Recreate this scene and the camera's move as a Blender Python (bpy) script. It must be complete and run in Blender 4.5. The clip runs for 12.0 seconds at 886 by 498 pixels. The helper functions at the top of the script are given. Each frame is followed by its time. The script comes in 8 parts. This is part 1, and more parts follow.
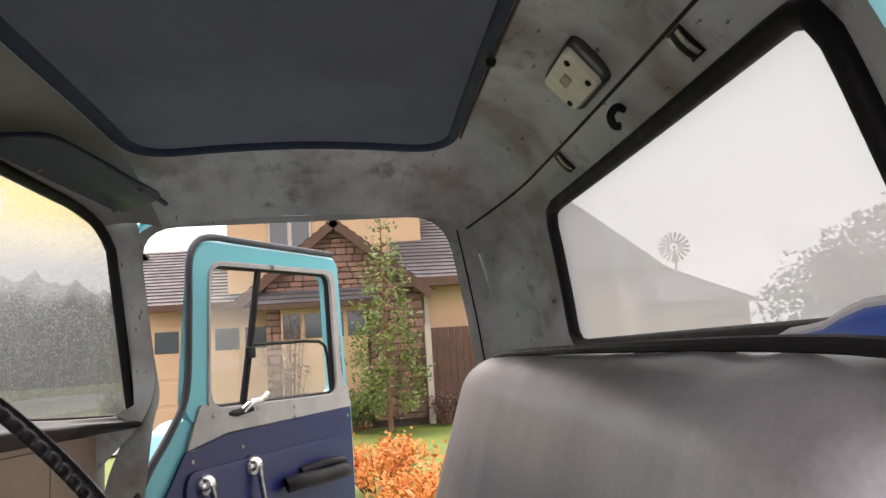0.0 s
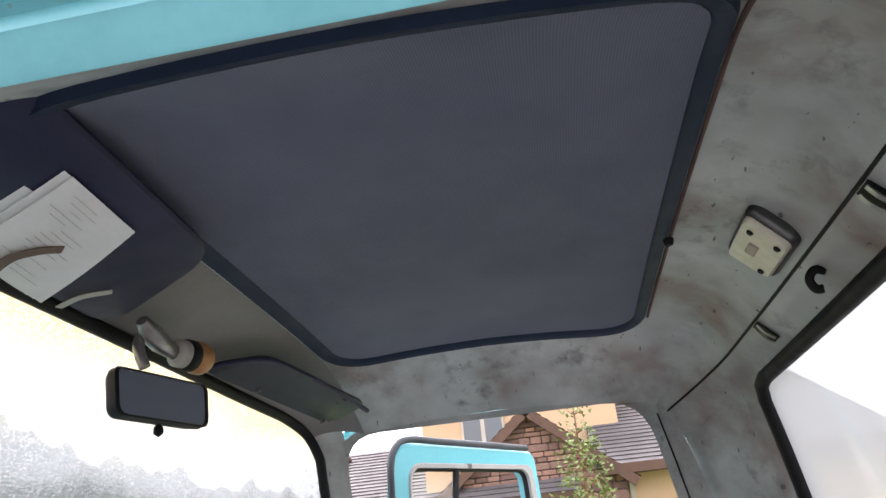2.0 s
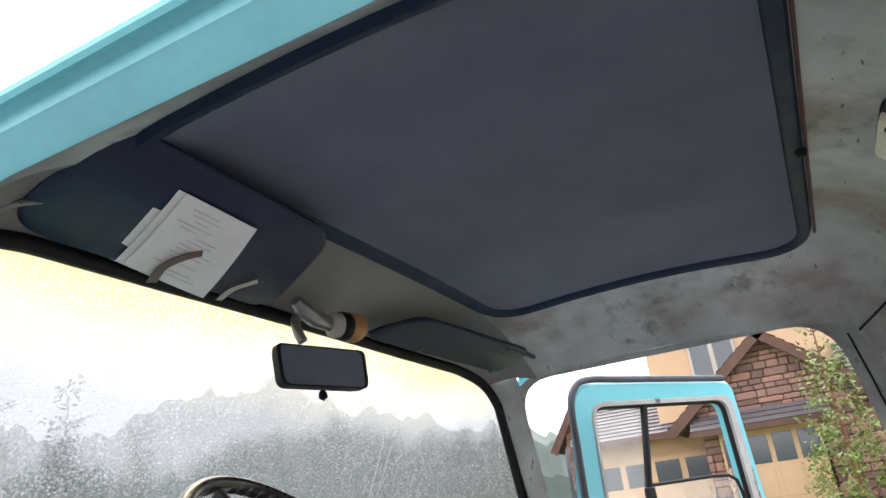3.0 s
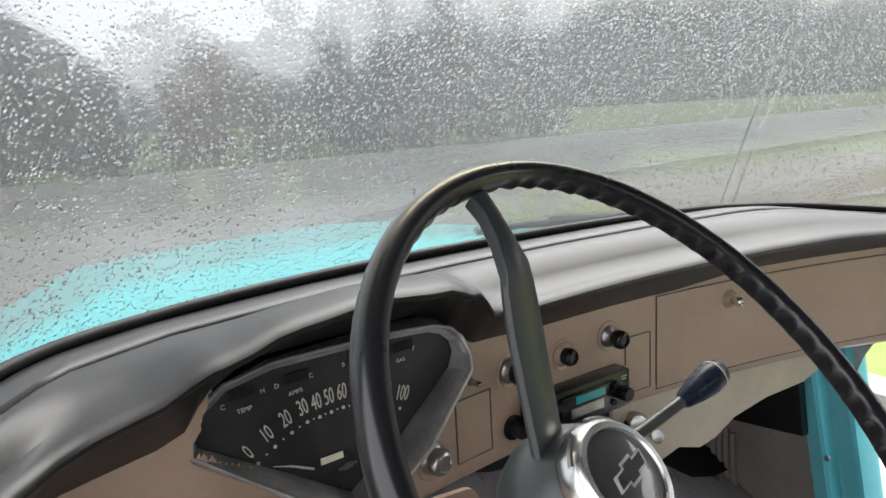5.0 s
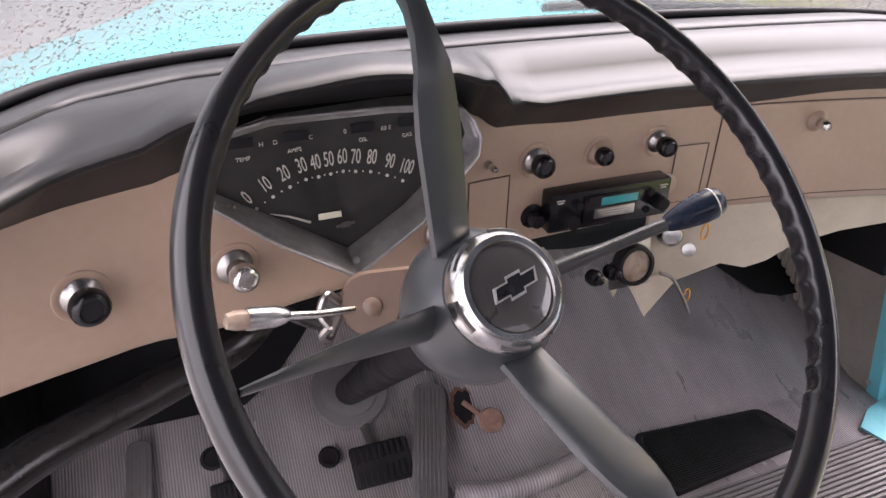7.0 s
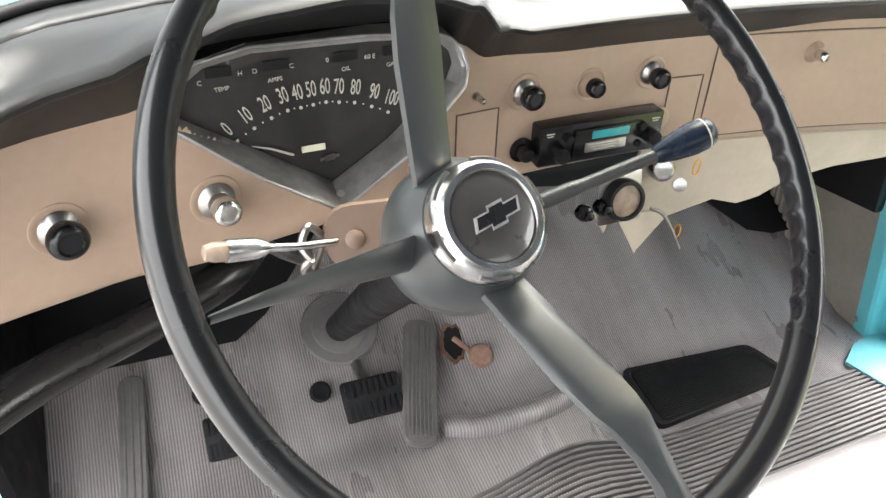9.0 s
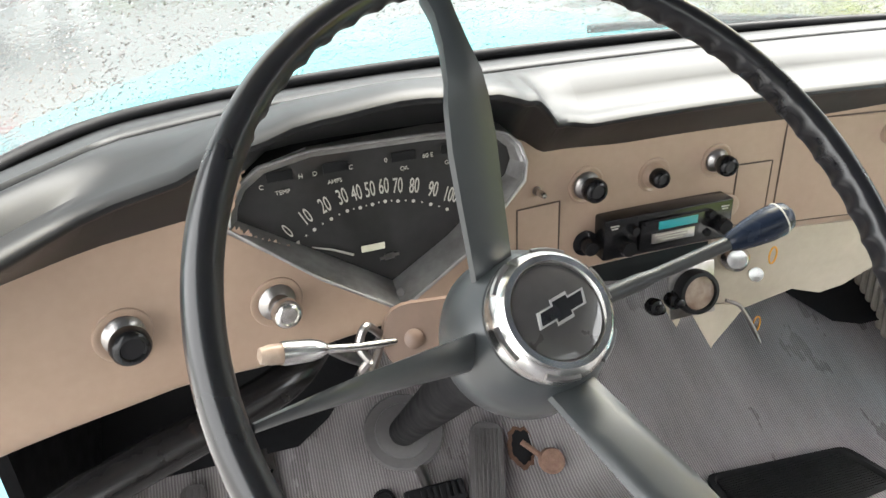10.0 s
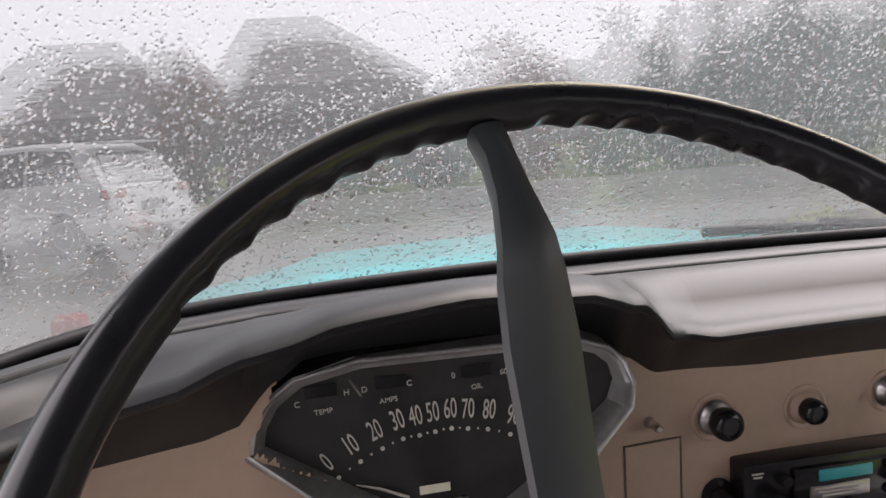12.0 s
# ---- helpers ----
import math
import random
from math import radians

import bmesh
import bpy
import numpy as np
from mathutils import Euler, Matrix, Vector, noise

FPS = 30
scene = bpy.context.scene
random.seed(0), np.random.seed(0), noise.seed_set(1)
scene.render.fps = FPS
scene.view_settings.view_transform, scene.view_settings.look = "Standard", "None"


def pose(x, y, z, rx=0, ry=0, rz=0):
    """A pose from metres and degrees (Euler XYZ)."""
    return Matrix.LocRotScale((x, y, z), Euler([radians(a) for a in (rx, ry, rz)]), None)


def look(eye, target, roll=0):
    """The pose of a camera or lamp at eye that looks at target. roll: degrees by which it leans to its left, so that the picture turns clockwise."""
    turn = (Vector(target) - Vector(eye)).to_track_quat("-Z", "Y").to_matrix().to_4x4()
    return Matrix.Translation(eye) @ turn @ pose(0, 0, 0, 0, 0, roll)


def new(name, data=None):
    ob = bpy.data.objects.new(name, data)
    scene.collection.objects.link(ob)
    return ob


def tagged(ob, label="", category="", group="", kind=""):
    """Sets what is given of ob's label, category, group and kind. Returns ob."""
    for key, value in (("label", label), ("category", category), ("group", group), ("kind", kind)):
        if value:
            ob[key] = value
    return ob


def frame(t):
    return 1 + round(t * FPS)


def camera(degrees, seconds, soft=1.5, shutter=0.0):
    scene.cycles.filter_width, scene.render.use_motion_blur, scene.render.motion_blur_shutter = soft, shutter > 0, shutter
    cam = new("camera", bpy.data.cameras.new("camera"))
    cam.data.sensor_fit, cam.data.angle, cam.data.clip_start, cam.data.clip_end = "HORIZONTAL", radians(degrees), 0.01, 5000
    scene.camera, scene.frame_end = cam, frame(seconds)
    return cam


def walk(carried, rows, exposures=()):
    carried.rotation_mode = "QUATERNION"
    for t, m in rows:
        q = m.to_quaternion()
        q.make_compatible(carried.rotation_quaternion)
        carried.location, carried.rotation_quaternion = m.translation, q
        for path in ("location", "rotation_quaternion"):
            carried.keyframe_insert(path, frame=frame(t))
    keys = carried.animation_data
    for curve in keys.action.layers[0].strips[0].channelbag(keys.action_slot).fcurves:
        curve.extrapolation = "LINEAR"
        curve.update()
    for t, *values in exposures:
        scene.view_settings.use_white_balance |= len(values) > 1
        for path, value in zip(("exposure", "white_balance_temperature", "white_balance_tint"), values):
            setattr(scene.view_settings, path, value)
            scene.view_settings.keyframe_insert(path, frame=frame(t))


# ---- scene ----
cam = camera(63.4, 12.0)
PATH = [
    (0, (-1.091, -0.489, 1.344), (0.874, -0.722, 1.632), -3.8),
    (0.5, (-1.101, -0.483, 1.354), (0.806, -0.71, 1.913), -5.1),
    (1, (-1.111, -0.483, 1.352), (0.745, -0.637, 2.083), -6.0),
    (1.5, (-1.113, -0.475, 1.351), (0.71, -0.464, 2.174), -6.0),
    (2, (-1.107, -0.486, 1.355), (0.705, -0.263, 2.173), -6.0),
    (2.5, (-1.097, -0.568, 1.355), (0.671, -0.055, 2.137), -6.2),
    (3, (-1.09, -0.641, 1.353), (0.593, 0.158, 2.08), -7.0),
    (3.5, (-1.069, -0.61, 1.369), (0.515, 0.426, 2.015), -7.4),
    (3.7, (-1.048, -0.551, 1.365), (0.509, 0.557, 1.956), -7.3),
    (5.3, (-0.628, -0.369, 1.515), (0.207, 1.353, 0.935), -1.2),
    (5.5, (-0.602, -0.385, 1.525), (0.079, 1.380, 0.881), 0.2),
    (5.6, (-0.6, -0.393, 1.521), (0.04, 1.392, 0.886), 0.2),
    (6, (-0.568, -0.416, 1.525), (-0.038, 1.379, 0.82), -0.1),
    (6.5, (-0.561, -0.43, 1.516), (0.008, 1.291, 0.671), 0.3),
    (7, (-0.558, -0.433, 1.506), (0.049, 1.187, 0.502), 1.2),
    (7.5, (-0.558, -0.433, 1.501), (0.066, 1.108, 0.39), 2.2),
    (7.7, (-0.557, -0.432, 1.499), (0.066, 1.08, 0.348), 2.5),
    (9.3, (-0.543, -0.431, 1.494), (0.022, 1.116, 0.359), 0.6),
    (9.5, (-0.540, -0.428, 1.495), (-0.012, 1.176, 0.422), -0.7),
    (10, (-0.538, -0.416, 1.481), (-0.07, 1.304, 0.578), -3.0),
    (10.5, (-0.546, -0.401, 1.475), (-0.003, 1.392, 0.777), -3.5),
    (11, (-0.544, -0.361, 1.462), (0.063, 1.473, 0.946), -4.0),
    (11.5, (-0.531, -0.311, 1.451), (-0.21, 1.634, 1.114), -4.6),
    (12, (-0.482, -0.293, 1.422), (-0.225, 1.669, 1.132), -4.0),
]
walk(cam, [(t, look(eye, target, roll)) for t, eye, target, roll in PATH], exposures=[(0, 1.31, 7050, 20), (1, 1.53, 6500, 22), (1.5, 1.87, 6500, 19), (2.7, 1.93, 6500, 19), (3.2, 1.52, 6450, 14), (3.7, 1.3, 6500, 9), (5.3, 1.90, 6550, 14), (6, 1.85, 6550, 18), (6.5, 2.0, 6600, 21), (7.5, 2.80, 6650, 31), (9.3, 3.15, 6700, 8), (10, 2.9, 6650, 9), (10.5, 2.58, 6700, 11), (11, 2.05, 6800, 17), (11.5, 1.72, 6750, 20), (12, 1.68, 6750, 22)])


# ---- world and sun ----
world = bpy.data.worlds.new("sky")
scene.world = world
world.use_nodes = True
wt = world.node_tree
sky = wt.nodes.new("ShaderNodeTexSky")
sky.sky_type = "NISHITA"
sky.sun_disc = False
sky.sun_elevation = radians(54)
sky.sun_rotation = radians(60)
sky.air_density, sky.dust_density, sky.ozone_density = 1.0, 4.0, 0.5
pale = wt.nodes.new("ShaderNodeHueSaturation")
pale.inputs["Saturation"].default_value = 0.12
cloud = wt.nodes.new("ShaderNodeMixRGB")
cloud.inputs["Fac"].default_value = 0.9
cloud.inputs["Color2"].default_value = (7.6, 7.75, 8.0, 1)
wt.links.new(sky.outputs["Color"], pale.inputs["Color"])
wt.links.new(pale.outputs["Color"], cloud.inputs["Color1"])
wt.links.new(cloud.outputs["Color"], wt.nodes["Background"].inputs["Color"])
wt.nodes["Background"].inputs["Strength"].default_value = 0.125
sun = new("sun", bpy.data.lights.new("sun", "SUN"))
sun.data.energy, sun.data.angle, sun.data.color = 2.6, radians(50), (1, 0.98, 0.95)
sun.matrix_world = look((2.6, 1.5, 4.2), (0, 0, 0))


# ---- materials ----
def mat(name, color, rough=0.5, metal=0.0, spec=0.5, coat=0.0):
    m = bpy.data.materials.new(name)
    m.use_nodes = True
    b = m.node_tree.nodes["Principled BSDF"]
    b.inputs["Base Color"].default_value = (*color, 1)
    b.inputs["Roughness"].default_value = rough
    b.inputs["Metallic"].default_value = metal
    b.inputs["Specular IOR Level"].default_value = spec
    b.inputs["Coat Weight"].default_value = coat
    return m


def node(m, kind, **values):
    n = m.node_tree.nodes.new(kind)
    for key, value in values.items():
        n.inputs[key].default_value = value
    return n


def join(m, a, b):
    m.node_tree.links.new(a, b)


def coords(m, stretch=(1, 1, 1)):
    tc = m.node_tree.nodes.new("ShaderNodeTexCoord")
    mp = m.node_tree.nodes.new("ShaderNodeMapping")
    mp.inputs["Scale"].default_value = stretch
    join(m, tc.outputs["Object"], mp.inputs["Vector"])
    return mp.outputs["Vector"]


def ramp(m, source, stops):
    r = m.node_tree.nodes.new("ShaderNodeValToRGB")
    while len(r.color_ramp.elements) < len(stops):
        r.color_ramp.elements.new(0.5)
    for e, (at, c) in zip(r.color_ramp.elements, stops):
        e.position, e.color = at, (*c, 1)
    join(m, source, r.inputs["Fac"])
    return r.outputs["Color"]


def noisy(m, scale, detail=4.0, stretch=(1, 1, 1), rough=0.55):
    n = node(m, "ShaderNodeTexNoise", Scale=scale, Detail=detail, Roughness=rough)
    join(m, coords(m, stretch), n.inputs["Vector"])
    return n.outputs["Fac"]


def blend(m, fac, c1, c2, mode="MIX"):
    """Mixes two colours or sockets by a factor socket or number."""
    x = m.node_tree.nodes.new("ShaderNodeMixRGB")
    x.blend_type = mode
    for v, name in ((fac, "Fac"), (c1, "Color1"), (c2, "Color2")):
        if isinstance(v, (int, float)):
            x.inputs[name].default_value = v
        elif isinstance(v, tuple):
            x.inputs[name].default_value = (*v, 1)
        else:
            join(m, v, x.inputs[name])
    return x.outputs["Color"]


def base(m, socket, name="Base Color"):
    join(m, socket, m.node_tree.nodes["Principled BSDF"].inputs[name])


def bump(m, source, strength=0.2, distance=0.002):
    b = node(m, "ShaderNodeBump", Strength=strength, Distance=distance)
    join(m, source, b.inputs["Height"])
    join(m, b.outputs["Normal"], m.node_tree.nodes["Principled BSDF"].inputs["Normal"])
    return m


def mottled(name, color, dark, rough=0.5, metal=0.0, coarse=6.0, fine=90.0, relief=0.15, low=0.35, high=0.75, spec=0.5, coat=0.0):
    """A colour with broad variation, fine grain and slight relief."""
    m = mat(name, color, rough, metal, spec, coat)
    a = ramp(m, noisy(m, coarse, 5), [(low, dark), (high, color)])
    g = noisy(m, fine, 3)
    c = blend(m, 0.25, a, ramp(m, g, [(0.3, dark), (0.7, color)]))
    base(m, c)
    r = ramp(m, noisy(m, coarse * 2.3, 4), [(0.3, (rough * 0.85,) * 3), (0.8, (min(1, rough * 1.2),) * 3)])
    base(m, r, "Roughness")
    return bump(m, g, relief, 0.001)


AQUA = mottled("aqua_paint", (0.15, 0.51, 0.57), (0.10, 0.40, 0.46), 0.34, coarse=3, coat=0.15, relief=0.03)
# the aqua paint again, brightened for the hood out in daylight
BRIGHTAQUA = mottled("brightened_aqua_paint", (0.10, 0.62, 0.64), (0.08, 0.52, 0.55), 0.45, coarse=3, relief=0.05, spec=0.25)
# worn jamb paint: aqua darkened for the jamb's shade, with rust chips
JAMB = mottled("jamb_paint", (0.14, 0.42, 0.47), (0.09, 0.31, 0.36), 0.38, coarse=5, relief=0.05)
chips = ramp(JAMB, noisy(JAMB, 14, 8), [(0.66, (0, 0, 0)), (0.70, (1, 1, 1))])
base(JAMB, blend(JAMB, chips, JAMB.node_tree.nodes["Principled BSDF"].inputs["Base Color"].links[0].from_socket, (0.16, 0.10, 0.06)))


def stained_metal():
    """Grey-green painted sheet with soft rust-brown blotches, mildew and fine dark scratches."""
    m = mat("stained_grey_paint", (0.2, 0.22, 0.2), 0.5)
    paint = ramp(m, noisy(m, 4, 4), [(0.3, (0.36, 0.405, 0.40)), (0.7, (0.53, 0.560, 0.55))])
    zone = ramp(m, noisy(m, 3.1, 3), [(0.36, (0, 0, 0)), (0.52, (1, 1, 1))])
    soft = ramp(m, noisy(m, 5.0, 5, rough=0.58), [(0.38, (0, 0, 0)), (0.68, (0.90, 0.90, 0.90))])
    cloud = blend(m, 1.0, soft, zone, "MULTIPLY")
    brown = ramp(m, noisy(m, 5, 4), [(0.35, (0.105, 0.090, 0.082)), (0.68, (0.20, 0.130, 0.105))])
    c = blend(m, cloud, paint, brown)
    spots = ramp(m, noisy(m, 22, 6, rough=0.62), [(0.50, (0, 0, 0)), (0.66, (1, 1, 1))])
    near = ramp(m, noisy(m, 4.5, 3), [(0.48, (0, 0, 0)), (0.64, (0.60, 0.60, 0.60))])
    c = blend(m, blend(m, 1.0, spots, near, "MULTIPLY"), c, (0.05, 0.042, 0.038))
    nicks = ramp(m, noisy(m, 30, 3, (1, 3.5, 1)), [(0.69, (0, 0, 0)), (0.72, (0.8, 0.8, 0.8))])
    base(m, blend(m, nicks, c, (0.045, 0.034, 0.03)))
    return bump(m, noisy(m, 60, 5), 0.12, 0.001)


GREYMETAL = stained_metal()
HEADER = mottled("header_grey_paint", (0.245, 0.230, 0.224), (0.175, 0.163, 0.158), 0.4, coarse=5, relief=0.05)


def perforated():
    """Dark blue-black woven headliner with a fine weave."""
    m = mat("headliner_weave", (0.05, 0.055, 0.068), 0.85)
    v = coords(m)
    w1 = m.node_tree.nodes.new("ShaderNodeTexWave")
    w1.inputs["Scale"].default_value = 95
    w1.bands_direction = "X"
    w2 = m.node_tree.nodes.new("ShaderNodeTexWave")
    w2.inputs["Scale"].default_value = 95
    w2.bands_direction = "Y"
    join(m, v, w1.inputs["Vector"])
    join(m, v, w2.inputs["Vector"])
    weave = blend(m, 1.0, w1.outputs["Color"], w2.outputs["Color"], "MULTIPLY")
    c = blend(m, weave, (0.104, 0.117, 0.160), (0.156, 0.174, 0.230))
    worn = ramp(m, noisy(m, 3, 5), [(0.35, (0.75, 0.75, 0.8)), (0.7, (1.15, 1.12, 1.1))])
    base(m, blend(m, 1.0, c, worn, "MULTIPLY"))
    return bump(m, weave, 0.35, 0.001)


WEAVE = perforated()
NAVY = mottled("navy_vinyl", (0.030, 0.033, 0.068), (0.019, 0.021, 0.046), 0.5, spec=0.25, coarse=8, fine=240, relief=0.25)
EDGEVINYL = mottled("blue_black_vinyl_edge", (0.022, 0.036, 0.070), (0.014, 0.023, 0.047), 0.5, spec=0.12, coarse=10, fine=240, relief=0.2)
TEALVINYL = mottled("teal_black_vinyl", (0.034, 0.045, 0.054), (0.018, 0.025, 0.031), 0.42, coarse=9, fine=220, relief=0.2, spec=0.3)
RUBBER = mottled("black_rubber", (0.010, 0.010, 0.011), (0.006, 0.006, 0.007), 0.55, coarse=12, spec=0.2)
BLACK = mottled("black_plastic", (0.011, 0.011, 0.012), (0.007, 0.007, 0.008), 0.2, coarse=9, relief=0.05, spec=0.3)
SPOKE = mottled("grey_black_enamel", (0.032, 0.036, 0.038), (0.022, 0.026, 0.028), 0.46, coarse=9, relief=0.05, spec=0.3, coat=0.8)
SPOKE.node_tree.nodes["Principled BSDF"].inputs["Coat Roughness"].default_value = 0.30
PAD = mottled("dash_vinyl", (0.014, 0.0145, 0.0155), (0.010, 0.0104, 0.0112), 0.45, coarse=7, fine=420, relief=0.08, spec=0.03, coat=1.0)
PAD.node_tree.nodes["Principled BSDF"].inputs["Coat IOR"].default_value = 1.37
PAD.node_tree.nodes["Principled BSDF"].inputs["Coat Roughness"].default_value = 0.40
TAN = mottled("tan_dash_paint", (0.380, 0.274, 0.206), (0.295, 0.205, 0.152), 0.42, coarse=4, relief=0.06)
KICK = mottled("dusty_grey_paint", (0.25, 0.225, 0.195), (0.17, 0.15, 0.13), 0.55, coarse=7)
RIM = mottled("black_rim_plastic", (0.012, 0.012, 0.014), (0.009, 0.009, 0.010), 0.30, coarse=9, relief=0.03, spec=0.15, coat=0.85)
RIM.node_tree.nodes["Principled BSDF"].inputs["Coat IOR"].default_value = 1.42
RIM.node_tree.nodes["Principled BSDF"].inputs["Coat Roughness"].default_value = 0.20
PLATE = mottled("dull_grey_sheet", (0.11, 0.105, 0.105), (0.075, 0.07, 0.07), 0.45, coarse=9)
ROD = mottled("dark_worn_steel", (0.10, 0.105, 0.105), (0.06, 0.06, 0.06), 0.34, metal=0.7, coarse=25)
TREAD = mottled("worn_grey_rubber", (0.13, 0.12, 0.12), (0.085, 0.078, 0.078), 0.5, coarse=14)
NAVYKNOB = mottled("blue_black_bakelite", (0.011, 0.017, 0.032), (0.007, 0.011, 0.021), 0.26, spec=0.25, coarse=20, relief=0.03)
CREAM = mottled("cream_paint", (0.46, 0.40, 0.32), (0.36, 0.31, 0.24), 0.5, coarse=10)
# pale base colour puts the chrome outline's bright reflection in
PALESHINE = mottled("pale_painted_shine", (0.50, 0.50, 0.49), (0.30, 0.29, 0.28), 0.35, metal=0.35, coarse=60, relief=0.0)
CHROME = mat("chrome", (0.8, 0.8, 0.8), 0.23, 1.0)
base(CHROME, ramp(CHROME, noisy(CHROME, 40, 5), [(0.35, (0.46, 0.44, 0.41)), (0.6, (0.78, 0.78, 0.77))]))
STEEL = mottled("worn_steel", (0.45, 0.44, 0.43), (0.25, 0.23, 0.22), 0.32, metal=1.0, coarse=25)
BROWN = mottled("brown_bakelite", (0.165, 0.105, 0.075), (0.10, 0.066, 0.048), 0.45, coarse=14)
DIAL = mottled("dial_black", (0.030, 0.029, 0.029), (0.018, 0.0175, 0.0175), 0.5, coarse=14, relief=0.02, spec=0.15, coat=0.5)
SLATE = mottled("slate_rubber", (0.05, 0.055, 0.065), (0.03, 0.033, 0.04), 0.6, coarse=12)
IVORY = mottled("ivory_print", (0.48, 0.46, 0.41), (0.36, 0.34, 0.30), 0.6, coarse=30, relief=0.0)
PAPER = mottled("paper", (0.84, 0.83, 0.82), (0.74, 0.73, 0.72), 0.8, coarse=18, relief=0.05)
INK = mat("faded_ink", (0.42, 0.42, 0.44), 0.8)
WOOD = mottled("turned_wood", (0.52, 0.27, 0.10), (0.36, 0.17, 0.06), 0.4, coarse=30)
WHITE = mottled("white_paint", (0.75, 0.75, 0.74), (0.62, 0.62, 0.61), 0.35, coarse=2, relief=0.02)
LENS = mottled("yellowed_lens", (0.80, 0.79, 0.66), (0.58, 0.55, 0.42), 0.35, coarse=25)
TEAL = mat("radio_dial_glow", (0.02, 0.25, 0.27), 0.3)
ORANGE = mat("orange_cord", (0.65, 0.3, 0.03), 0.6)
BEZEL = mottled("worn_bezel_metal", (0.46, 0.45, 0.44), (0.24, 0.23, 0.225), 0.36, metal=0.8, coarse=25)
RUSTLINE = mottled("rusty_edge", (0.17, 0.095, 0.075), (0.08, 0.05, 0.045), 0.7, coarse=30)
TARP = mottled("blue_tarp", (0.045, 0.15, 0.60), (0.03, 0.09, 0.42), 0.4, coarse=9, relief=0.3)
BLUE = mottled("navy_blue_enamel", (0.014, 0.020, 0.11), (0.010, 0.014, 0.075), 0.35, coarse=4, relief=0.03)
SEATCLOTH = mottled("grey_seat_vinyl", (0.24, 0.232, 0.240), (0.11, 0.108, 0.116), 0.45, coarse=4, fine=200, relief=0.3, coat=1.0)
SEATCLOTH.node_tree.nodes["Principled BSDF"].inputs["Coat Roughness"].default_value = 0.34
streaks = ramp(SEATCLOTH, noisy(SEATCLOTH, 14, 7, (1, 0.45, 0.45), 0.65), [(0.35, (0.74, 0.72, 0.74)), (0.7, (1.12, 1.10, 1.10))])
base(SEATCLOTH, blend(SEATCLOTH, 1.0, SEATCLOTH.node_tree.nodes["Principled BSDF"].inputs["Base Color"].links[0].from_socket, streaks, "MULTIPLY"))
MAT = mat("ribbed_rubber_mat", (0.09, 0.085, 0.085), 0.33, spec=0.7)
mw = MAT.node_tree.nodes.new("ShaderNodeTexWave")
mw.inputs["Scale"].default_value = 64
mw.bands_direction = "X"
join(MAT, coords(MAT), mw.inputs["Vector"])
mdirt = ramp(MAT, noisy(MAT, 7, 5, (1.6, 0.45, 0.45)), [(0.12, (0.030, 0.027, 0.027)), (0.88, (0.46, 0.418, 0.420))])
base(MAT, blend(MAT, 0.55, mdirt, blend(MAT, mw.outputs["Fac"], (0.055, 0.050, 0.052), (0.31, 0.283, 0.290))))
base(MAT, ramp(MAT, noisy(MAT, 9, 5, (1.6, 0.5, 0.5)), [(0.12, (0.14,) * 3), (0.88, (0.52,) * 3)]), "Roughness")
wear = blend(MAT, 0.25, mw.outputs["Color"], noisy(MAT, 14, 5, (1.5, 0.4, 0.4)))
bump(MAT, wear, 0.6, 0.003)
HORN = mottled("smoky_horn_plastic", (0.060, 0.056, 0.054), (0.030, 0.028, 0.027), 0.30, coarse=16, relief=0.03, coat=1.0)
PIPE = mottled("rusty_black_enamel", (0.020, 0.019, 0.019), (0.011, 0.010, 0.010), 0.24, coarse=7, relief=0.08)
rust = ramp(PIPE, noisy(PIPE, 6, 7, (1, 0.6, 1)), [(0.54, (0, 0, 0)), (0.64, (1, 1, 1))])
base(PIPE, blend(PIPE, rust, PIPE.node_tree.nodes["Principled BSDF"].inputs["Base Color"].links[0].from_socket, (0.10, 0.050, 0.032)))


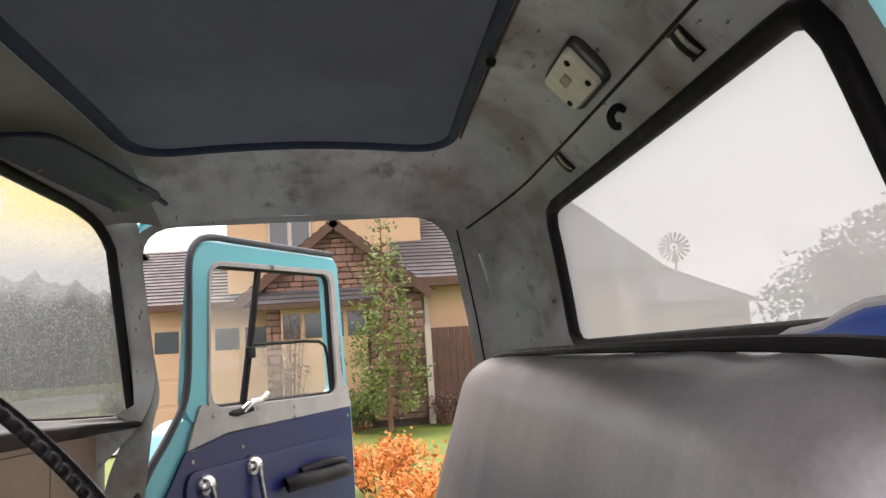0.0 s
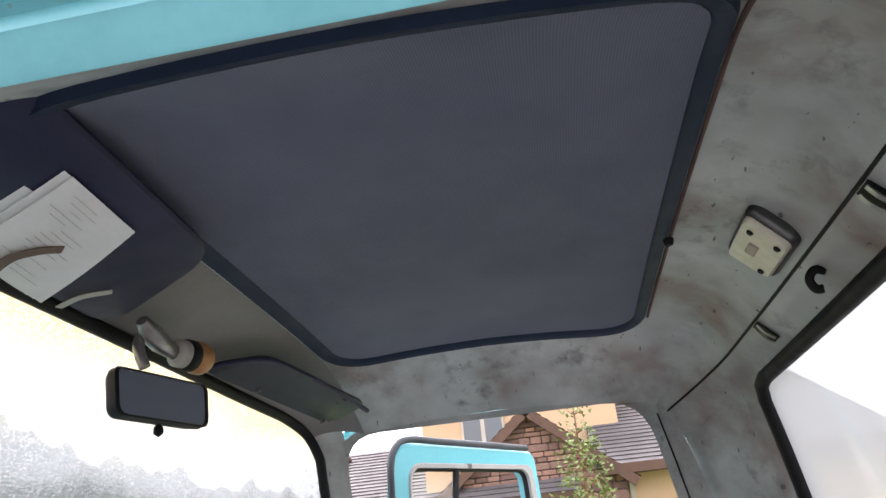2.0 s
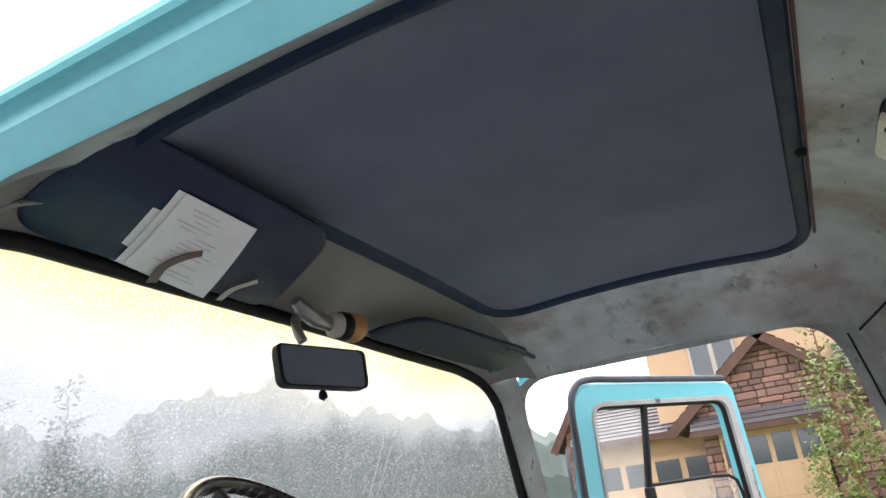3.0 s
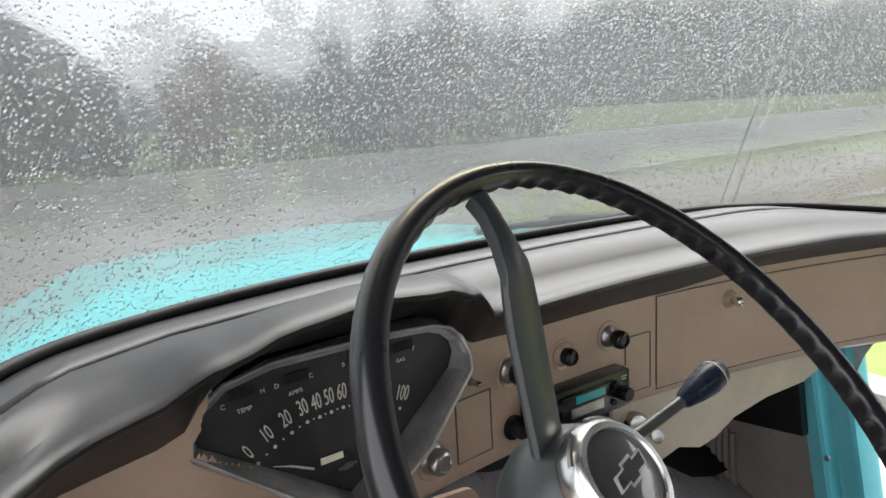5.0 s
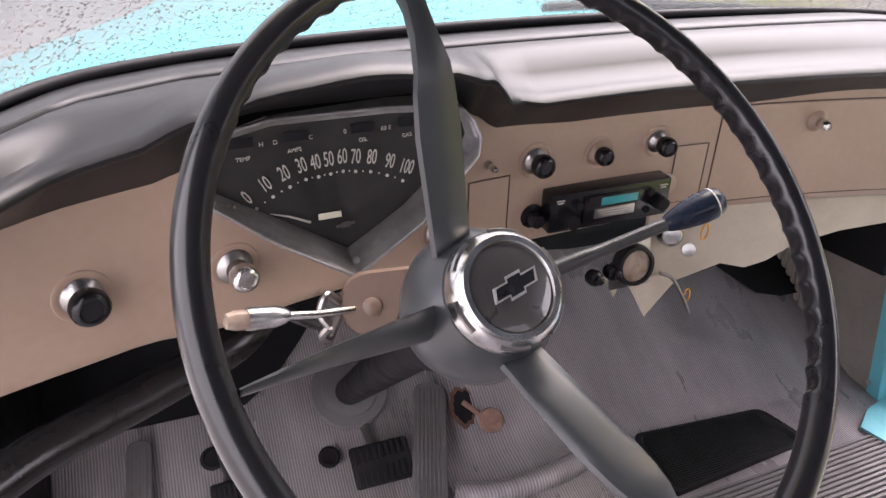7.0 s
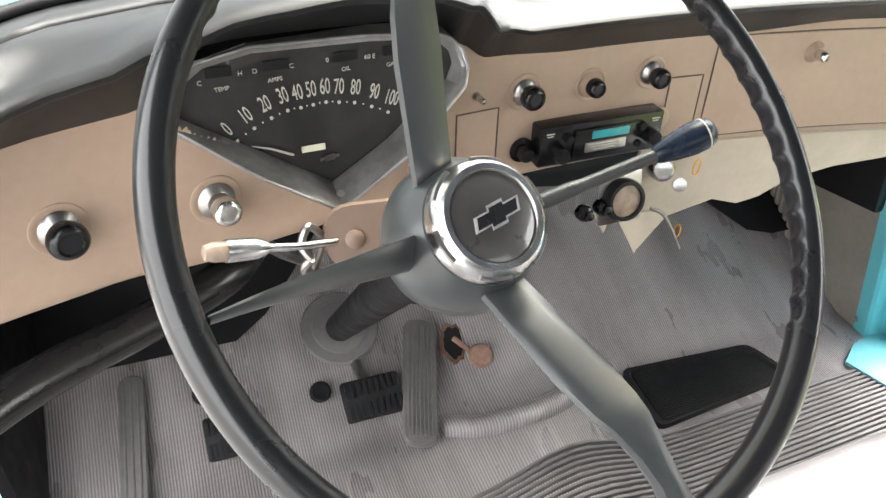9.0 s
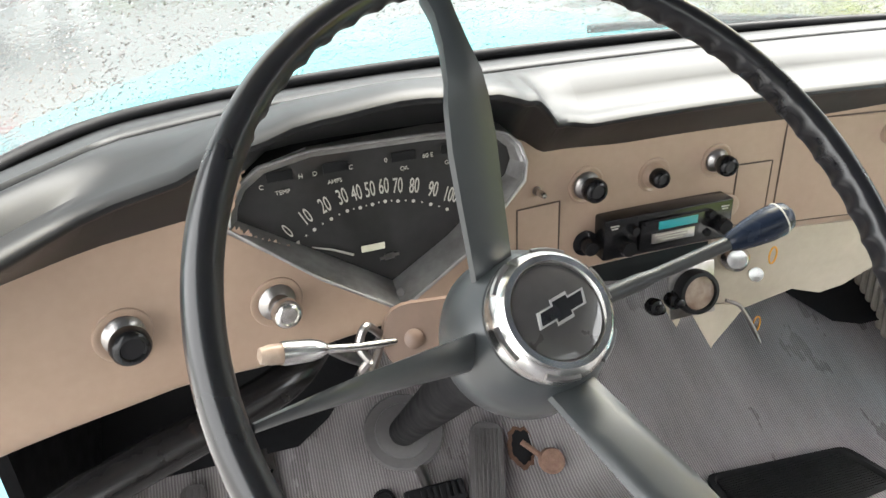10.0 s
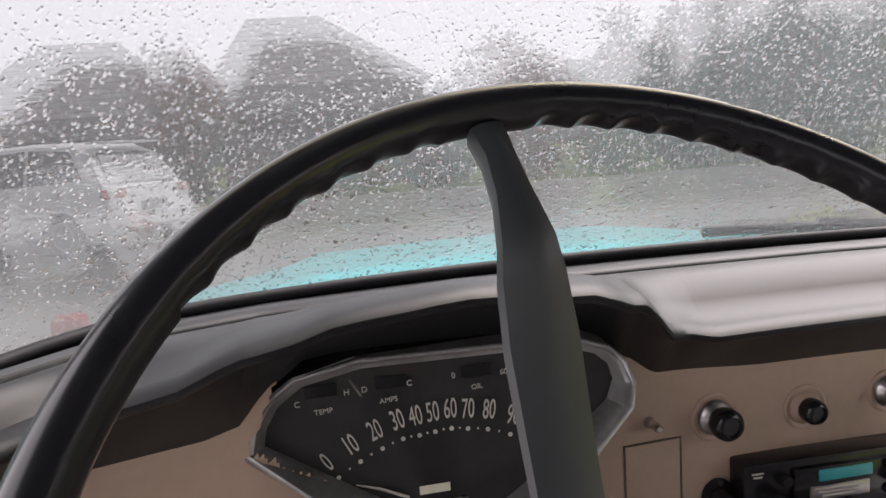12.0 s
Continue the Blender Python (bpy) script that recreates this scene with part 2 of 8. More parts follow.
def glass_pane(name, tint=(0.96, 0.98, 0.97), haze=0.03, drops=None, band=False):
    """A thin wet pane: clear between the drops, bending light inside them."""
    m = bpy.data.materials.new(name)
    m.use_nodes = True
    t = m.node_tree
    t.nodes.remove(t.nodes["Principled BSDF"])
    out = t.nodes["Material Output"]
    clear = t.nodes.new("ShaderNodeBsdfTransparent")
    clear.inputs["Color"].default_value = (*tint, 1)
    shader = clear.outputs[0]
    if band:
        sep = t.nodes.new("ShaderNodeSeparateXYZ")
        tc = t.nodes.new("ShaderNodeTexCoord")
        join(m, tc.outputs["Object"], sep.inputs[0])
        mr = node(m, "ShaderNodeMapRange", **{"From Min": 1.58, "From Max": 1.78})
        join(m, sep.outputs["Z"], mr.inputs["Value"])
        wob = m.node_tree.nodes.new("ShaderNodeMath")
        wob.operation = "MULTIPLY_ADD"
        join(m, noisy(m, 5, 3), wob.inputs[0])
        wob.inputs[1].default_value = 0.5
        join(m, mr.outputs[0], wob.inputs[2])
        join(m, ramp(m, wob.outputs[0], [(0.30, tint), (0.78, (0.37, 0.350, 0.24)), (1.0, (0.41, 0.345, 0.14))]), clear.inputs["Color"])
    mist = node(m, "ShaderNodeBsdfTranslucent", Color=(0.85, 0.88, 0.88, 1))
    mix = node(m, "ShaderNodeMixShader", Fac=haze)
    join(m, shader, mix.inputs[1])
    join(m, mist.outputs[0], mix.inputs[2])
    shader = mix.outputs[0]
    if drops:
        count, ior, size = drops
        nz = node(m, "ShaderNodeTexNoise", Scale=count * 0.5, Detail=3)
        join(m, coords(m), nz.inputs["Vector"])
        warp = blend(m, 1.2 / count, coords(m, (1, 1, 0.75)), nz.outputs["Color"], "ADD")
        v = node(m, "ShaderNodeTexVoronoi", Scale=count, Randomness=1.0)
        join(m, warp, v.inputs["Vector"])
        big = node(m, "ShaderNodeTexVoronoi", Scale=count * 0.4, Randomness=1.0)
        join(m, warp, big.inputs["Vector"])
        dome1 = ramp(m, v.outputs["Distance"], [(0.0, (1, 1, 1)), (size, (0, 0, 0))])
        dome2 = ramp(m, big.outputs["Distance"], [(0.0, (1, 1, 1)), (size * 0.6, (0, 0, 0))])
        height = blend(m, 1.0, dome1, dome2, "LIGHTEN")
        b = node(m, "ShaderNodeBump", Strength=1.0, Distance=0.0018)
        join(m, height, b.inputs["Height"])
        drop = node(m, "ShaderNodeBsdfRefraction", IOR=ior, Roughness=0.04, Color=(0.30, 0.312, 0.310, 1))
        join(m, b.outputs["Normal"], drop.inputs["Normal"])
        ripple = node(m, "ShaderNodeBump", Strength=1.0, Distance=0.0007)
        join(m, noisy(m, 190, 3, (0.6, 1, 1.6)), ripple.inputs["Height"])
        film = node(m, "ShaderNodeBsdfRefraction", IOR=1.10, Roughness=0.07)
        join(m, ripple.outputs["Normal"], film.inputs["Normal"])
        join(m, clear.inputs["Color"].links[0].from_socket, film.inputs["Color"])
        wet = node(m, "ShaderNodeMixShader", Fac=0.52)
        join(m, shader, wet.inputs[1])
        join(m, film.outputs[0], wet.inputs[2])
        shader = wet.outputs[0]
        patch = ramp(m, noisy(m, 7, 3), [(0.35, (0.62, 0.62, 0.62)), (0.65, (0.97, 0.97, 0.97))])
        pick = ramp(m, v.outputs["Color"], [(0.34, (0.10, 0.10, 0.10)), (0.52, (1, 1, 1))])
        patch = blend(m, 1.0, patch, pick, "MULTIPLY")
        # thinner water low down, where the wiper sweeps
        low = node(m, "ShaderNodeMapRange", **{"From Min": 1.36, "From Max": 1.52, "To Min": 0.95, "To Max": 1.0})
        join(m, sep.outputs["Z"], low.inputs["Value"])
        patch = blend(m, 1.0, patch, low.outputs[0], "MULTIPLY")
        mask = blend(m, 1.0, ramp(m, height, [(0.0, (0, 0, 0)), (0.25, (0.9, 0.9, 0.9))]), patch, "MULTIPLY")
        mx = node(m, "ShaderNodeMixShader")
        join(m, mask, mx.inputs[0])
        join(m, shader, mx.inputs[1])
        join(m, drop.outputs[0], mx.inputs[2])
        shader = mx.outputs[0]
    gloss = node(m, "ShaderNodeBsdfGlossy", Roughness=0.03)
    lw = node(m, "ShaderNodeLayerWeight", Blend=0.5)
    steep = m.node_tree.nodes.new("ShaderNodeMath")
    steep.operation = "POWER"
    join(m, lw.outputs["Facing"], steep.inputs[0])
    steep.inputs[1].default_value = 5
    weak = m.node_tree.nodes.new("ShaderNodeMath")
    weak.operation = "MULTIPLY_ADD"
    join(m, steep.outputs[0], weak.inputs[0])
    weak.inputs[1].default_value, weak.inputs[2].default_value = 0.5, 0.03
    mg = node(m, "ShaderNodeMixShader")
    join(m, weak.outputs[0], mg.inputs[0])
    join(m, shader, mg.inputs[1])
    join(m, gloss.outputs[0], mg.inputs[2])
    join(m, mg.outputs[0], out.inputs["Surface"])
    return m


# tint far darker than the glass, to tone down the bright outside
WETGLASS = glass_pane("wet_windshield_glass", (0.245, 0.26, 0.26), haze=0.12, drops=(270, 1.33, 0.50), band=True)
GREYLEDGE = mottled("worn_grey_enamel", (0.40, 0.395, 0.375), (0.28, 0.275, 0.26), 0.5, coarse=9, relief=0.1)
scratch = ramp(GREYLEDGE, noisy(GREYLEDGE, 26, 7, (1, 1, 0.4)), [(0.64, (0, 0, 0)), (0.68, (1, 1, 1))])
base(GREYLEDGE, blend(GREYLEDGE, scratch, GREYLEDGE.node_tree.nodes["Principled BSDF"].inputs["Base Color"].links[0].from_socket, (0.10, 0.085, 0.075)))
# dark tint holds the daylight behind the cab down as well
FOGGLASS = glass_pane("misted_rear_glass", (0.245, 0.255, 0.26), haze=0.31)
DOORGLASS = glass_pane("door_glass", (0.95, 0.97, 0.95), haze=0.08)
MIRROR = mat("mirror_silver", (0.82, 0.84, 0.84), 0.04, 1.0)
CLEARLENS = mottled("clear_lens", (0.30, 0.24, 0.19), (0.16, 0.11, 0.08), 0.14, coarse=60, relief=0.0)

# ---- mesh helpers ----


def part(name, bm, material, parent=None, label="", smooth=40, toward=None):
    """Links a bmesh as one mesh object, under a thing or a part."""
    bmesh.ops.recalc_face_normals(bm, faces=bm.faces)
    if toward is not None and sum(f.normal.dot(Vector(toward) - f.calc_center_median()) * f.calc_area() for f in bm.faces) < 0:
        bmesh.ops.reverse_faces(bm, faces=bm.faces)
    me = bpy.data.meshes.new(name)
    bm.to_mesh(me)
    bm.free()
    me.materials.append(material)
    if smooth:
        me.shade_smooth()
        me.set_sharp_from_angle(angle=radians(smooth))
    ob = new(name, me)
    if parent is not None:
        ob.parent = parent
    if label:
        tagged(ob, label)
    return ob


def thing(name, label, category, group="", kind="", at=(0, 0, 0)):
    ob = new(name)
    ob.location = at
    ob.empty_display_size = 0.05
    return tagged(ob, label, category, group, kind)


def under(ob, parent):
    """Puts ob under parent without moving it."""
    ob.parent = parent
    ob.matrix_parent_inverse = Matrix.Translation(-parent.location)
    return ob


def box(bm, cx, cy, cz, sx, sy, sz, bevel=0.0, m=None, seg=2):
    r = bmesh.ops.create_cube(bm, size=1)
    vs = r["verts"]
    bmesh.ops.scale(bm, vec=(sx, sy, sz), verts=vs)
    if bevel:
        es = list({e for v in vs for e in v.link_edges})
        out = bmesh.ops.bevel(bm, geom=es, offset=bevel, segments=seg, affect="EDGES", profile=0.5)
        vs = list({v for f in out["faces"] for v in f.verts} | {v for v in vs if v.is_valid})
    mm = Matrix.Translation((cx, cy, cz))
    if m is not None:
        mm = mm @ m
    bmesh.ops.transform(bm, matrix=mm, verts=vs)
    return vs


def lathe(bm, profile, m, seg=32, cap=True):
    """Turns (radius, height) pairs round the local z axis and lays them by m."""
    rings = []
    for r, h in profile:
        if r < 1e-6:
            rings.append([bm.verts.new(m @ Vector((0, 0, h)))])
        else:
            rings.append([bm.verts.new(m @ Vector((r * math.cos(a), r * math.sin(a), h))) for a in (2 * math.pi * i / seg for i in range(seg))])
    for a, b in zip(rings, rings[1:]):
        for i in range(seg):
            q = [a[i % len(a)], a[(i + 1) % len(a)], b[(i + 1) % len(b)], b[i % len(b)]]
            q = list(dict.fromkeys(q))
            if len(q) > 2:
                bm.faces.new(q)
    for ring in (rings[0], rings[-1]):
        if cap and len(ring) > 2:
            bm.faces.new(ring)


def tube(bm, pts, radius, seg=10, closed=False, flat=1.0):
    """A round bar along pts; radius is a number or one for each point."""
    pts = [Vector(p) for p in pts]
    n = len(pts)
    rad = radius if isinstance(radius, (list, tuple)) else [radius] * n
    rings, side = [], None
    for i, p in enumerate(pts):
        a = pts[(i - 1) % n] if (closed or i) else pts[i]
        b = pts[(i + 1) % n] if (closed or i < n - 1) else pts[i]
        d = (b - a).normalized()
        if side is None:
            side = d.orthogonal().normalized()
        side = (side - d * side.dot(d)).normalized()
        up = d.cross(side)
        rings.append([bm.verts.new(p + rad[i] * (math.cos(t) * side + flat * math.sin(t) * up)) for t in (2 * math.pi * k / seg for k in range(seg))])
    for i in range(n if closed else n - 1):
        a, b = rings[i], rings[(i + 1) % n]
        if closed and i == n - 1:
            # align the last ring with the first
            k0 = min(range(seg), key=lambda k: (a[0].co - b[k].co).length)
            b = b[k0:] + b[:k0]
        for k in range(seg):
            bm.faces.new((a[k], a[(k + 1) % seg], b[(k + 1) % seg], b[k]))
    if not closed:
        bm.faces.new(rings[0])
        bm.faces.new(rings[-1])


def grid(bm, rows):
    """A sheet through rows of points."""
    vs = [[bm.verts.new(p) for p in row] for row in rows]
    for a, b in zip(vs, vs[1:]):
        for i in range(len(a) - 1):
            bm.faces.new((a[i], a[i + 1], b[i + 1], b[i]))
    return vs


def solid(bm, thickness):
    """Gives a sheet a thickness, towards the back of its faces."""
    bmesh.ops.recalc_face_normals(bm, faces=bm.faces)
    bmesh.ops.solidify(bm, geom=list(bm.faces), thickness=thickness)


def spline(keys, x):
    """Smooth interpolation through (x, value) pairs."""
    if x <= keys[0][0]:
        return keys[0][1]
    for (x0, v0), (x1, v1) in zip(keys, keys[1:]):
        if x <= x1:
            t = (x - x0) / (x1 - x0)
            t = t * t * (3 - 2 * t)
            return v0 + (v1 - v0) * t
    return keys[-1][1]


def smoothline(pts, steps=6, closed=False):
    """A Catmull-Rom line through points."""
    pts = [Vector(p) for p in pts]
    n = len(pts)
    out = []
    for i in range(n if closed else n - 1):
        p0 = pts[i - 1] if (closed or i) else pts[0]
        p1, p2 = pts[i], pts[(i + 1) % n]
        p3 = pts[(i + 2) % n] if (closed or i + 2 < n) else p2
        for k in range(steps):
            t = k / steps
            out.append(0.5 * ((2 * p1) + (p2 - p0) * t + (2 * p0 - 5 * p1 + 4 * p2 - p3) * t * t + (3 * p1 - p0 - 3 * p2 + p3) * t ** 3))
    if not closed:
        out.append(pts[-1])
    return out


def roundloop(corners, steps=6):
    """A closed loop with rounded corners from (point, radius) pairs."""
    out = []
    n = len(corners)
    for i, (p, r) in enumerate(corners):
        p = Vector(p)
        a, b = Vector(corners[i - 1][0]), Vector(corners[(i + 1) % n][0])
        da, db = (a - p).normalized(), (b - p).normalized()
        r = min(r, (a - p).length * 0.49, (b - p).length * 0.49)
        for k in range(steps + 1):
            t = k / steps
            out.append((1 - t) ** 2 * (p + da * r) + 2 * t * (1 - t) * p + t * t * (p + db * r))
    return out


def strip(bm, loop_a, loop_b, closed=True):
    """A band of faces between two loops of equal length."""
    va = [bm.verts.new(p) for p in loop_a]
    vb = [bm.verts.new(p) for p in loop_b]
    n = len(va)
    for i in range(n if closed else n - 1):
        j = (i + 1) % n
        bm.faces.new((va[i], va[j], vb[j], vb[i]))
    return va, vb


def text(name, words, m, size, material, parent, depth=0.0006, sx=1.0):
    cu = bpy.data.curves.new(name, "FONT")
    cu.body, cu.size, cu.extrude = words, size, depth
    cu.align_x, cu.align_y = "CENTER", "CENTER"
    tmp = bpy.data.objects.new(name, cu)
    scene.collection.objects.link(tmp)
    bpy.context.view_layer.update()
    me = bpy.data.meshes.new_from_object(tmp.evaluated_get(bpy.context.evaluated_depsgraph_get()))
    bpy.data.objects.remove(tmp)
    bpy.data.curves.remove(cu)
    me.transform(m @ Matrix.Diagonal((sx, 1, 1, 1)))
    # one mesh for each character
    bm = bmesh.new()
    bm.from_mesh(me)
    bpy.data.meshes.remove(me)
    bmesh.ops.remove_doubles(bm, verts=bm.verts, dist=1e-6)
    left, made = set(bm.faces), []
    while left:
        stack, island = [left.pop()], []
        while stack:
            f = stack.pop()
            island.append(f)
            for e in f.edges:
                for g in e.link_faces:
                    if g in left:
                        left.discard(g)
                        stack.append(g)
        made.append(island)
    for island in made:
        glyph = bpy.data.meshes.new(name)
        places = {}
        for f in island:
            for v in f.verts:
                places.setdefault(v, len(places))
        glyph.from_pydata([v.co for v in places], [], [[places[v] for v in f.verts] for f in island])
        glyph.materials.append(material)
        ob = new(name, glyph)
        if parent is not None:
            ob.parent = parent
            ob.matrix_parent_inverse = Matrix.Translation(-parent.location)
    bm.free()
    return ob

# ---- the cab shell ----
# profile from the windshield header over the roof and down the back wall: (y, z)
PROFILE = smoothline([(0, 0.185, 1.752), (0, 0.12, 1.795), (0, 0.0, 1.845), (0, -0.36, 1.862), (0, -0.70, 1.838), (0, -0.80, 1.812), (0, -0.855, 1.772), (0, -0.895, 1.705), (0, -0.935, 1.655), (0, -0.965, 1.50), (0, -0.985, 1.34), (0, -1.0, 1.1), (0, -1.0, 0.5)], 5)
HALF = 0.735


def shell_point(i, x, lift=0.0):
    """A point of the inner skin: i runs along PROFILE, x across; lift moves it inwards."""
    i = max(0.0, min(len(PROFILE) - 1.001, i))
    k = int(i)
    p = PROFILE[k].lerp(PROFILE[k + 1], i - k)
    d = (PROFILE[k + 1] - PROFILE[k]).normalized()
    inward = Vector((0, -d.z, d.y))
    e = max(0.0, (abs(x) - 0.44) / (HALF - 0.44))
    drop = 0.125 * e ** 2.2 + 0.02 * (abs(x) / HALF) ** 2
    q = Vector((x, p.y, p.z)) + inward * (drop + lift)
    q.x *= 1 + 0.095 * max(0.0, min(1.0, (1.68 - q.z) / 0.43))
    return q


def side_x(z):
    """Half the cab's inner width at a height: it narrows towards the roof."""
    return HALF * (1 + 0.095 * max(0.0, min(1.0, (1.68 - z) / 0.43)))


def side_at(sgn, z):
    """The inner side wall's x on one side; the cab stands a little off the centre line."""
    x = sgn * side_x(z) - 0.035 * max(0.0, min(1.0, (1.62 - z) / 0.3))
    if sgn < 0:
        x -= 0.035 * max(0.0, min(1.0, (1.2 - z) / 0.2))
    return x


def y_index(y):
    """The place along PROFILE's roof where y is met."""
    for k in range(len(PROFILE) - 1):
        if PROFILE[k].y >= y >= PROFILE[k + 1].y:
            return k + (PROFILE[k].y - y) / max(1e-6, PROFILE[k].y - PROFILE[k + 1].y)
    return len(PROFILE) - 1


def z_index(z):
    """The place along PROFILE's back wall where z is met."""
    for k in range(25, len(PROFILE) - 1):
        if PROFILE[k].z >= z >= PROFILE[k + 1].z:
            return k + (PROFILE[k].z - z) / max(1e-6, PROFILE[k].z - PROFILE[k + 1].z)
    return len(PROFILE) - 1


XS = [HALF * s for s in (-1, -0.96, -0.92, -0.87, -0.81, -0.74, -0.66, -0.56, -0.42, -0.28, -0.14, 0, 0.14, 0.28, 0.42, 0.56, 0.66, 0.74, 0.81, 0.87, 0.92, 0.96, 1)]
SEAM = z_index(1.722)
# roof skin, down to the seam above the rear window
bm = bmesh.new()
FRONT = y_index(0.105)
HEAD = y_index(0.022)
steps = [FRONT + (SEAM - FRONT) * k / 34 for k in range(35)]
grid(bm, [[shell_point(i, x) for x in XS] for i in [HEAD + (SEAM - HEAD) * k / 34 for k in range(35)]])
roof_in = tagged(part("ceiling", bm, GREYMETAL, smooth=60), "stained grey-green painted steel cab roof lining", "ceiling", kind="structure")
# outer roof
bm = bmesh.new()
grid(bm, [[shell_point(i, x, -0.035) + Vector((0.012 * (1 if x > 0 else -1) * (abs(x) / HALF) ** 6, 0, 0)) for x in XS] for i in steps])
roof_out = tagged(part("roof", bm, AQUA, smooth=60), "aqua painted steel cab roof skin", "roof", kind="structure")

# back wall with the window opening: a band between the window loop and the outline
RW = [((0.468, 1.652), 0.05), ((0.475, 1.345), 0.05), ((-0.53, 1.345), 0.05), ((-0.502, 1.652), 0.05)]


def back(x, z, lift=0.0):
    p = shell_point(z_index(z), x, lift)
    return p


def loop2(corners, n):
    """n evenly spaced points along a rounded loop in the plane."""
    pts = roundloop([((c[0], c[1], 0), r) for c, r in corners], 8)
    pts.append(pts[0])
    lens = [0]
    for a, b in zip(pts, pts[1:]):
        lens.append(lens[-1] + (b - a).length)
    out, k = [], 0
    for i in range(n):
        s = lens[-1] * i / n
        while lens[k + 1] < s:
            k += 1
        t = (s - lens[k]) / max(1e-9, lens[k + 1] - lens[k])
        out.append(pts[k].lerp(pts[k + 1], t))
    return out


def grow(corners, d):
    cx = sum(c[0] for c, r in corners) / len(corners)
    cz = sum(c[1] for c, r in corners) / len(corners)
    return [((c[0] + d * (1 if c[0] > cx else -1), c[1] + d * (1 if c[1] > cz else -1)), r + d) for c, r in corners]


inner = loop2(RW, 168)
outer = []
for p in inner:
    # rays from the window's middle out to the edge of the wall
    d = Vector((p.x, p.y - 1.49, 0))
    s = min((HALF / abs(d.x)) if abs(d.x) > 1e-6 else 9e9, ((1.722 - 1.49) / d.y) if d.y > 1e-6 else 9e9, ((0.5 - 1.49) / d.y) if d.y < -1e-6 else 9e9)
    outer.append(Vector((d.x * s, 1.49 + d.y * s, 0)))
bm = bmesh.new()
rows = []
for k in range(9):
    t = k / 8
    rows.append([back(a.x + (b.x - a.x) * t, a.y + (b.y - a.y) * t) for a, b in zip(inner + inner[:1], outer + outer[:1])])
grid(bm, rows)
rows2 = []
for k in range(9):
    t = k / 8
    rows2.append([back(a.x + (b.x - a.x) * t, a.y + (b.y - a.y) * t, -0.03) for a, b in zip(inner + inner[:1], outer + outer[:1])])
grid(bm, rows2)
grid(bm, [rows[0], rows2[0]])
grid(bm, [rows[-1], rows2[-1]])
bmesh.ops.remove_doubles(bm, verts=bm.verts, dist=1e-5)
tagged(part("wall_back", bm, GREYMETAL, smooth=60), "stained grey-green painted steel cab back wall", "wall", kind="structure")
# rear window: rubber gasket and pane
rear_window = thing("window_rear", "misted flat rear window in a black rubber gasket", "window", kind="structure", at=(0, -0.95, 1.34))
g1 = loop2(grow(RW, 0.004), 72)
bm = bmesh.new()
tube(bm, [back(p.x, p.y, 0.004) for p in g1], 0.0155, 10, True)
under(part("gasket", bm, RUBBER, smooth=60), rear_window)
bm = bmesh.new()
lines = []
for k in range(9):
    t = k / 8
    lines.append([back(x, 1.66 - 0.32 * t, -0.005) for x in [-0.54 + 1.045 * j / 8 for j in range(9)]])
grid(bm, lines)
pane = under(part("pane", bm, FOGGLASS, toward=(0, 0, 1.5)), rear_window)
pane.visible_shadow = False

# seam between roof and back wall, a folded dark joint
bm = bmesh.new()
tube(bm, [shell_point(SEAM, x, 0.001) for x in [-0.72 + 1.44 * k / 60 for k in range(61)]], 0.0028, 6)
tagged(part("trim_seam", bm, RUBBER), "dark folded seam along the cab roof lining", "trim", kind="structure")

bm = bmesh.new()
tube(bm, [(side_at(1, z) - 0.002, y, z) for y, z in ((-0.745, 1.66), (-0.765, 1.55), (-0.785, 1.42), (-0.80, 1.30))], 0.0022, 6)
tagged(part("trim_pillar_seam", bm, RUBBER), "dark vertical seam down the cab corner panel", "trim", kind="structure")

# door openings: (y, z), the same on both sides
OPEN = [((0.055, 1.70), 0.10), ((-0.715, 1.70), 0.10), ((-0.785, 1.27), 0.10), ((-0.80, 0.52), 0.06), ((0.335, 0.50), 0.08), ((0.345, 0.94), 0.10), ((0.20, 1.08), 0.12), ((0.012, 1.27), 0.10)]
ol = roundloop([((0, c[0], c[1]), r) for c, r in OPEN], 6)


def side_outline(p):
    """Where the side wall's edge lies, outwards from the opening's point p."""
    best = None
    c = Vector((0, -0.36, 1.35))
    d = (p - c).normalized()
    edge = [shell_point(i, HALF) for i in [k * (len(PROFILE) - 1) / 90 for k in range(91)]]
    edge = [Vector((0, 0.46, 0.46)), Vector((0, 0.45, 1.0)), Vector((0, 0.22, 1.20)), Vector((0, 0.056, 1.26)), Vector((0, 0.052, 1.45)), Vector((0, 0.070, 1.60)), Vector((0, 0.085, 1.68))] + [Vector((0, e.y, e.z)) for e in edge] + [Vector((0, -1.0, 0.46)), Vector((0, 0.46, 0.46))]
    for a, b in zip(edge, edge[1:]):
        e = b - a
        den = d.y * e.z - d.z * e.y
        if abs(den) < 1e-9:
            continue
        w = a - c
        s = (w.y * e.z - w.z * e.y) / den
        u = (w.y * d.z - w.z * d.y) / den
        if -1e-6 <= u <= 1 + 1e-6 and s > 0 and (best is None or s < best):
            best = s
    return c + d * (best or (p - c).length)


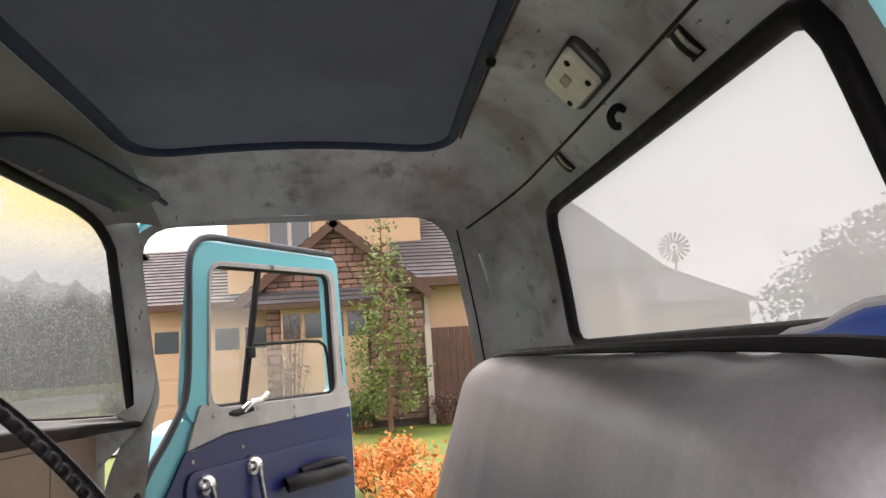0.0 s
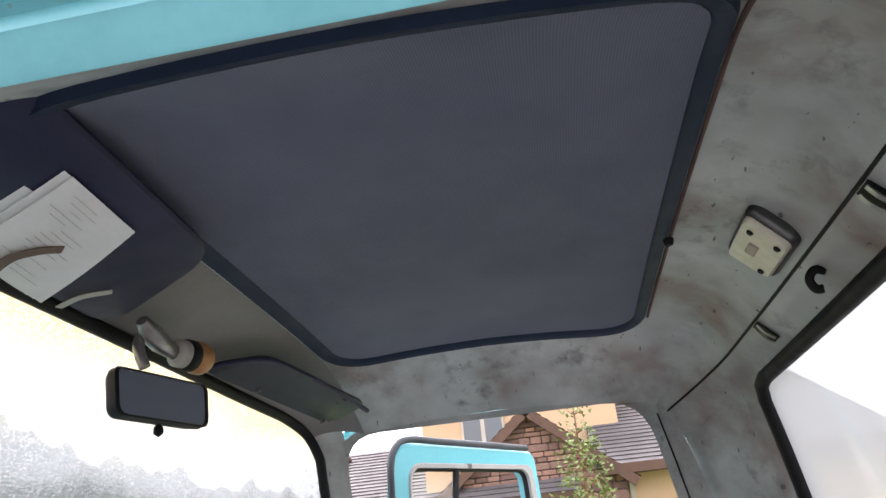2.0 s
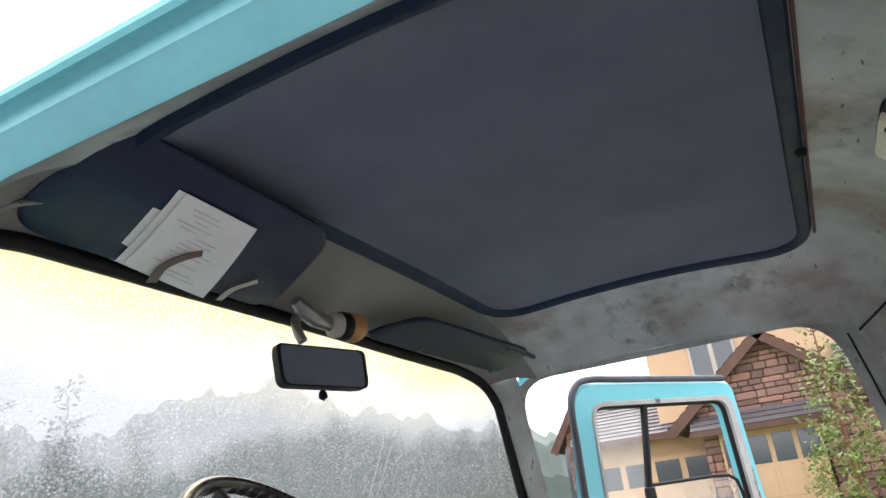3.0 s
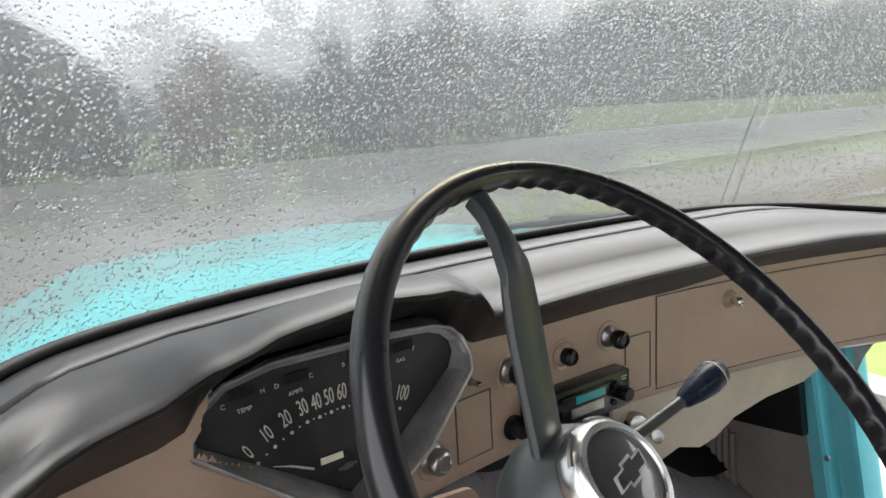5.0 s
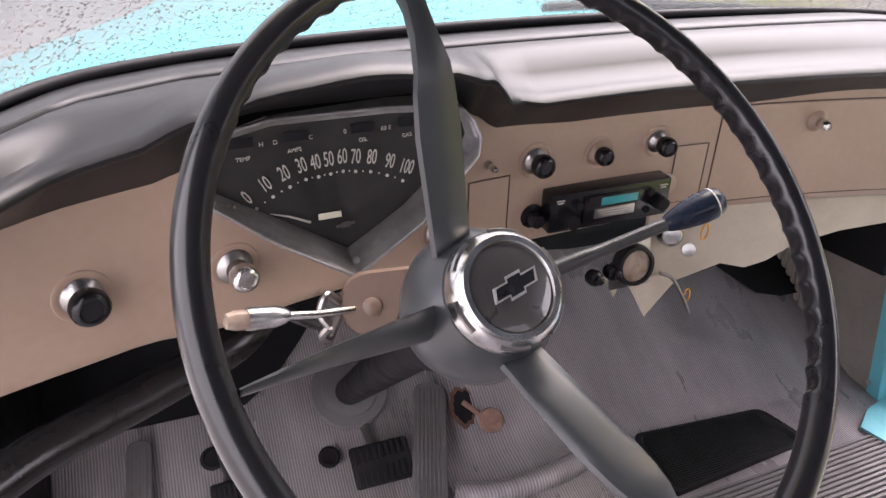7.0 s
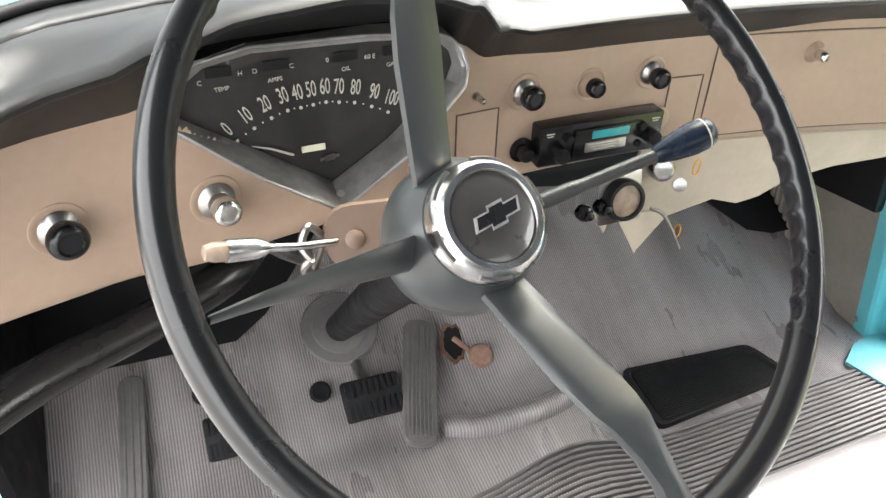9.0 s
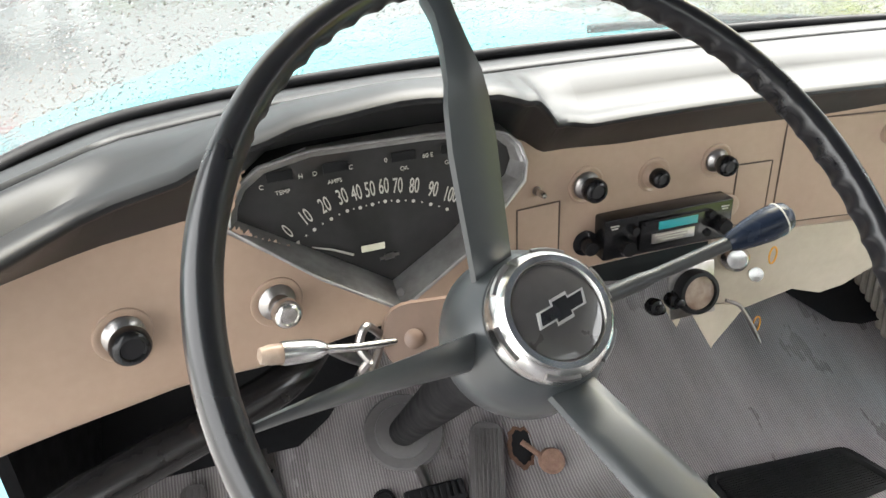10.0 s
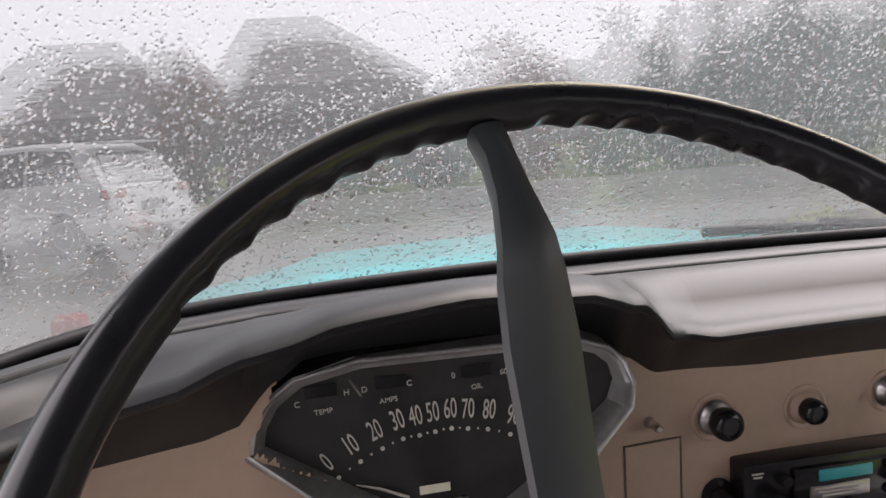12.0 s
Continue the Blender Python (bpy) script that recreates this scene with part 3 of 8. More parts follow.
out_loop = [side_outline(p) for p in ol]
for sgn, name in ((1, "wall_right"), (-1, "wall_left")):
    bm = bmesh.new()
    mid_y = Vector((0, -0.36, 1.35))
    a = [Vector((side_at(sgn, p.z), p.y, p.z)) for p in [q + (q - mid_y).normalized() * 0.018 for q in out_loop]]
    b = [Vector((side_at(sgn, p.z) + sgn * 0.004, p.y, p.z)) for p in ol]
    strip(bm, a, b)
    tagged(part(name, bm, GREYMETAL, smooth=60), "stained grey-green painted cab side panel round the door opening", "wall", kind="structure")
    # outer jamb: an aqua channel that steps out from the opening, with a gutter above
    bm = bmesh.new()
    c = Vector((0, -0.36, 1.2))
    prev = None
    for grow_by, dx in ((0.0, 0.004), (0.003, 0.008), (0.024, 0.024), (0.029, 0.030), (0.033, 0.031), (0.042, 0.032), (0.045, 0.040), (0.053, 0.044)):
        ring = []
        for p, q in zip(ol, out_loop):
            d = Vector((0, p.y - c.y, p.z - c.z)).normalized()
            ring.append(bm.verts.new((side_at(sgn, p.z) + sgn * dx, p.y + d.y * grow_by, p.z + d.z * grow_by)))
        if prev:
            for i in range(len(ring)):
                j = (i + 1) % len(ring)
                bm.faces.new((prev[i], prev[j], ring[j], ring[i]))
        prev = ring
    tagged(part("trim_jamb_right" if sgn > 0 else "trim_jamb_left", bm, JAMB, smooth=35), "aqua painted door jamb with chipped rusty edges", "door jamb", kind="structure")
    # drip gutter
    top = [p for p in ol if p.z > 1.60]
    bm = bmesh.new()
    tube(bm, [(side_at(sgn, p.z) + sgn * 0.044, p.y + 0.052 * (p - c).normalized().y, p.z + 0.052 * (p - c).normalized().z) for p in top], 0.007, 8)
    tagged(part("trim_gutter_right" if sgn > 0 else "trim_gutter_left", bm, AQUA), "aqua drip gutter over the door opening", "gutter", kind="structure")

# floor, toe board and firewall as one sheet, and the kick panels
bm = bmesh.new()
fl = [(-1.0, 0.49), (-0.2, 0.49), (0.30, 0.49), (0.40, 0.495), (0.46, 0.52), (0.60, 0.60), (0.72, 0.68), (0.77, 0.74), (0.78, 0.9), (0.78, 1.03)]


def floor_z(x, y):
    """Height of the floor, with the raised tunnel in the middle."""
    k = 0
    while k < len(fl) - 2 and fl[k + 1][0] < y:
        k += 1
    (y0, z0), (y1, z1) = fl[k], fl[k + 1]
    z = z0 + (z1 - z0) * (y - y0) / max(1e-6, y1 - y0)
    return z + 0.075 * math.exp(-(((x + 0.06) / 0.12) ** 2)) * max(0.0, min(1.0, (y - 0.02) / 0.25))


rows = []
for k in range(len(fl) - 1):
    (y0, z0), (y1, z1) = fl[k], fl[k + 1]
    for t in ((0, 0.25, 0.5, 0.75) if k < len(fl) - 2 else (0, 0.5, 1)):
        y, z = y0 + (y1 - y0) * t, z0 + (z1 - z0) * t
        row = []
        for j in range(41):
            x = -0.90 + 1.68 * j / 40
            hump = 0.075 * math.exp(-(((x + 0.06) / 0.12) ** 2)) * max(0.0, min(1.0, (y - 0.02) / 0.25)) if k < 7 else 0
            row.append((x, y, z + hump))
        rows.append(row)
grid(bm, rows)
tagged(part("floor", bm, MAT, smooth=50), "worn black ribbed rubber floor mat up the toe board", "floor", kind="structure")

# dark firewall board above the mat, lower at both ends as painted footwell shade
bm = bmesh.new()
rows = []
for j in range(29):
    x = -0.90 + 1.66 * j / 28
    e = max(0.0, min(1.0, (x + 0.52) / 0.16))
    y0 = 0.60 + 0.145 * e - 0.16 * max(0.0, min(1.0, (x - 0.44) / 0.16))
    rows.append([(x, y - 0.010, floor_z(x, min(y, 0.775)) + 0.018 if y < 0.772 else z) for y, z in [(y0 + (0.772 - y0) * q / 5, 0) for q in range(5)] + [(0.772, 0.80), (0.772, 0.92), (0.772, 1.05)]])
grid(bm, rows)
tagged(part("wall_firewall", bm, RUBBER, smooth=40), "black firewall board above the mat, lowered ends painting footwell shade", "wall", kind="structure")


# headliner panel: woven cloth in a dark vinyl-edged retainer
headliner = thing("headliner_panel", "dark woven cloth headliner panel in a black vinyl-edged retainer", "headliner", at=(0, -0.36, 1.80))
bm = bmesh.new()


def panel_loop(hw, ya, yb, r, lift):
    hl = hw + 0.09
    pts = roundloop([((hw, yb, 0), r), ((-hl, yb, 0), r), ((-hl, ya, 0), r), ((hw, ya, 0), r)], 8)
    out = []
    for a, b in zip(pts, pts[1:] + pts[:1]):
        n = max(1, int((b - a).length / 0.05))
        out += [a.lerp(b, k / n) for k in range(n)]
    return [shell_point(y_index(p.y), p.x, lift) for p in out], out


_, flat = panel_loop(0.50, -0.02, -0.70, 0.085, 0.010)
rows = []
for k in range(11):
    t = 1 - k / 10
    rows.append([shell_point(y_index(-0.36 + (p.y + 0.36) * t), p.x * t, 0.010) for p in flat + flat[:1]])
grid(bm, rows)
bmesh.ops.remove_doubles(bm, verts=bm.verts, dist=1e-5)
under(part("cloth", bm, WEAVE, smooth=60), headliner)
bm = bmesh.new()
la, _ = panel_loop(0.50, -0.02, -0.70, 0.085, 0.008)
lb, _ = panel_loop(0.508, -0.014, -0.706, 0.093, 0.015)
lc, _ = panel_loop(0.526, 0.010, -0.722, 0.110, 0.015)
ld, _ = panel_loop(0.532, 0.016, -0.727, 0.115, 0.000)
n = min(len(la), len(lb), len(lc), len(ld))
for inner, outer in ((la, lb), (lb, lc), (lc, ld)):
    strip(bm, inner[:n], outer[:n])
bmesh.ops.remove_doubles(bm, verts=bm.verts, dist=1e-5)
under(part("retainer", bm, EDGEVINYL, smooth=60), headliner)
bm = bmesh.new()
tube(bm, [shell_point(y_index(-0.731), -0.56 + 1.02 * k / 40, 0.002) for k in range(41)], 0.0032, 6)
under(part("rusty_edge", bm, RUSTLINE, None, "rusty steel edge behind the retainer"), headliner)
bm = bmesh.new()
lathe(bm, [(0, 0.012), (0.006, 0.011), (0.009, 0.004), (0.009, 0)], Matrix.Translation(shell_point(y_index(-0.722), 0.012, 0.02)) @ pose(0, 0, 0, 180), 12)
under(part("clip_button", bm, RUBBER), headliner)

# ---- windshield ----
WB = smoothline([(-0.80, 0.088, 1.262), (-0.79, 0.165, 1.272), (-0.75, 0.25, 1.284), (-0.675, 0.335, 1.29), (-0.56, 0.39, 1.291), (-0.40, 0.428, 1.291), (-0.2, 0.45, 1.29), (0, 0.456, 1.288), (0.2, 0.45, 1.285), (0.40, 0.428, 1.280), (0.56, 0.39, 1.269), (0.675, 0.335, 1.256), (0.75, 0.25, 1.247), (0.79, 0.165, 1.243), (0.80, 0.088, 1.242)], 5)
WT = smoothline([(-0.715, 0.11, 1.645), (-0.705, 0.125, 1.685), (-0.675, 0.14, 1.715), (-0.60, 0.16, 1.738), (-0.50, 0.172, 1.745), (-0.36, 0.182, 1.75), (-0.18, 0.19, 1.755), (0, 0.193, 1.757), (0.18, 0.19, 1.755), (0.36, 0.182, 1.75), (0.50, 0.172, 1.745), (0.60, 0.16, 1.738), (0.675, 0.14, 1.715), (0.705, 0.125, 1.685), (0.715, 0.11, 1.645)], 5)
windshield = thing("window_windshield", "wraparound windshield covered in raindrops, yellowed along the top", "windshield", kind="structure", at=(0, 0.4, 1.28))
bm = bmesh.new()
rows = []
for k in range(15):
    t = k / 14
    rows.append([a.lerp(b, t) + Vector((0, 0.035 * 4 * t * (1 - t) * (1 - (a.x / 0.75) ** 2), 0)) for a, b in zip(WB, WT)])
grid(bm, rows)
ws = under(part("pane", bm, WETGLASS, smooth=80, toward=(0, -0.5, 1.4)), windshield)
ws.visible_shadow = False
bm = bmesh.new()
tube(bm, WB[:1] + WT + WB[-1:], 0.013, 8)
under(part("gasket", bm, RUBBER, smooth=60), windshield)
bm = bmesh.new()
tube(bm, WB, 0.0065, 10)
strip(bm, WB, [p + Vector((0, -0.004, -0.040)) for p in WB], False)
under(part("lower_gasket", bm, RUBBER, smooth=60), windshield)
# header trim between gasket and roof lining, A pillars
bm = bmesh.new()
tx = [p.x for p in WT]


def glass_top(x):
    """The windshield's top edge at x."""
    x = max(-0.70, min(0.70, x))
    return Vector((x, float(np.interp(x, tx, [p.y for p in WT])), float(np.interp(x, tx, [p.z for p in WT]))))


rows = []
for t in (0, 0.2, 0.4, 0.6, 0.8, 1.0):
    rows.append([shell_point(HEAD, x).lerp(glass_top(x) + Vector((0, -0.004, 0.008)), t) + Vector((0, 0, 0.012 * 4 * t * (1 - t))) for x in XS])
grid(bm, rows)
tagged(part("trim_header", bm, HEADER, smooth=60), "grey painted windshield header panel", "trim", kind="structure")
for sgn in (1, -1):
    bm = bmesh.new()
    a = [Vector((sgn * 0.690, 0.125, 1.745)), Vector((sgn * 0.700, 0.115, 1.725)), Vector((sgn * 0.708, 0.108, 1.70)), Vector((sgn * 0.722, 0.090, 1.60)), Vector((sgn * 0.757, 0.076, 1.45)), Vector((sgn * 0.792, 0.064, 1.30)), Vector((sgn * 0.80, 0.060, 1.24))]
    b = [Vector((side_at(sgn, z) + sgn * 0.003, y, z)) for y, z in ((0.06, 1.745), (0.055, 1.715), (0.05, 1.685), (0.052, 1.60), (0.035, 1.45), (0.012, 1.30), (0.03, 1.22))]
    if sgn > 0:
        # the passenger's pillar meets the glass gasket
        a = [Vector(p) for p in ((0.672, 0.142, 1.760), (0.690, 0.132, 1.722), (0.703, 0.122, 1.695), (0.7235, 0.106, 1.60), (0.757, 0.098, 1.45), (0.789, 0.091, 1.30), (0.80, 0.088, 1.24))]
        b[0].z = 1.775
        a.append(Vector((0.785, 0.140, 1.10)))
        b.append(Vector((side_at(sgn, 1.10) + 0.003, 0.045, 1.10)))
        a.append(Vector((0.775, 0.165, 0.96)))
        b.append(Vector((side_at(sgn, 0.96) + 0.003, 0.060, 0.96)))
    strip(bm, smoothline(a, 4), smoothline(b, 4), False)
    tagged(part("trim_pillar", bm, GREYMETAL if sgn > 0 else JAMB, smooth=60), "grey-green painted windshield pillar" if sgn > 0 else "aqua painted windshield pillar on the driver's side", "pillar", kind="structure")

# ---- dashboard ----


def face_y(x):
    return 0.325 - 0.27 * x * x


dash = thing("dashboard", "tan painted steel dashboard with a black padded vinyl top", "dashboard", at=(0, 0.3, 1.03))
DX = sorted({-0.86, -0.83} | {-0.80 + 1.60 * k / 64 for k in range(65)} | {-0.56} | {-0.270 + 0.008 * k for k in range(14)})
PX = [x for x in DX if x < 0.74] + [0.745, 0.75]
# padded top: lip height and reach along x, and the line where it meets the strip at the glass
LIPZ = [(-0.80, 1.247), (-0.70, 1.251), (-0.62, 1.263), (-0.55, 1.283), (-0.48, 1.296), (-0.40, 1.301), (-0.30, 1.291), (-0.255, 1.275), (-0.215, 1.241), (-0.17, 1.233), (0.45, 1.233), (0.65, 1.224), (0.80, 1.214)]
LIPY = [(-0.80, 0.045), (-0.66, 0.050), (-0.52, 0.066), (-0.40, 0.076), (-0.30, 0.078), (-0.24, 0.065), (-0.20, 0.05), (0.80, 0.048)]
UNDZ = [(-0.80, 1.208), (-0.66, 1.221), (-0.585, 1.222), (-0.545, 1.255), (-0.52, 1.272), (-0.29, 1.262), (-0.25, 1.225), (-0.21, 1.203), (-0.09, 1.196), (0.15, 1.196), (0.34, 1.206), (0.80, 1.206)]
SEAMY = [(-0.80, 0.06), (-0.732, 0.168), (-0.662, 0.272), (-0.561, 0.322), (-0.373, 0.362), (-0.2, 0.375), (0, 0.382), (0.2, 0.375), (0.373, 0.362), (0.561, 0.322), (0.662, 0.272), (0.732, 0.168), (0.80, 0.06)]
# tan face with a rolled lower edge, cut out behind the instruments
CUT = [(-0.572, 1.203), (-0.556, 1.230), (-0.526, 1.30), (-0.282, 1.30), (-0.258, 1.232), (-0.258, 1.190), (-0.335, 1.138), (-0.4145, 1.093), (-0.49, 1.141)]


def inside(x, z, loop):
    hit = False
    for (x0, z0), (x1, z1) in zip(loop, loop[1:] + loop[:1]):
        if (z0 > z) != (z1 > z) and x < x0 + (x1 - x0) * (z - z0) / (z1 - z0):
            hit = not hit
    return hit


bm = bmesh.new()
rows = []
LOW = [(-0.90, 1.058), (-0.80, 1.055), (-0.65, 1.050), (-0.55, 1.035), (-0.2, 1.032), (0.1, 1.035), (0.4, 1.035), (0.80, 1.03)]
FX = sorted(set(DX) | {-0.57 + 0.006 * k for k in range(55)} | {-0.90, -0.86, -0.83})
for x in FX:
    zl = spline(LOW, x)
    y = face_y(x)
    rows.append([(x, y + 0.05, zl - 0.004), (x, y + 0.012, zl - 0.008), (x, y + 0.002, zl), (x, y, zl + 0.012)] + [(x, y, zl + 0.012 + (spline(UNDZ, max(-0.80, x)) - zl) * k / 40) for k in range(1, 41)])
grid(bm, rows)
gone = [f for f in bm.faces if inside(f.calc_center_median().x, f.calc_center_median().z, CUT)]
bmesh.ops.delete(bm, geom=gone, context="FACES")
under(part("face", bm, TAN, smooth=60), dash)


def dash_top(x):
    """Height of the dash top at the glass; it falls away towards the passenger's end."""
    e = max(0.0, min(1.0, (x - 0.40) / 0.35))
    return 1.290 - 0.010 * (x + 0.8) / 1.6 - 0.036 * e * e * (3 - 2 * e)


def linear(keys, x):
    return float(np.interp(x, [k for k, v in keys], [v for k, v in keys]))


bm = bmesh.new()
rows = []
for x in PX:
    y, lz, ly, uz = face_y(x), spline(LIPZ, x), spline(LIPY, x), spline(UNDZ, x)
    yb = linear(SEAMY, x)
    yl = min(y - ly, yb - 0.09)
    zt = dash_top(x)
    crown = [(x, yl + 0.036 + t * (yb - 0.02 - yl - 0.036), lz + 0.0175 + t * (zt + 0.001 - lz - 0.0175) + 0.005 * math.sin(math.pi * t)) for t in (0, 0.25, 0.5, 0.75, 1)]
    rows.append([(x, y + 0.004, uz - 0.006), (x, y - 0.004, uz), (x, yl + 0.018, lz - 0.001), (x, yl + 0.007, lz + 0.001), (x, yl + 0.001, lz + 0.005), (x, yl, lz + 0.009), (x, yl + 0.004, lz + 0.013), (x, yl + 0.014, lz + 0.0162)] + crown + [(x, yb - 0.002, zt - 0.002)])
grid(bm, rows)
under(part("pad", bm, PAD, None, "black padded vinyl dashboard top", smooth=50), dash)
# strip between pad and glass
bm = bmesh.new()
rows = []
for x in PX:
    yb = linear(SEAMY, x)
    zt = dash_top(x)
    rows.append([(x, yb, zt - 0.012), (x, yb, zt - 0.002), (x, yb + 0.004, zt + 0.002), (x, yb + 0.03, zt + 0.002), (x, yb + 0.085, zt - 0.006)])
grid(bm, rows)
under(part("defroster_strip", bm, PAD, None, "black defroster strip at the glass", smooth=50), dash)

# unseen cowl added between firewall, dash and glass to stop light leaks
bm = bmesh.new()
rows = []
for x in [-0.90 + 1.72 * k / 24 for k in range(25)]:
    yb = linear(SEAMY, max(-0.80, min(0.80, x)))
    zt = dash_top(x)
    drop = 0.0 if x > -0.55 else 0.32 * (-0.55 - x)
    rows.append([(x, yb + 0.070, zt - 0.012 - 0.6 * drop), (x, yb + 0.110, zt - 0.030 - drop), (x, 0.60, 1.22 - drop), (x, 0.785, 1.16 - drop), (x, 0.785, 1.00)])
grid(bm, rows)
for sx in (-0.90, 0.82):
    grid(bm, [[(sx, y, z) for z in (0.90, 1.0, 1.06, 1.11)] for y in (0.36, 0.5, 0.65, 0.785)])
tagged(part("wall_cowl", bm, RUBBER, smooth=40), "unseen black cowl added behind the dashboard to keep light out", "wall", kind="structure")

# ---- steering wheel ----
WS = 0.87
WC = Vector((-0.3685, -0.1206, 1.2910))
WN = Vector((0.1377, -0.697, 0.7037)).normalized()
E1 = (Vector((1, 0, 0)) - WN * WN.x).normalized()
E2 = WN.cross(E1)
WM = Matrix((E1, E2, WN)).transposed().to_4x4()
WM.translation = WC
WM = WM @ Matrix.Scale(WS, 4)
wheel = thing("steering_wheel", "black three-spoke deep-dish steering wheel with a chrome-ringed horn cap", "steering wheel", at=WC)
bm = bmesh.new()
R, r, N = 0.2338, 0.0106, 768
rings = []
for k in range(N):
    a = 2 * math.pi * k / N
    deg = math.degrees(a)
    grip = deg < 99 or 112 < deg < 150 or 326 < deg
    notch = (0.0062 if deg < 99 or deg > 180 else 0.0030) * abs(math.sin(a * 31)) if grip else 0
    ring = []
    for j in range(18):
        b = 2 * math.pi * j / 18
        ir = r - notch * max(0.0, (math.cos(b - 3.9) - 0.35) / 0.65)
        rad = R + ir * math.cos(b)
        ring.append(bm.verts.new(WM @ Vector((rad * math.cos(a), rad * math.sin(a), 1.22 * r * math.sin(b)))))
    rings.append(ring)
for k in range(N):
    a, b = rings[k], rings[(k + 1) % N]
    for j in range(18):
        bm.faces.new((a[j], a[(j + 1) % 18], b[(j + 1) % 18], b[j]))
under(part("rim", bm, RIM, smooth=60), wheel)
for ang in (105.2, 191.5, 281.0):
    a = radians(ang)
    d = Vector((math.cos(a), math.sin(a), 0))
    w = Vector((-math.sin(a), math.cos(a), 0))
    bm = bmesh.new()
    prof = [(0.030, 0.0185, -0.112), (0.047, 0.0185, -0.100), (0.09, 0.0195, -0.069), (0.125, 0.0205, -0.043), (0.150, 0.0185, -0.024), (0.163, 0.0155, -0.014), (0.185, 0.0105, -0.006), (0.205, 0.0085, -0.001), (0.222, 0.010, 0.0)]
    if ang == 191.5:
        prof = [(q, 0.0150 - 0.058 * q, h) for q, hw, h in prof]
    else:
        prof = [(q, hw * (1.0 if ang < 180 else 1.12), h) for q, hw, h in prof]
    rows = []
    for rad, hw, h in prof:
        row = []
        deep = 0.010
        for s, up in ((-1, -0.003), (-0.9, 0.002), (-0.4, 0.0045), (0.4, 0.0045), (0.9, 0.002), (1, -0.003), (0.8, -deep), (-0.8, -deep), (-1, -0.003)):
            side = (0.014 - 0.058 * (rad - 0.03)) if ang == 105.2 else 0.0
            lean = -0.9 * hw * (s + 1) if ang == 191.5 else 0.0
            row.append(WM @ (d * rad + w * (hw * s + side) + Vector((0, 0, h + up + lean))))
        rows.append(row)
    grid(bm, rows)
    bmesh.ops.remove_doubles(bm, verts=bm.verts, dist=1e-5)
    under(part("spoke", bm, SPOKE, smooth=50), wheel)
bm = bmesh.new()
lathe(bm, [(0.030, -0.20), (0.040, -0.192), (0.048, -0.175), (0.060, -0.155), (0.065, -0.135), (0.063, -0.115), (0.055, -0.097), (0.049, -0.088), (0.03, -0.086)], WM, 48)
under(part("hub", bm, SPOKE, smooth=40), wheel)
bm = bmesh.new()
lathe(bm, [(0.0475, -0.094), (0.0485, -0.084), (0.0475, -0.076), (0.0445, -0.069), (0.041, -0.066), (0.0365, -0.066), (0.035, -0.068), (0.0345, -0.072)], WM, 56, False)
ring = under(part("horn_ring", bm, CHROME, None, "chrome horn cap ring", smooth=40), wheel)
for ang in (200, 260, 320, 20, 80, 140):
    # stamped slots in the ring
    a = radians(ang)
    bm = bmesh.new()
    tube(bm, [WM @ Vector((0.0462 * math.cos(a + q), 0.0462 * math.sin(a + q), -0.0735)) for q in (-0.28, -0.14, 0, 0.14, 0.28)], 0.0024, 6)
    part("slot", bm, STEEL, ring)
bm = bmesh.new()
lathe(bm, [(0.0352, -0.070), (0.0345, -0.068), (0.025, -0.0655), (0.012, -0.0645), (0.0, -0.064)], WM, 48)
cap = under(part("horn_cap", bm, HORN, None, "dark domed horn cap", smooth=40), wheel)
# plain slanted cross emblem
bm = bmesh.new()
tilt = Matrix.Rotation(radians(18), 4, "Z")
outline = [(-0.026, -0.006), (-0.009, -0.006), (-0.010, -0.010), (0.007, -0.010), (0.008, -0.006), (0.023, -0.006), (0.028, 0.006), (0.011, 0.006), (0.012, 0.010), (-0.005, 0.010), (-0.006, 0.006), (-0.021, 0.006)]
outline = [(x * 0.86, y * 0.92) for x, y in outline]
ins = [(x * 0.90, y * 0.76) for x, y in outline]
lo = [WM @ (tilt @ Vector((x, y, -0.0655))) for x, y in outline]
hi = [WM @ (tilt @ Vector((x, y, -0.0630))) for x, y in outline]
hin = [WM @ (tilt @ Vector((x, y, -0.0630))) for x, y in ins]
strip(bm, lo, hi)
strip(bm, hi, hin)
bmesh.ops.remove_doubles(bm, verts=bm.verts, dist=1e-5)
part("emblem_edge", bm, PALESHINE, cap, "chrome emblem outline", smooth=0)
bm = bmesh.new()
bm.faces.new([bm.verts.new(WM @ (tilt @ Vector((x, y, -0.0634)))) for x, y in ins])
part("emblem_fill", bm, RIM, cap, "scratched grey emblem fill", smooth=0)

# ---- bench seat ----
seat = thing("bench_seat", "grey vinyl bench seat with a piped backrest", "seat", at=(0, -0.6, 0.5))


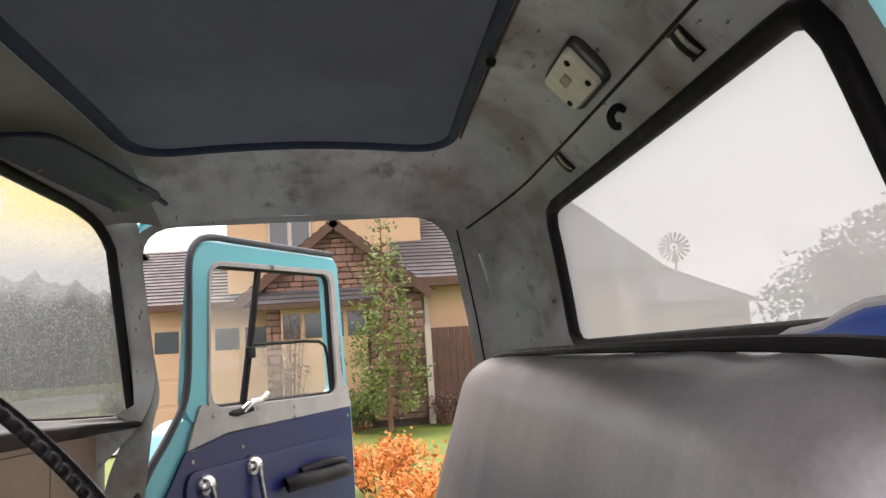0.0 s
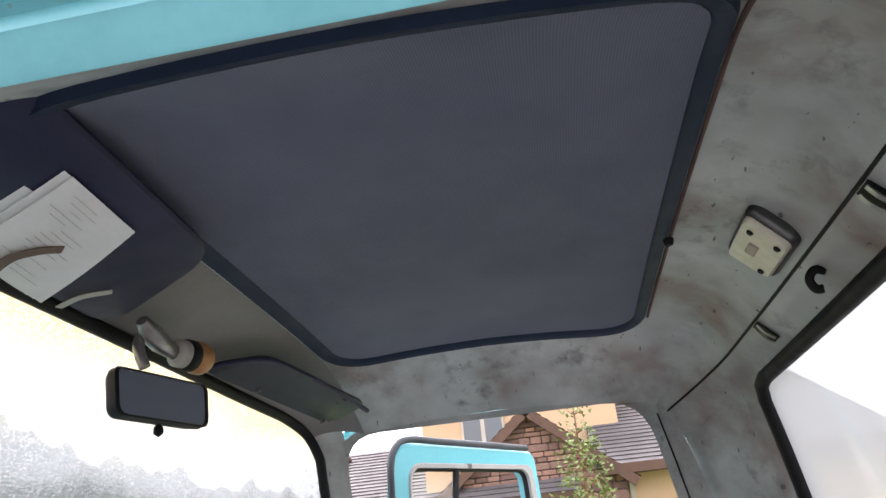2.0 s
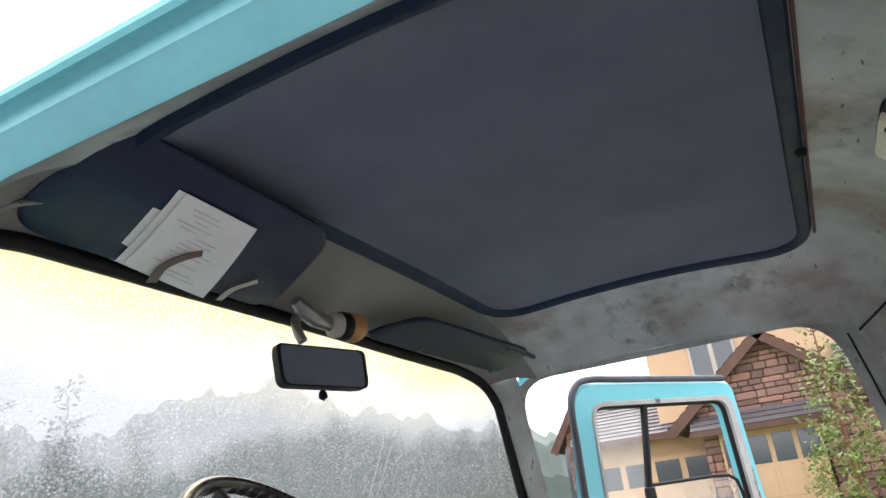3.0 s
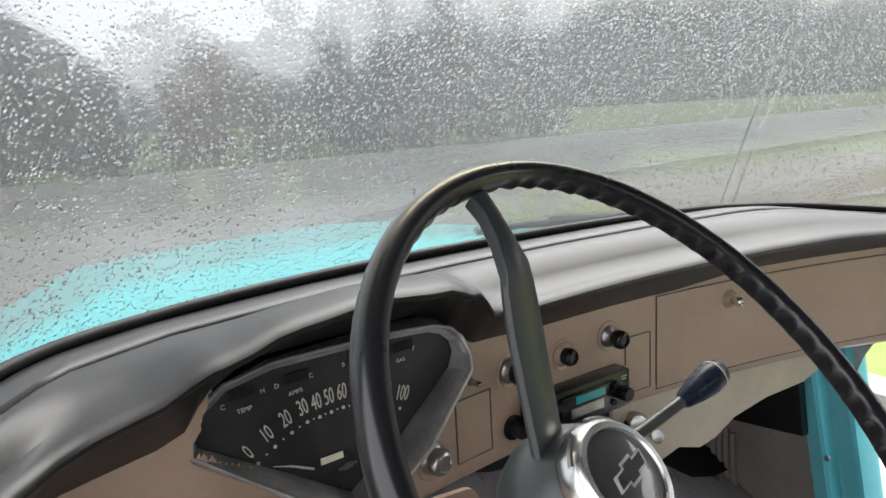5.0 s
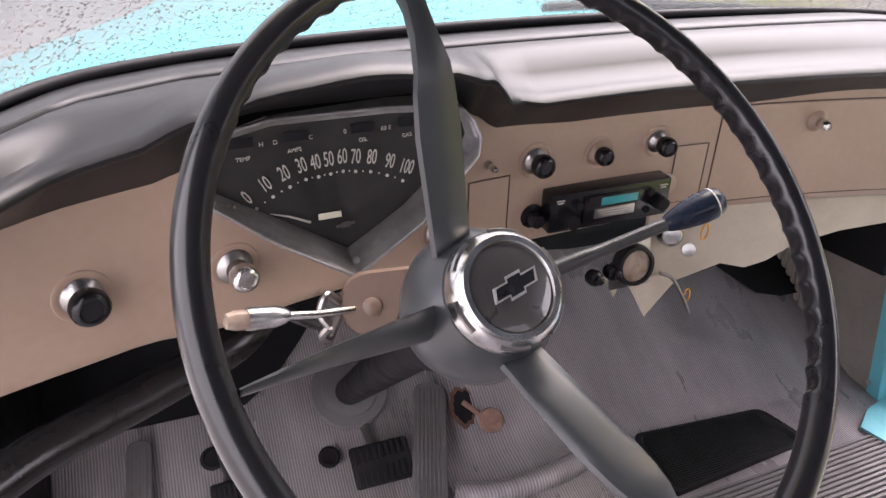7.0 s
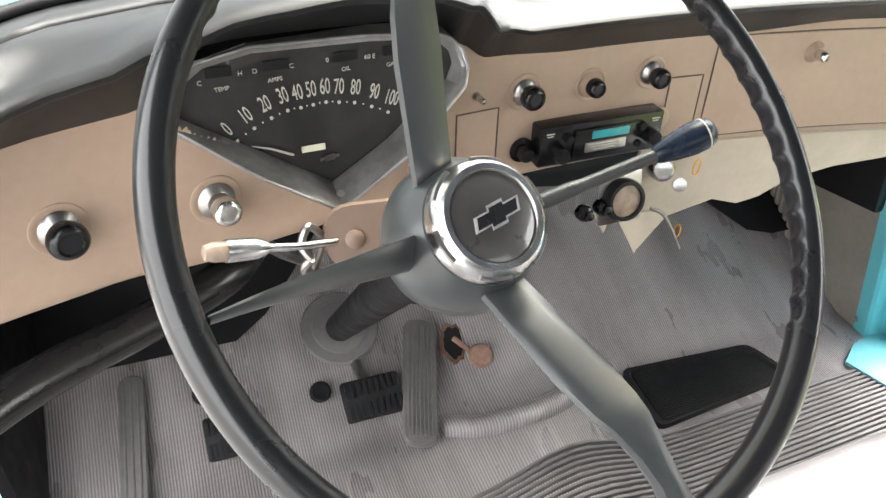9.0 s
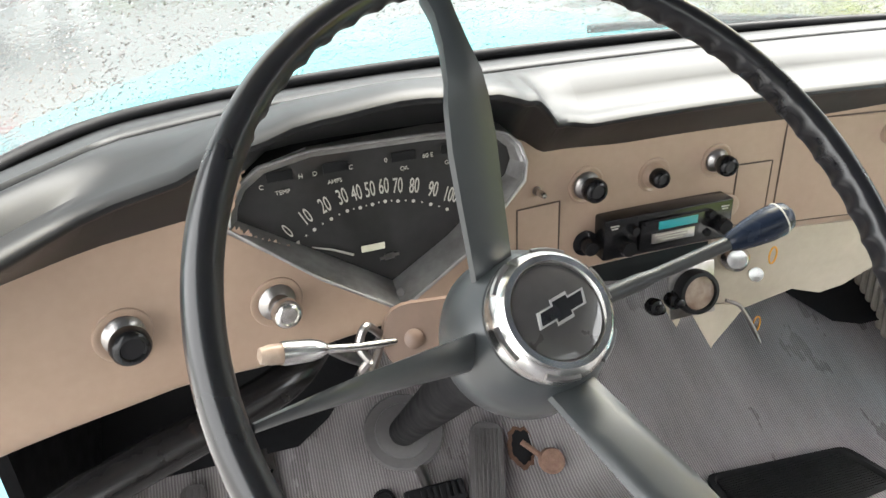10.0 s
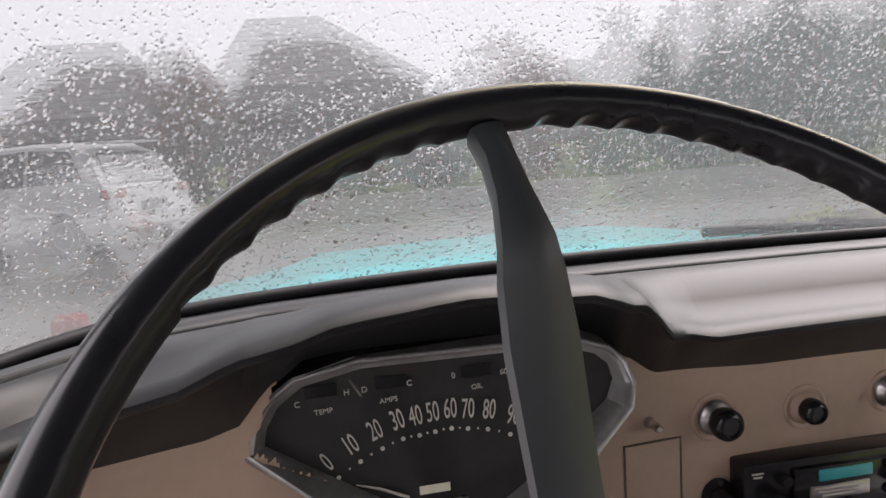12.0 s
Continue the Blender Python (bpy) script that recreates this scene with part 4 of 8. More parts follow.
def cushion(x0, x1, outline, radius, bulge):
    """A padded slab: outline in (y, z), run from x0 to x1 with rounded ends."""
    bm = bmesh.new()
    loop = roundloop([((0, y, z), rr) for y, z, rr in outline], 6)
    cy = sum(p.y for p in loop) / len(loop)
    cz = sum(p.z for p in loop) / len(loop)
    rows = []
    for k in range(91):
        t = k / 90
        x = x0 + (x1 - x0) * t
        pucker = 0.005 * math.sin(x * 23 + 1.6 * math.sin(x * 11)) + 0.003 * math.sin(x * 57 + 2 * math.sin(x * 19))
        e = min(x - x0, x1 - x) / radius
        s = 1.0 if e >= 1 else math.sqrt(max(0.0, 1 - (1 - e) ** 2))
        inset = radius * 0.75 * (1 - s)
        row = []
        for p in loop + loop[:1]:
            v = Vector((0, p.y - cy, p.z - cz))
            L = v.length
            v = v * max(0.0, (L - inset * 1.0) / L) * (1 + bulge * 0.01 * math.sin(x * 11) + pucker * max(0.0, (p.z - 1.24) / 0.09))
            row.append((x, cy + v.y, cz + v.z))
        rows.append(row)
    grid(bm, rows)
    bmesh.ops.remove_doubles(bm, verts=bm.verts, dist=1e-5)
    return bm


under(part("backrest", cushion(-0.80, 0.575, [(-0.56, 0.86, 0.05), (-0.70, 1.30, 0.05), (-0.76, 1.335, 0.04), (-0.86, 1.325, 0.04), (-0.84, 0.86, 0.05)], 0.15, 1), SEATCLOTH, smooth=60), seat)
under(part("cushion", cushion(-0.76, 0.66, [(-0.09, 0.90, 0.06), (-0.12, 0.80, 0.06), (-0.80, 0.76, 0.04), (-0.80, 0.89, 0.05), (-0.55, 0.90, 0.05)], 0.08, 1), SEATCLOTH, smooth=60), seat)
bm = bmesh.new()
box(bm, 0, -0.46, 0.635, 1.2, 0.6, 0.27, 0.01)
under(part("base", bm, RUBBER), seat)
bm = bmesh.new()
tube(bm, smoothline([(-0.80, -0.76, 1.27), (-0.775, -0.765, 1.315), (-0.70, -0.765, 1.334), (-0.3, -0.765, 1.338), (0.1, -0.765, 1.337), (0.36, -0.765, 1.333), (0.47, -0.757, 1.312), (0.545, -0.735, 1.24), (0.570, -0.70, 1.1)], 6), 0.006, 8)
under(part("piping", bm, RUBBER), seat)

tarp = thing("blue_tarp", "bright blue folded tarp tucked behind the bench seat", "tarp", at=(-0.6, -0.91, 1.2))
bm = bmesh.new()
rows = []
for k in range(15):
    x = -0.39 - 0.40 * k / 14
    zt = 1.333 + 0.036 * min(1.0, k / 7) + 0.003 * math.sin(k * 1.7)
    rows.append([(x, -0.925 + 0.004 * math.sin(k * 0.9), zt - 0.25), (x, -0.928, zt - 0.06), (x, -0.926, zt - 0.012), (x, -0.920, zt - 0.003), (x, -0.912, zt), (x, -0.902, zt - 0.004), (x, -0.896, zt - 0.014), (x, -0.894 + 0.006 * math.sin(k * 1.3), zt - 0.06), (x, -0.896, zt - 0.25)])
grid(bm, rows)
under(part("fold", bm, TARP, smooth=60), tarp)
# pale tube paints the wet, sunlit glint along the top fold
bm = bmesh.new()
tube(bm, [(r[4][0], r[4][1] + 0.002, r[4][2] + 0.001) for r in rows], 0.005, 8)
under(part("hem", bm, PAPER, None, "pale strip painting the lit top edge"), tarp)

# ---- passenger door, standing open ----
P0, U, V = Vector((0.785, 0.075, 0)), Vector((0.84, -0.543, 0)), Vector((0.543, 0.84, 0))


def on_door(s, z, out=0.0):
    return P0 + U * s + V * out + Vector((0, 0, z))


door = thing("door_passenger", "aqua truck door standing open, navy blue inner panel", "door", kind="structure", at=P0)


def door_loop(pts, out=0.0, steps=7):
    return roundloop([(on_door(s, z, out), r) for s, z, r in pts], steps)


def door_band(name, loops, material, label="", closed=True):
    """A sheet through a row of loops."""
    bm = bmesh.new()
    for lo, hi in zip(loops, loops[1:]):
        strip(bm, lo, hi, closed)
    bmesh.ops.remove_doubles(bm, verts=bm.verts, dist=1e-5)
    return under(part(name, bm, material, None, label, smooth=35), door)


OUT = [(0.180, 1.710, 0.085), (0.884, 1.714, 0.035), (0.918, 1.19, 0.02), (0.13, 1.19, 0.10)]
MID = [(0.246, 1.652, 0.06), (0.862, 1.666, 0.035), (0.899, 1.20, 0.03), (0.233, 1.20, 0.06)]
WIN = [(0.256, 1.638, 0.05), (0.834, 1.650, 0.045), (0.852, 1.232, 0.045), (0.247, 1.236, 0.055)]
OUTB = [(s + (0.040 if s < 0.5 else -0.012), z - (0.022 if z > 1.5 else 0), r) for s, z, r in OUT]
# aqua outer return, then the grey inner face round the glass
door_band("window_frame", [door_loop(OUTB, 0.045), door_loop(OUT, 0.006), door_loop([(s + (0.012 if s < 0.5 else -0.008), z - (0.010 if z > 1.5 else 0), r) for s, z, r in OUT], -0.006), door_loop(MID, -0.002)], AQUA)
door_band("inner_frame", [door_loop(MID, -0.002), door_loop([(s + (0.003 if s < 0.5 else -0.006), z - (0.004 if z > 1.5 else -0.004), r) for s, z, r in MID], -0.007), door_loop(WIN, -0.006), door_loop(WIN, 0.012)], GREYLEDGE, "worn grey painted inner window frame")
door_band("outer_frame", [door_loop(OUTB, 0.045), door_loop(WIN, 0.045), door_loop(WIN, 0.026)], AQUA)
bm = bmesh.new()
tube(bm, door_loop(WIN, 0.014), 0.009, 8, True)
under(part("glass_seal", bm, RUBBER), door)
bm = bmesh.new()
pts = [on_door(-0.03, 0.60), on_door(-0.02, 0.95), on_door(0.02, 1.08), on_door(0.105, 1.19), on_door(0.160, 1.29), on_door(0.172, 1.50), on_door(0.176, 1.635), on_door(0.198, 1.690), on_door(0.25, 1.716), on_door(0.40, 1.718), on_door(0.84, 1.720)]
tube(bm, [p - V * 0.008 - U * 0.004 for p in smoothline(pts, 6)], 0.0105, 10)
under(part("weatherstrip", bm, SLATE, None, "grey-black rubber weatherstrip"), door)
bm = bmesh.new()
body = roundloop([(on_door(-0.04, 1.02), 0.06), (on_door(0.12, 1.215), 0.05), (on_door(0.935, 1.215), 0.02), (on_door(0.945, 0.48), 0.05), (on_door(-0.04, 0.48), 0.05)], 5)
f1 = bm.faces.new([bm.verts.new(p) for p in body])
g = bmesh.ops.extrude_face_region(bm, geom=[f1])
bmesh.ops.translate(bm, vec=V * 0.06, verts=[v for v in g["geom"] if isinstance(v, bmesh.types.BMVert)])
under(part("skin", bm, AQUA, smooth=30), door)
# worn grey ledge under the glass
LEDGE = [(0.205, 1.255, 0.02), (0.268, 1.232, 0.02), (0.858, 1.232, 0.02), (0.905, 1.26, 0.02), (0.918, 1.176, 0.008), (0.30, 1.160, 0.02), (0.150, 1.128, 0.02)]
bm = bmesh.new()
o1, o2 = door_loop(LEDGE, -0.004, 4), door_loop(LEDGE, -0.012, 4)
strip(bm, o1, o2)
bm.faces.new([bm.verts.new(p) for p in o2])
bmesh.ops.remove_doubles(bm, verts=bm.verts, dist=1e-5)
under(part("ledge", bm, GREYLEDGE, None, "scratched grey enamel ledge below the glass", smooth=30), door)
# navy panel in two steps, with a pressed line along the top
bm = bmesh.new()
a1 = door_loop([(0.150, 1.134, 0.01), (0.30, 1.166, 0.02), (0.915, 1.182, 0.01), (0.925, 0.52, 0.04), (0.06, 0.52, 0.04), (0.06, 1.0, 0.05)], -0.004, 5)
a2 = [p - V * 0.008 for p in a1]
strip(bm, a1, a2)
bm.faces.new([bm.verts.new(p) for p in a2])
bmesh.ops.remove_doubles(bm, verts=bm.verts, dist=1e-5)
inner_panel = under(part("inner_panel", bm, BLUE, None, "navy blue enamel inner panel", smooth=30), door)
bm = bmesh.new()
PRESS = [(0.145, 1.080, 0.04), (0.895, 1.092, 0.02), (0.905, 0.56, 0.04), (0.10, 0.56, 0.04)]
b1, b2, b3 = door_loop(PRESS, -0.010, 6), door_loop(PRESS, -0.020, 6), door_loop([(s + (0.012 if s < 0.5 else -0.012), z - (0.012 if z > 0.8 else -0.012), r) for s, z, r in PRESS], -0.022, 6)
strip(bm, b1, b2)
strip(bm, b2, b3)
bm.faces.new([bm.verts.new(p) for p in b3])
bmesh.ops.remove_doubles(bm, verts=bm.verts, dist=1e-5)
under(part("raised_panel", bm, BLUE, None, "raised navy blue pressing", smooth=30), door)
# glass: vent pane, divider, half-lowered main pane with a dark edge
for name, w in (("vent_pane", [(0.246, 1.236), (0.390, 1.236), (0.466, 1.642), (0.252, 1.634)]), ("pane", [(0.400, 1.236), (0.840, 1.236), (0.822, 1.392), (0.796, 1.416), (0.436, 1.408)])):
    bm = bmesh.new()
    bm.faces.new([bm.verts.new(on_door(s, z, 0.016)) for s, z in w])
    dg = under(part(name, bm, DOORGLASS, toward=(-1, -0.5, 1.4)), door)
    dg.visible_shadow = False
bm = bmesh.new()
tube(bm, [on_door(0.474, 1.645, 0.012), on_door(0.440, 1.48, 0.010), on_door(0.386, 1.228, 0.008)], 0.011, 8)
divider = under(part("vent_divider", bm, RUBBER, None, "slanted black vent window divider"), door)
bm = bmesh.new()
tube(bm, [on_door(0.436, 1.408, 0.014), on_door(0.70, 1.416, 0.014), on_door(0.780, 1.414, 0.014), on_door(0.812, 1.398, 0.014), on_door(0.824, 1.36, 0.014), on_door(0.838, 1.236, 0.014)], 0.0055, 6)
under(part("glass_edge", bm, RUBBER, None, "dark edge of the half-lowered glass"), door)
bm = bmesh.new()
tube(bm, [on_door(0.300, 1.222, 0.002), on_door(0.340, 1.216, -0.012), on_door(0.40, 1.224, -0.012)], 0.014, 8, flat=0.6)
under(part("vent_base", bm, RUBBER, None, "black vent pivot base"), door)
bm = bmesh.new()
tube(bm, smoothline([on_door(0.362, 1.218, -0.016), on_door(0.385, 1.240, -0.030), on_door(0.425, 1.246, -0.034), on_door(0.452, 1.262, -0.034)], 4), [0.010, 0.010, 0.009, 0.009, 0.008, 0.008, 0.008, 0.008, 0.008, 0.007, 0.007, 0.007, 0.006][:13], 8)
under(part("vent_latch", bm, CHROME, None, "chrome vent window latch"), door)
bm = bmesh.new()
box(bm, 0, 0, 0, 0.034, 0.016, 0.034, 0.004, Matrix.Translation(on_door(0.412, 1.385, -0.004)) @ Matrix.Rotation(math.atan2(U.y, U.x), 4, "Z"))
under(part("vent_catch", bm, RUBBER), door)
ON = Matrix((U, Vector((0, 0, 1)), -V)).transposed().to_4x4()


def crank(name, s, z, ang, length):
    """A chrome window or latch crank: boss, bent arm and knob."""
    m = ON.copy()
    m.translation = on_door(s, z, -0.02)
    bm = bmesh.new()
    lathe(bm, [(0.030, 0.0), (0.030, 0.006), (0.024, 0.018), (0.014, 0.026), (0, 0.028)], m, 24)
    boss = under(part(name, bm, CHROME, None, "chrome crank handle", smooth=50), door)
    d = Vector((math.cos(ang), math.sin(ang), 0))
    bm = bmesh.new()
    tube(bm, [m @ (d * (length * t) + Vector((0, 0, 0.022 + 0.012 * t))) for t in (0, 0.3, 0.6, 0.85, 1.0)], [0.013, 0.012, 0.011, 0.012, 0.010], 10, flat=0.6)
    arm = part("arm", bm, CHROME, boss)
    arm.matrix_parent_inverse = Matrix()
    return boss


crank("latch_handle", 0.205, 1.040, radians(-80), 0.10)
crank("window_crank", 0.392, 1.060, radians(-84), 0.115)
bm = bmesh.new()
tube(bm, smoothline([on_door(0.515, 0.982, -0.04), on_door(0.56, 0.988, -0.062), on_door(0.66, 0.985, -0.066), on_door(0.76, 0.985, -0.066), on_door(0.815, 0.980, -0.05)], 5), 0.026, 14, flat=0.8)
rest = under(part("armrest", bm, RUBBER, None, "black padded armrest", smooth=60), door)
bm = bmesh.new()
tube(bm, smoothline([on_door(0.60, 1.01, -0.03), on_door(0.70, 1.022, -0.055), on_door(0.80, 1.015, -0.05), on_door(0.845, 1.0, -0.02)], 5), 0.013, 10, flat=0.7)
under(part("armrest_cap", bm, RUBBER), door)
for s, z in ((0.36, 1.118), (0.895, 1.150), (0.17, 1.105), (0.25, 1.215), (0.60, 1.208)):
    bm = bmesh.new()
    m = ON.copy()
    m.translation = on_door(s, z, -0.012)
    lathe(bm, [(0.006, 0), (0.005, 0.003), (0, 0.004)], m, 10)
    under(part("screw", bm, STEEL), door)

# ---- bonnet and wings seen through the glass ----
hood = thing("hood", "rain-wet aqua painted truck hood", "hood", at=(0, 0.9, 1.2))


def hood_z(x, y):
    z = 1.272 - 0.048 * max(0.0, (y - 0.5) / 0.7) ** 1.3 - 0.10 * max(0.0, (y - 1.2) / 0.5) ** 1.7
    if x < -0.55:
        e = (-0.55 - x) / 0.3
        z -= 0.045 * e ** 2 + 0.16 * e * max(0.0, (y - 0.85) / 0.5) ** 1.5
    if x < -0.90:
        z -= 9.0 * (-0.90 - x) ** 2
    if x > 0.0:
        z -= 0.055 * (x / 0.38) ** 1.6
    return z


bm = bmesh.new()
rows = []
for k in range(29):
    y = 0.50 + 1.25 * k / 28
    rows.append([(x, y - 0.12 * (x / 0.7) ** 2, hood_z(x, y)) for x in [-1.02 + 1.72 * j / 36 for j in range(37)]])
grid(bm, rows)
solid(bm, 0.01)
under(part("panel", bm, BRIGHTAQUA, smooth=60), hood)
# wiper parked along the foot of the glass
wiper = thing("wiper", "black windshield wiper parked at the foot of the glass", "wiper", at=(0.2, 0.49, 1.29))
bm = bmesh.new()
tube(bm, [(-0.075, 0.484, 1.300), (0.0, 0.492, 1.297), (0.08, 0.494, 1.293), (0.17, 0.490, 1.288), (0.22, 0.484, 1.285)], 0.0065, 8)
under(part("blade", bm, RUBBER), wiper)
bm = bmesh.new()
tube(bm, [(0.08, 0.500, 1.300), (0.20, 0.494, 1.290), (0.32, 0.478, 1.280), (0.44, 0.456, 1.270)], 0.004, 8)
under(part("arm", bm, RUBBER), wiper)
bm = bmesh.new()
tube(bm, [(0.62, 0.56, 1.25), (0.628, 0.50, 1.42), (0.64, 0.43, 1.60)], 0.0022, 6)
tagged(part("aerial", bm, STEEL), "thin steel radio aerial beside the windshield", "aerial")

# ---- instruments and controls on the dashboard ----


def child(name, bm, material, parent, label="", smooth=40):
    """A mesh in world places under a part or a thing that may stand anywhere."""
    ob = part(name, bm, material, parent, label, smooth)
    ob.matrix_parent_inverse = Matrix.Translation(-parent.location)
    return ob


def facing(x, y, z, yaw=0.0, pitch=0.0):
    """A pose whose z axis points out of the dash towards the driver, its y axis up."""
    return Matrix.Translation((x, y, z)) @ Matrix.Rotation(radians(yaw), 4, "Z") @ Matrix.Rotation(radians(90 - pitch), 4, "X")


cluster = thing("instrument_cluster", "V-shaped speedometer cluster with a worn chrome bezel", "instrument cluster", at=(-0.41, 0.27, 1.18))
DIALY = lambda x: 0.268 + 0.06 * (x + 0.45)
inner_loop = [(-0.562, 1.196), (-0.559, 1.210), (-0.549, 1.226), (-0.529, 1.240), (-0.482, 1.249), (-0.36, 1.247), (-0.300, 1.242), (-0.283, 1.236), (-0.272, 1.226), (-0.268, 1.212), (-0.274, 1.195), (-0.345, 1.134), (-0.411, 1.093), (-0.48, 1.141)]
outer_loop = [(-0.574, 1.198), (-0.571, 1.214), (-0.557, 1.233), (-0.534, 1.248), (-0.484, 1.257), (-0.36, 1.255), (-0.296, 1.250), (-0.274, 1.243), (-0.261, 1.230), (-0.257, 1.213), (-0.264, 1.197), (-0.335, 1.134), (-0.4145, 1.087), (-0.49, 1.138)]
reach = [0.020, 0.012, 0.007, 0.004, 0.003, 0.003, 0.004, 0.006, 0.010, 0.018, 0.030, 0.045, 0.052, 0.045]
bm = bmesh.new()
bm.faces.new([bm.verts.new((x, DIALY(x) + 0.002, z)) for x, z in outer_loop])
under(part("dial", bm, DIAL, None, "faded black speedometer dial", smooth=0), cluster)
dial = cluster.children[0]
bm = bmesh.new()
li = [Vector((x, DIALY(x), z)) for x, z in inner_loop]
lm = [Vector((x, DIALY(x) - r * 0.85, z)) for (x, z), r in zip([(a[0] * 0.45 + b[0] * 0.55, a[1] * 0.45 + b[1] * 0.55) for a, b in zip(inner_loop, outer_loop)], reach)]
lo = [Vector((x, DIALY(x) - r, z)) for (x, z), r in zip(outer_loop, reach)]
lb = [Vector((x + (x + 0.41) * 0.03, face_y(x) + 0.006, z + (z - 1.2) * 0.04)) for x, z in outer_loop]
strip(bm, li, lm)
strip(bm, lm, lo)
strip(bm, lo, lb)
bmesh.ops.remove_doubles(bm, verts=bm.verts, dist=1e-5)
under(part("bezel", bm, BEZEL, None, "worn chrome V-shaped bezel", smooth=25), cluster)
bm = bmesh.new()
tube(bm, [p + Vector((0, -0.002, 0)) for p in lo], 0.0026, 8, True)
under(part("bezel_edge", bm, BEZEL, None, "bright chrome bezel edge", smooth=60), cluster)
bm = bmesh.new()
lathe(bm, [(0.0045, 0), (0.004, 0.0015), (0, 0.002)], facing(-0.4125, DIALY(-0.41) - 0.047, 1.104, 0, 30), 12)
under(part("screw", bm, STEEL), cluster)


# dark housing closing the cluster behind
bm = bmesh.new()
box(bm, -0.415, 0.330, 1.179, 0.34, 0.006, 0.195, 0.001)
under(part("housing", bm, RUBBER, None, "black housing behind the dial", smooth=30), cluster)


def on_dial(x, z, lift=0.001):
    return facing(x, DIALY(x) - lift, z, 3.4)


# numerals along an arc, ticks under them, gauges above
ARC = [("0", -0.515, 1.175, 32), ("10", -0.4952, 1.1867, 26), ("20", -0.4746, 1.1959, 18), ("30", -0.4559, 1.2019, 13), ("40", -0.4408, 1.2031, 8), ("50", -0.4265, 1.2044, 4), ("60", -0.4116, 1.2053, 0), ("70", -0.3967, 1.203, -4), ("80", -0.3787, 1.1998, -8), ("90", -0.3581, 1.192, -14), ("100", -0.3387, 1.1822, -18)]
for word, x, z, turn in ARC:
    text("numeral", word, on_dial(x, z) @ Matrix.Rotation(radians(turn), 4, "Z"), 0.0240, IVORY, dial, 0.0004, 0.47)
bm = bmesh.new()
pts = [(x + 0.0155 * math.sin(radians(t)) * 1.0, z - 0.0165 * math.cos(radians(t)), t) for w, x, z, t in ARC]
for k, (x, z, t) in enumerate(pts):
    lathe(bm, [(0.0019, 0), (0.0019, 0.0008), (0, 0.0008)], on_dial(x, z), 10)
    if k + 1 < len(pts):
        lathe(bm, [(0.0009, 0), (0.0009, 0.0008), (0, 0.0008)], on_dial((x + pts[k + 1][0]) / 2, (z + pts[k + 1][1]) / 2 + 0.0006), 8)
child("tick_dots", bm, IVORY, dial)
bm = bmesh.new()
tube(bm, [on_dial(-0.4936, 1.1537, 0.004).translation, on_dial(-0.474, 1.147, 0.004).translation, on_dial(-0.4516, 1.1359, 0.004).translation], [0.0006, 0.0012, 0.0015], 6)
child("needle", bm, IVORY, dial)
bm = bmesh.new()
box(bm, 0, 0, 0, 0.026, 0.0075, 0.001, 0.0003, on_dial(-0.4291, 1.1385))
child("odometer", bm, LENS, dial, "small yellowed odometer window")
bm = bmesh.new()
for sx, ox in ((0.022, 0), (0.011, 0)):
    box(bm, 0, 0, 0, sx, 0.0035 if sx > 0.02 else 0.007, 0.0008, 0.0, on_dial(-0.412, 1.124) @ Matrix.Rotation(radians(6), 4, "Z"))
child("small_emblem", bm, STEEL, dial)
for word, x, z in (("TEMP", -0.514, 1.2178), ("AMPS", -0.4615, 1.2202), ("OIL", -0.3879, 1.2216), ("GAS", -0.3381, 1.2202)):
    text("gauge_name", word, on_dial(x, z) @ Matrix.Rotation(radians(3), 4, "Z"), 0.0062, IVORY, dial, 0.0003)
for word, x, z in (("C", -0.5339, 1.2261), ("H", -0.4947, 1.231), ("D", -0.4804, 1.2313), ("C", -0.4438, 1.232), ("0", -0.4071, 1.2333), ("60 E", -0.3618, 1.2312), ("F", -0.3203, 1.229)):
    text("gauge_mark", word, on_dial(x, z), 0.0068, IVORY, dial, 0.0003)
for x in (-0.515, -0.459, -0.388, -0.334):
    bm = bmesh.new()
    box(bm, 0, 0, 0, 0.026, 0.010, 0.001, 0.0003, on_dial(x, 1.235))
    child("gauge_window", bm, RUBBER, dial, "dark gauge window")


def knob(name, x, z, label, stem=0.018, cap=BLACK, radius=0.0145, washer=0.019, material=STEEL):
    """A pull knob on a chrome ferrule."""
    y = face_y(x)
    k = thing(name, label, "knob", "dashboard knobs", at=(x, y, z))
    yaw = math.degrees(math.atan(0.54 * x)) * -1
    f = facing(x, y, z, yaw)
    bm = bmesh.new()
    lathe(bm, [(washer, -0.001), (washer, 0.002), (washer * 0.86, 0.005), (washer * 0.6, 0.008), (washer * 0.55, stem)], f, 28)
    under(part("ferrule", bm, material, None, "chrome ferrule"), k)
    if washer > 0.0155:
        bm = bmesh.new()
        lathe(bm, [(washer * 1.42, -0.0005), (washer * 1.36, 0.0016), (washer * 1.24, 0.0022), (washer * 1.10, 0.0010), (washer * 0.9, 0.0006)], f, 32, False)
        under(part("pressed_ring", bm, TAN, None, "pressed tan ring in the dash"), k)
    bm = bmesh.new()
    lathe(bm, [(radius * 0.55, stem - 0.004), (radius * 0.9, stem), (radius, stem + 0.006), (radius * 0.97, stem + 0.013), (radius * 0.8, stem + 0.017), (radius * 0.62, stem + 0.018), (radius * 0.55, stem + 0.0155), (0, stem + 0.0155)], f, 28)
    under(part("cap", bm, cap, None, "round knob cap"), k)
    return k


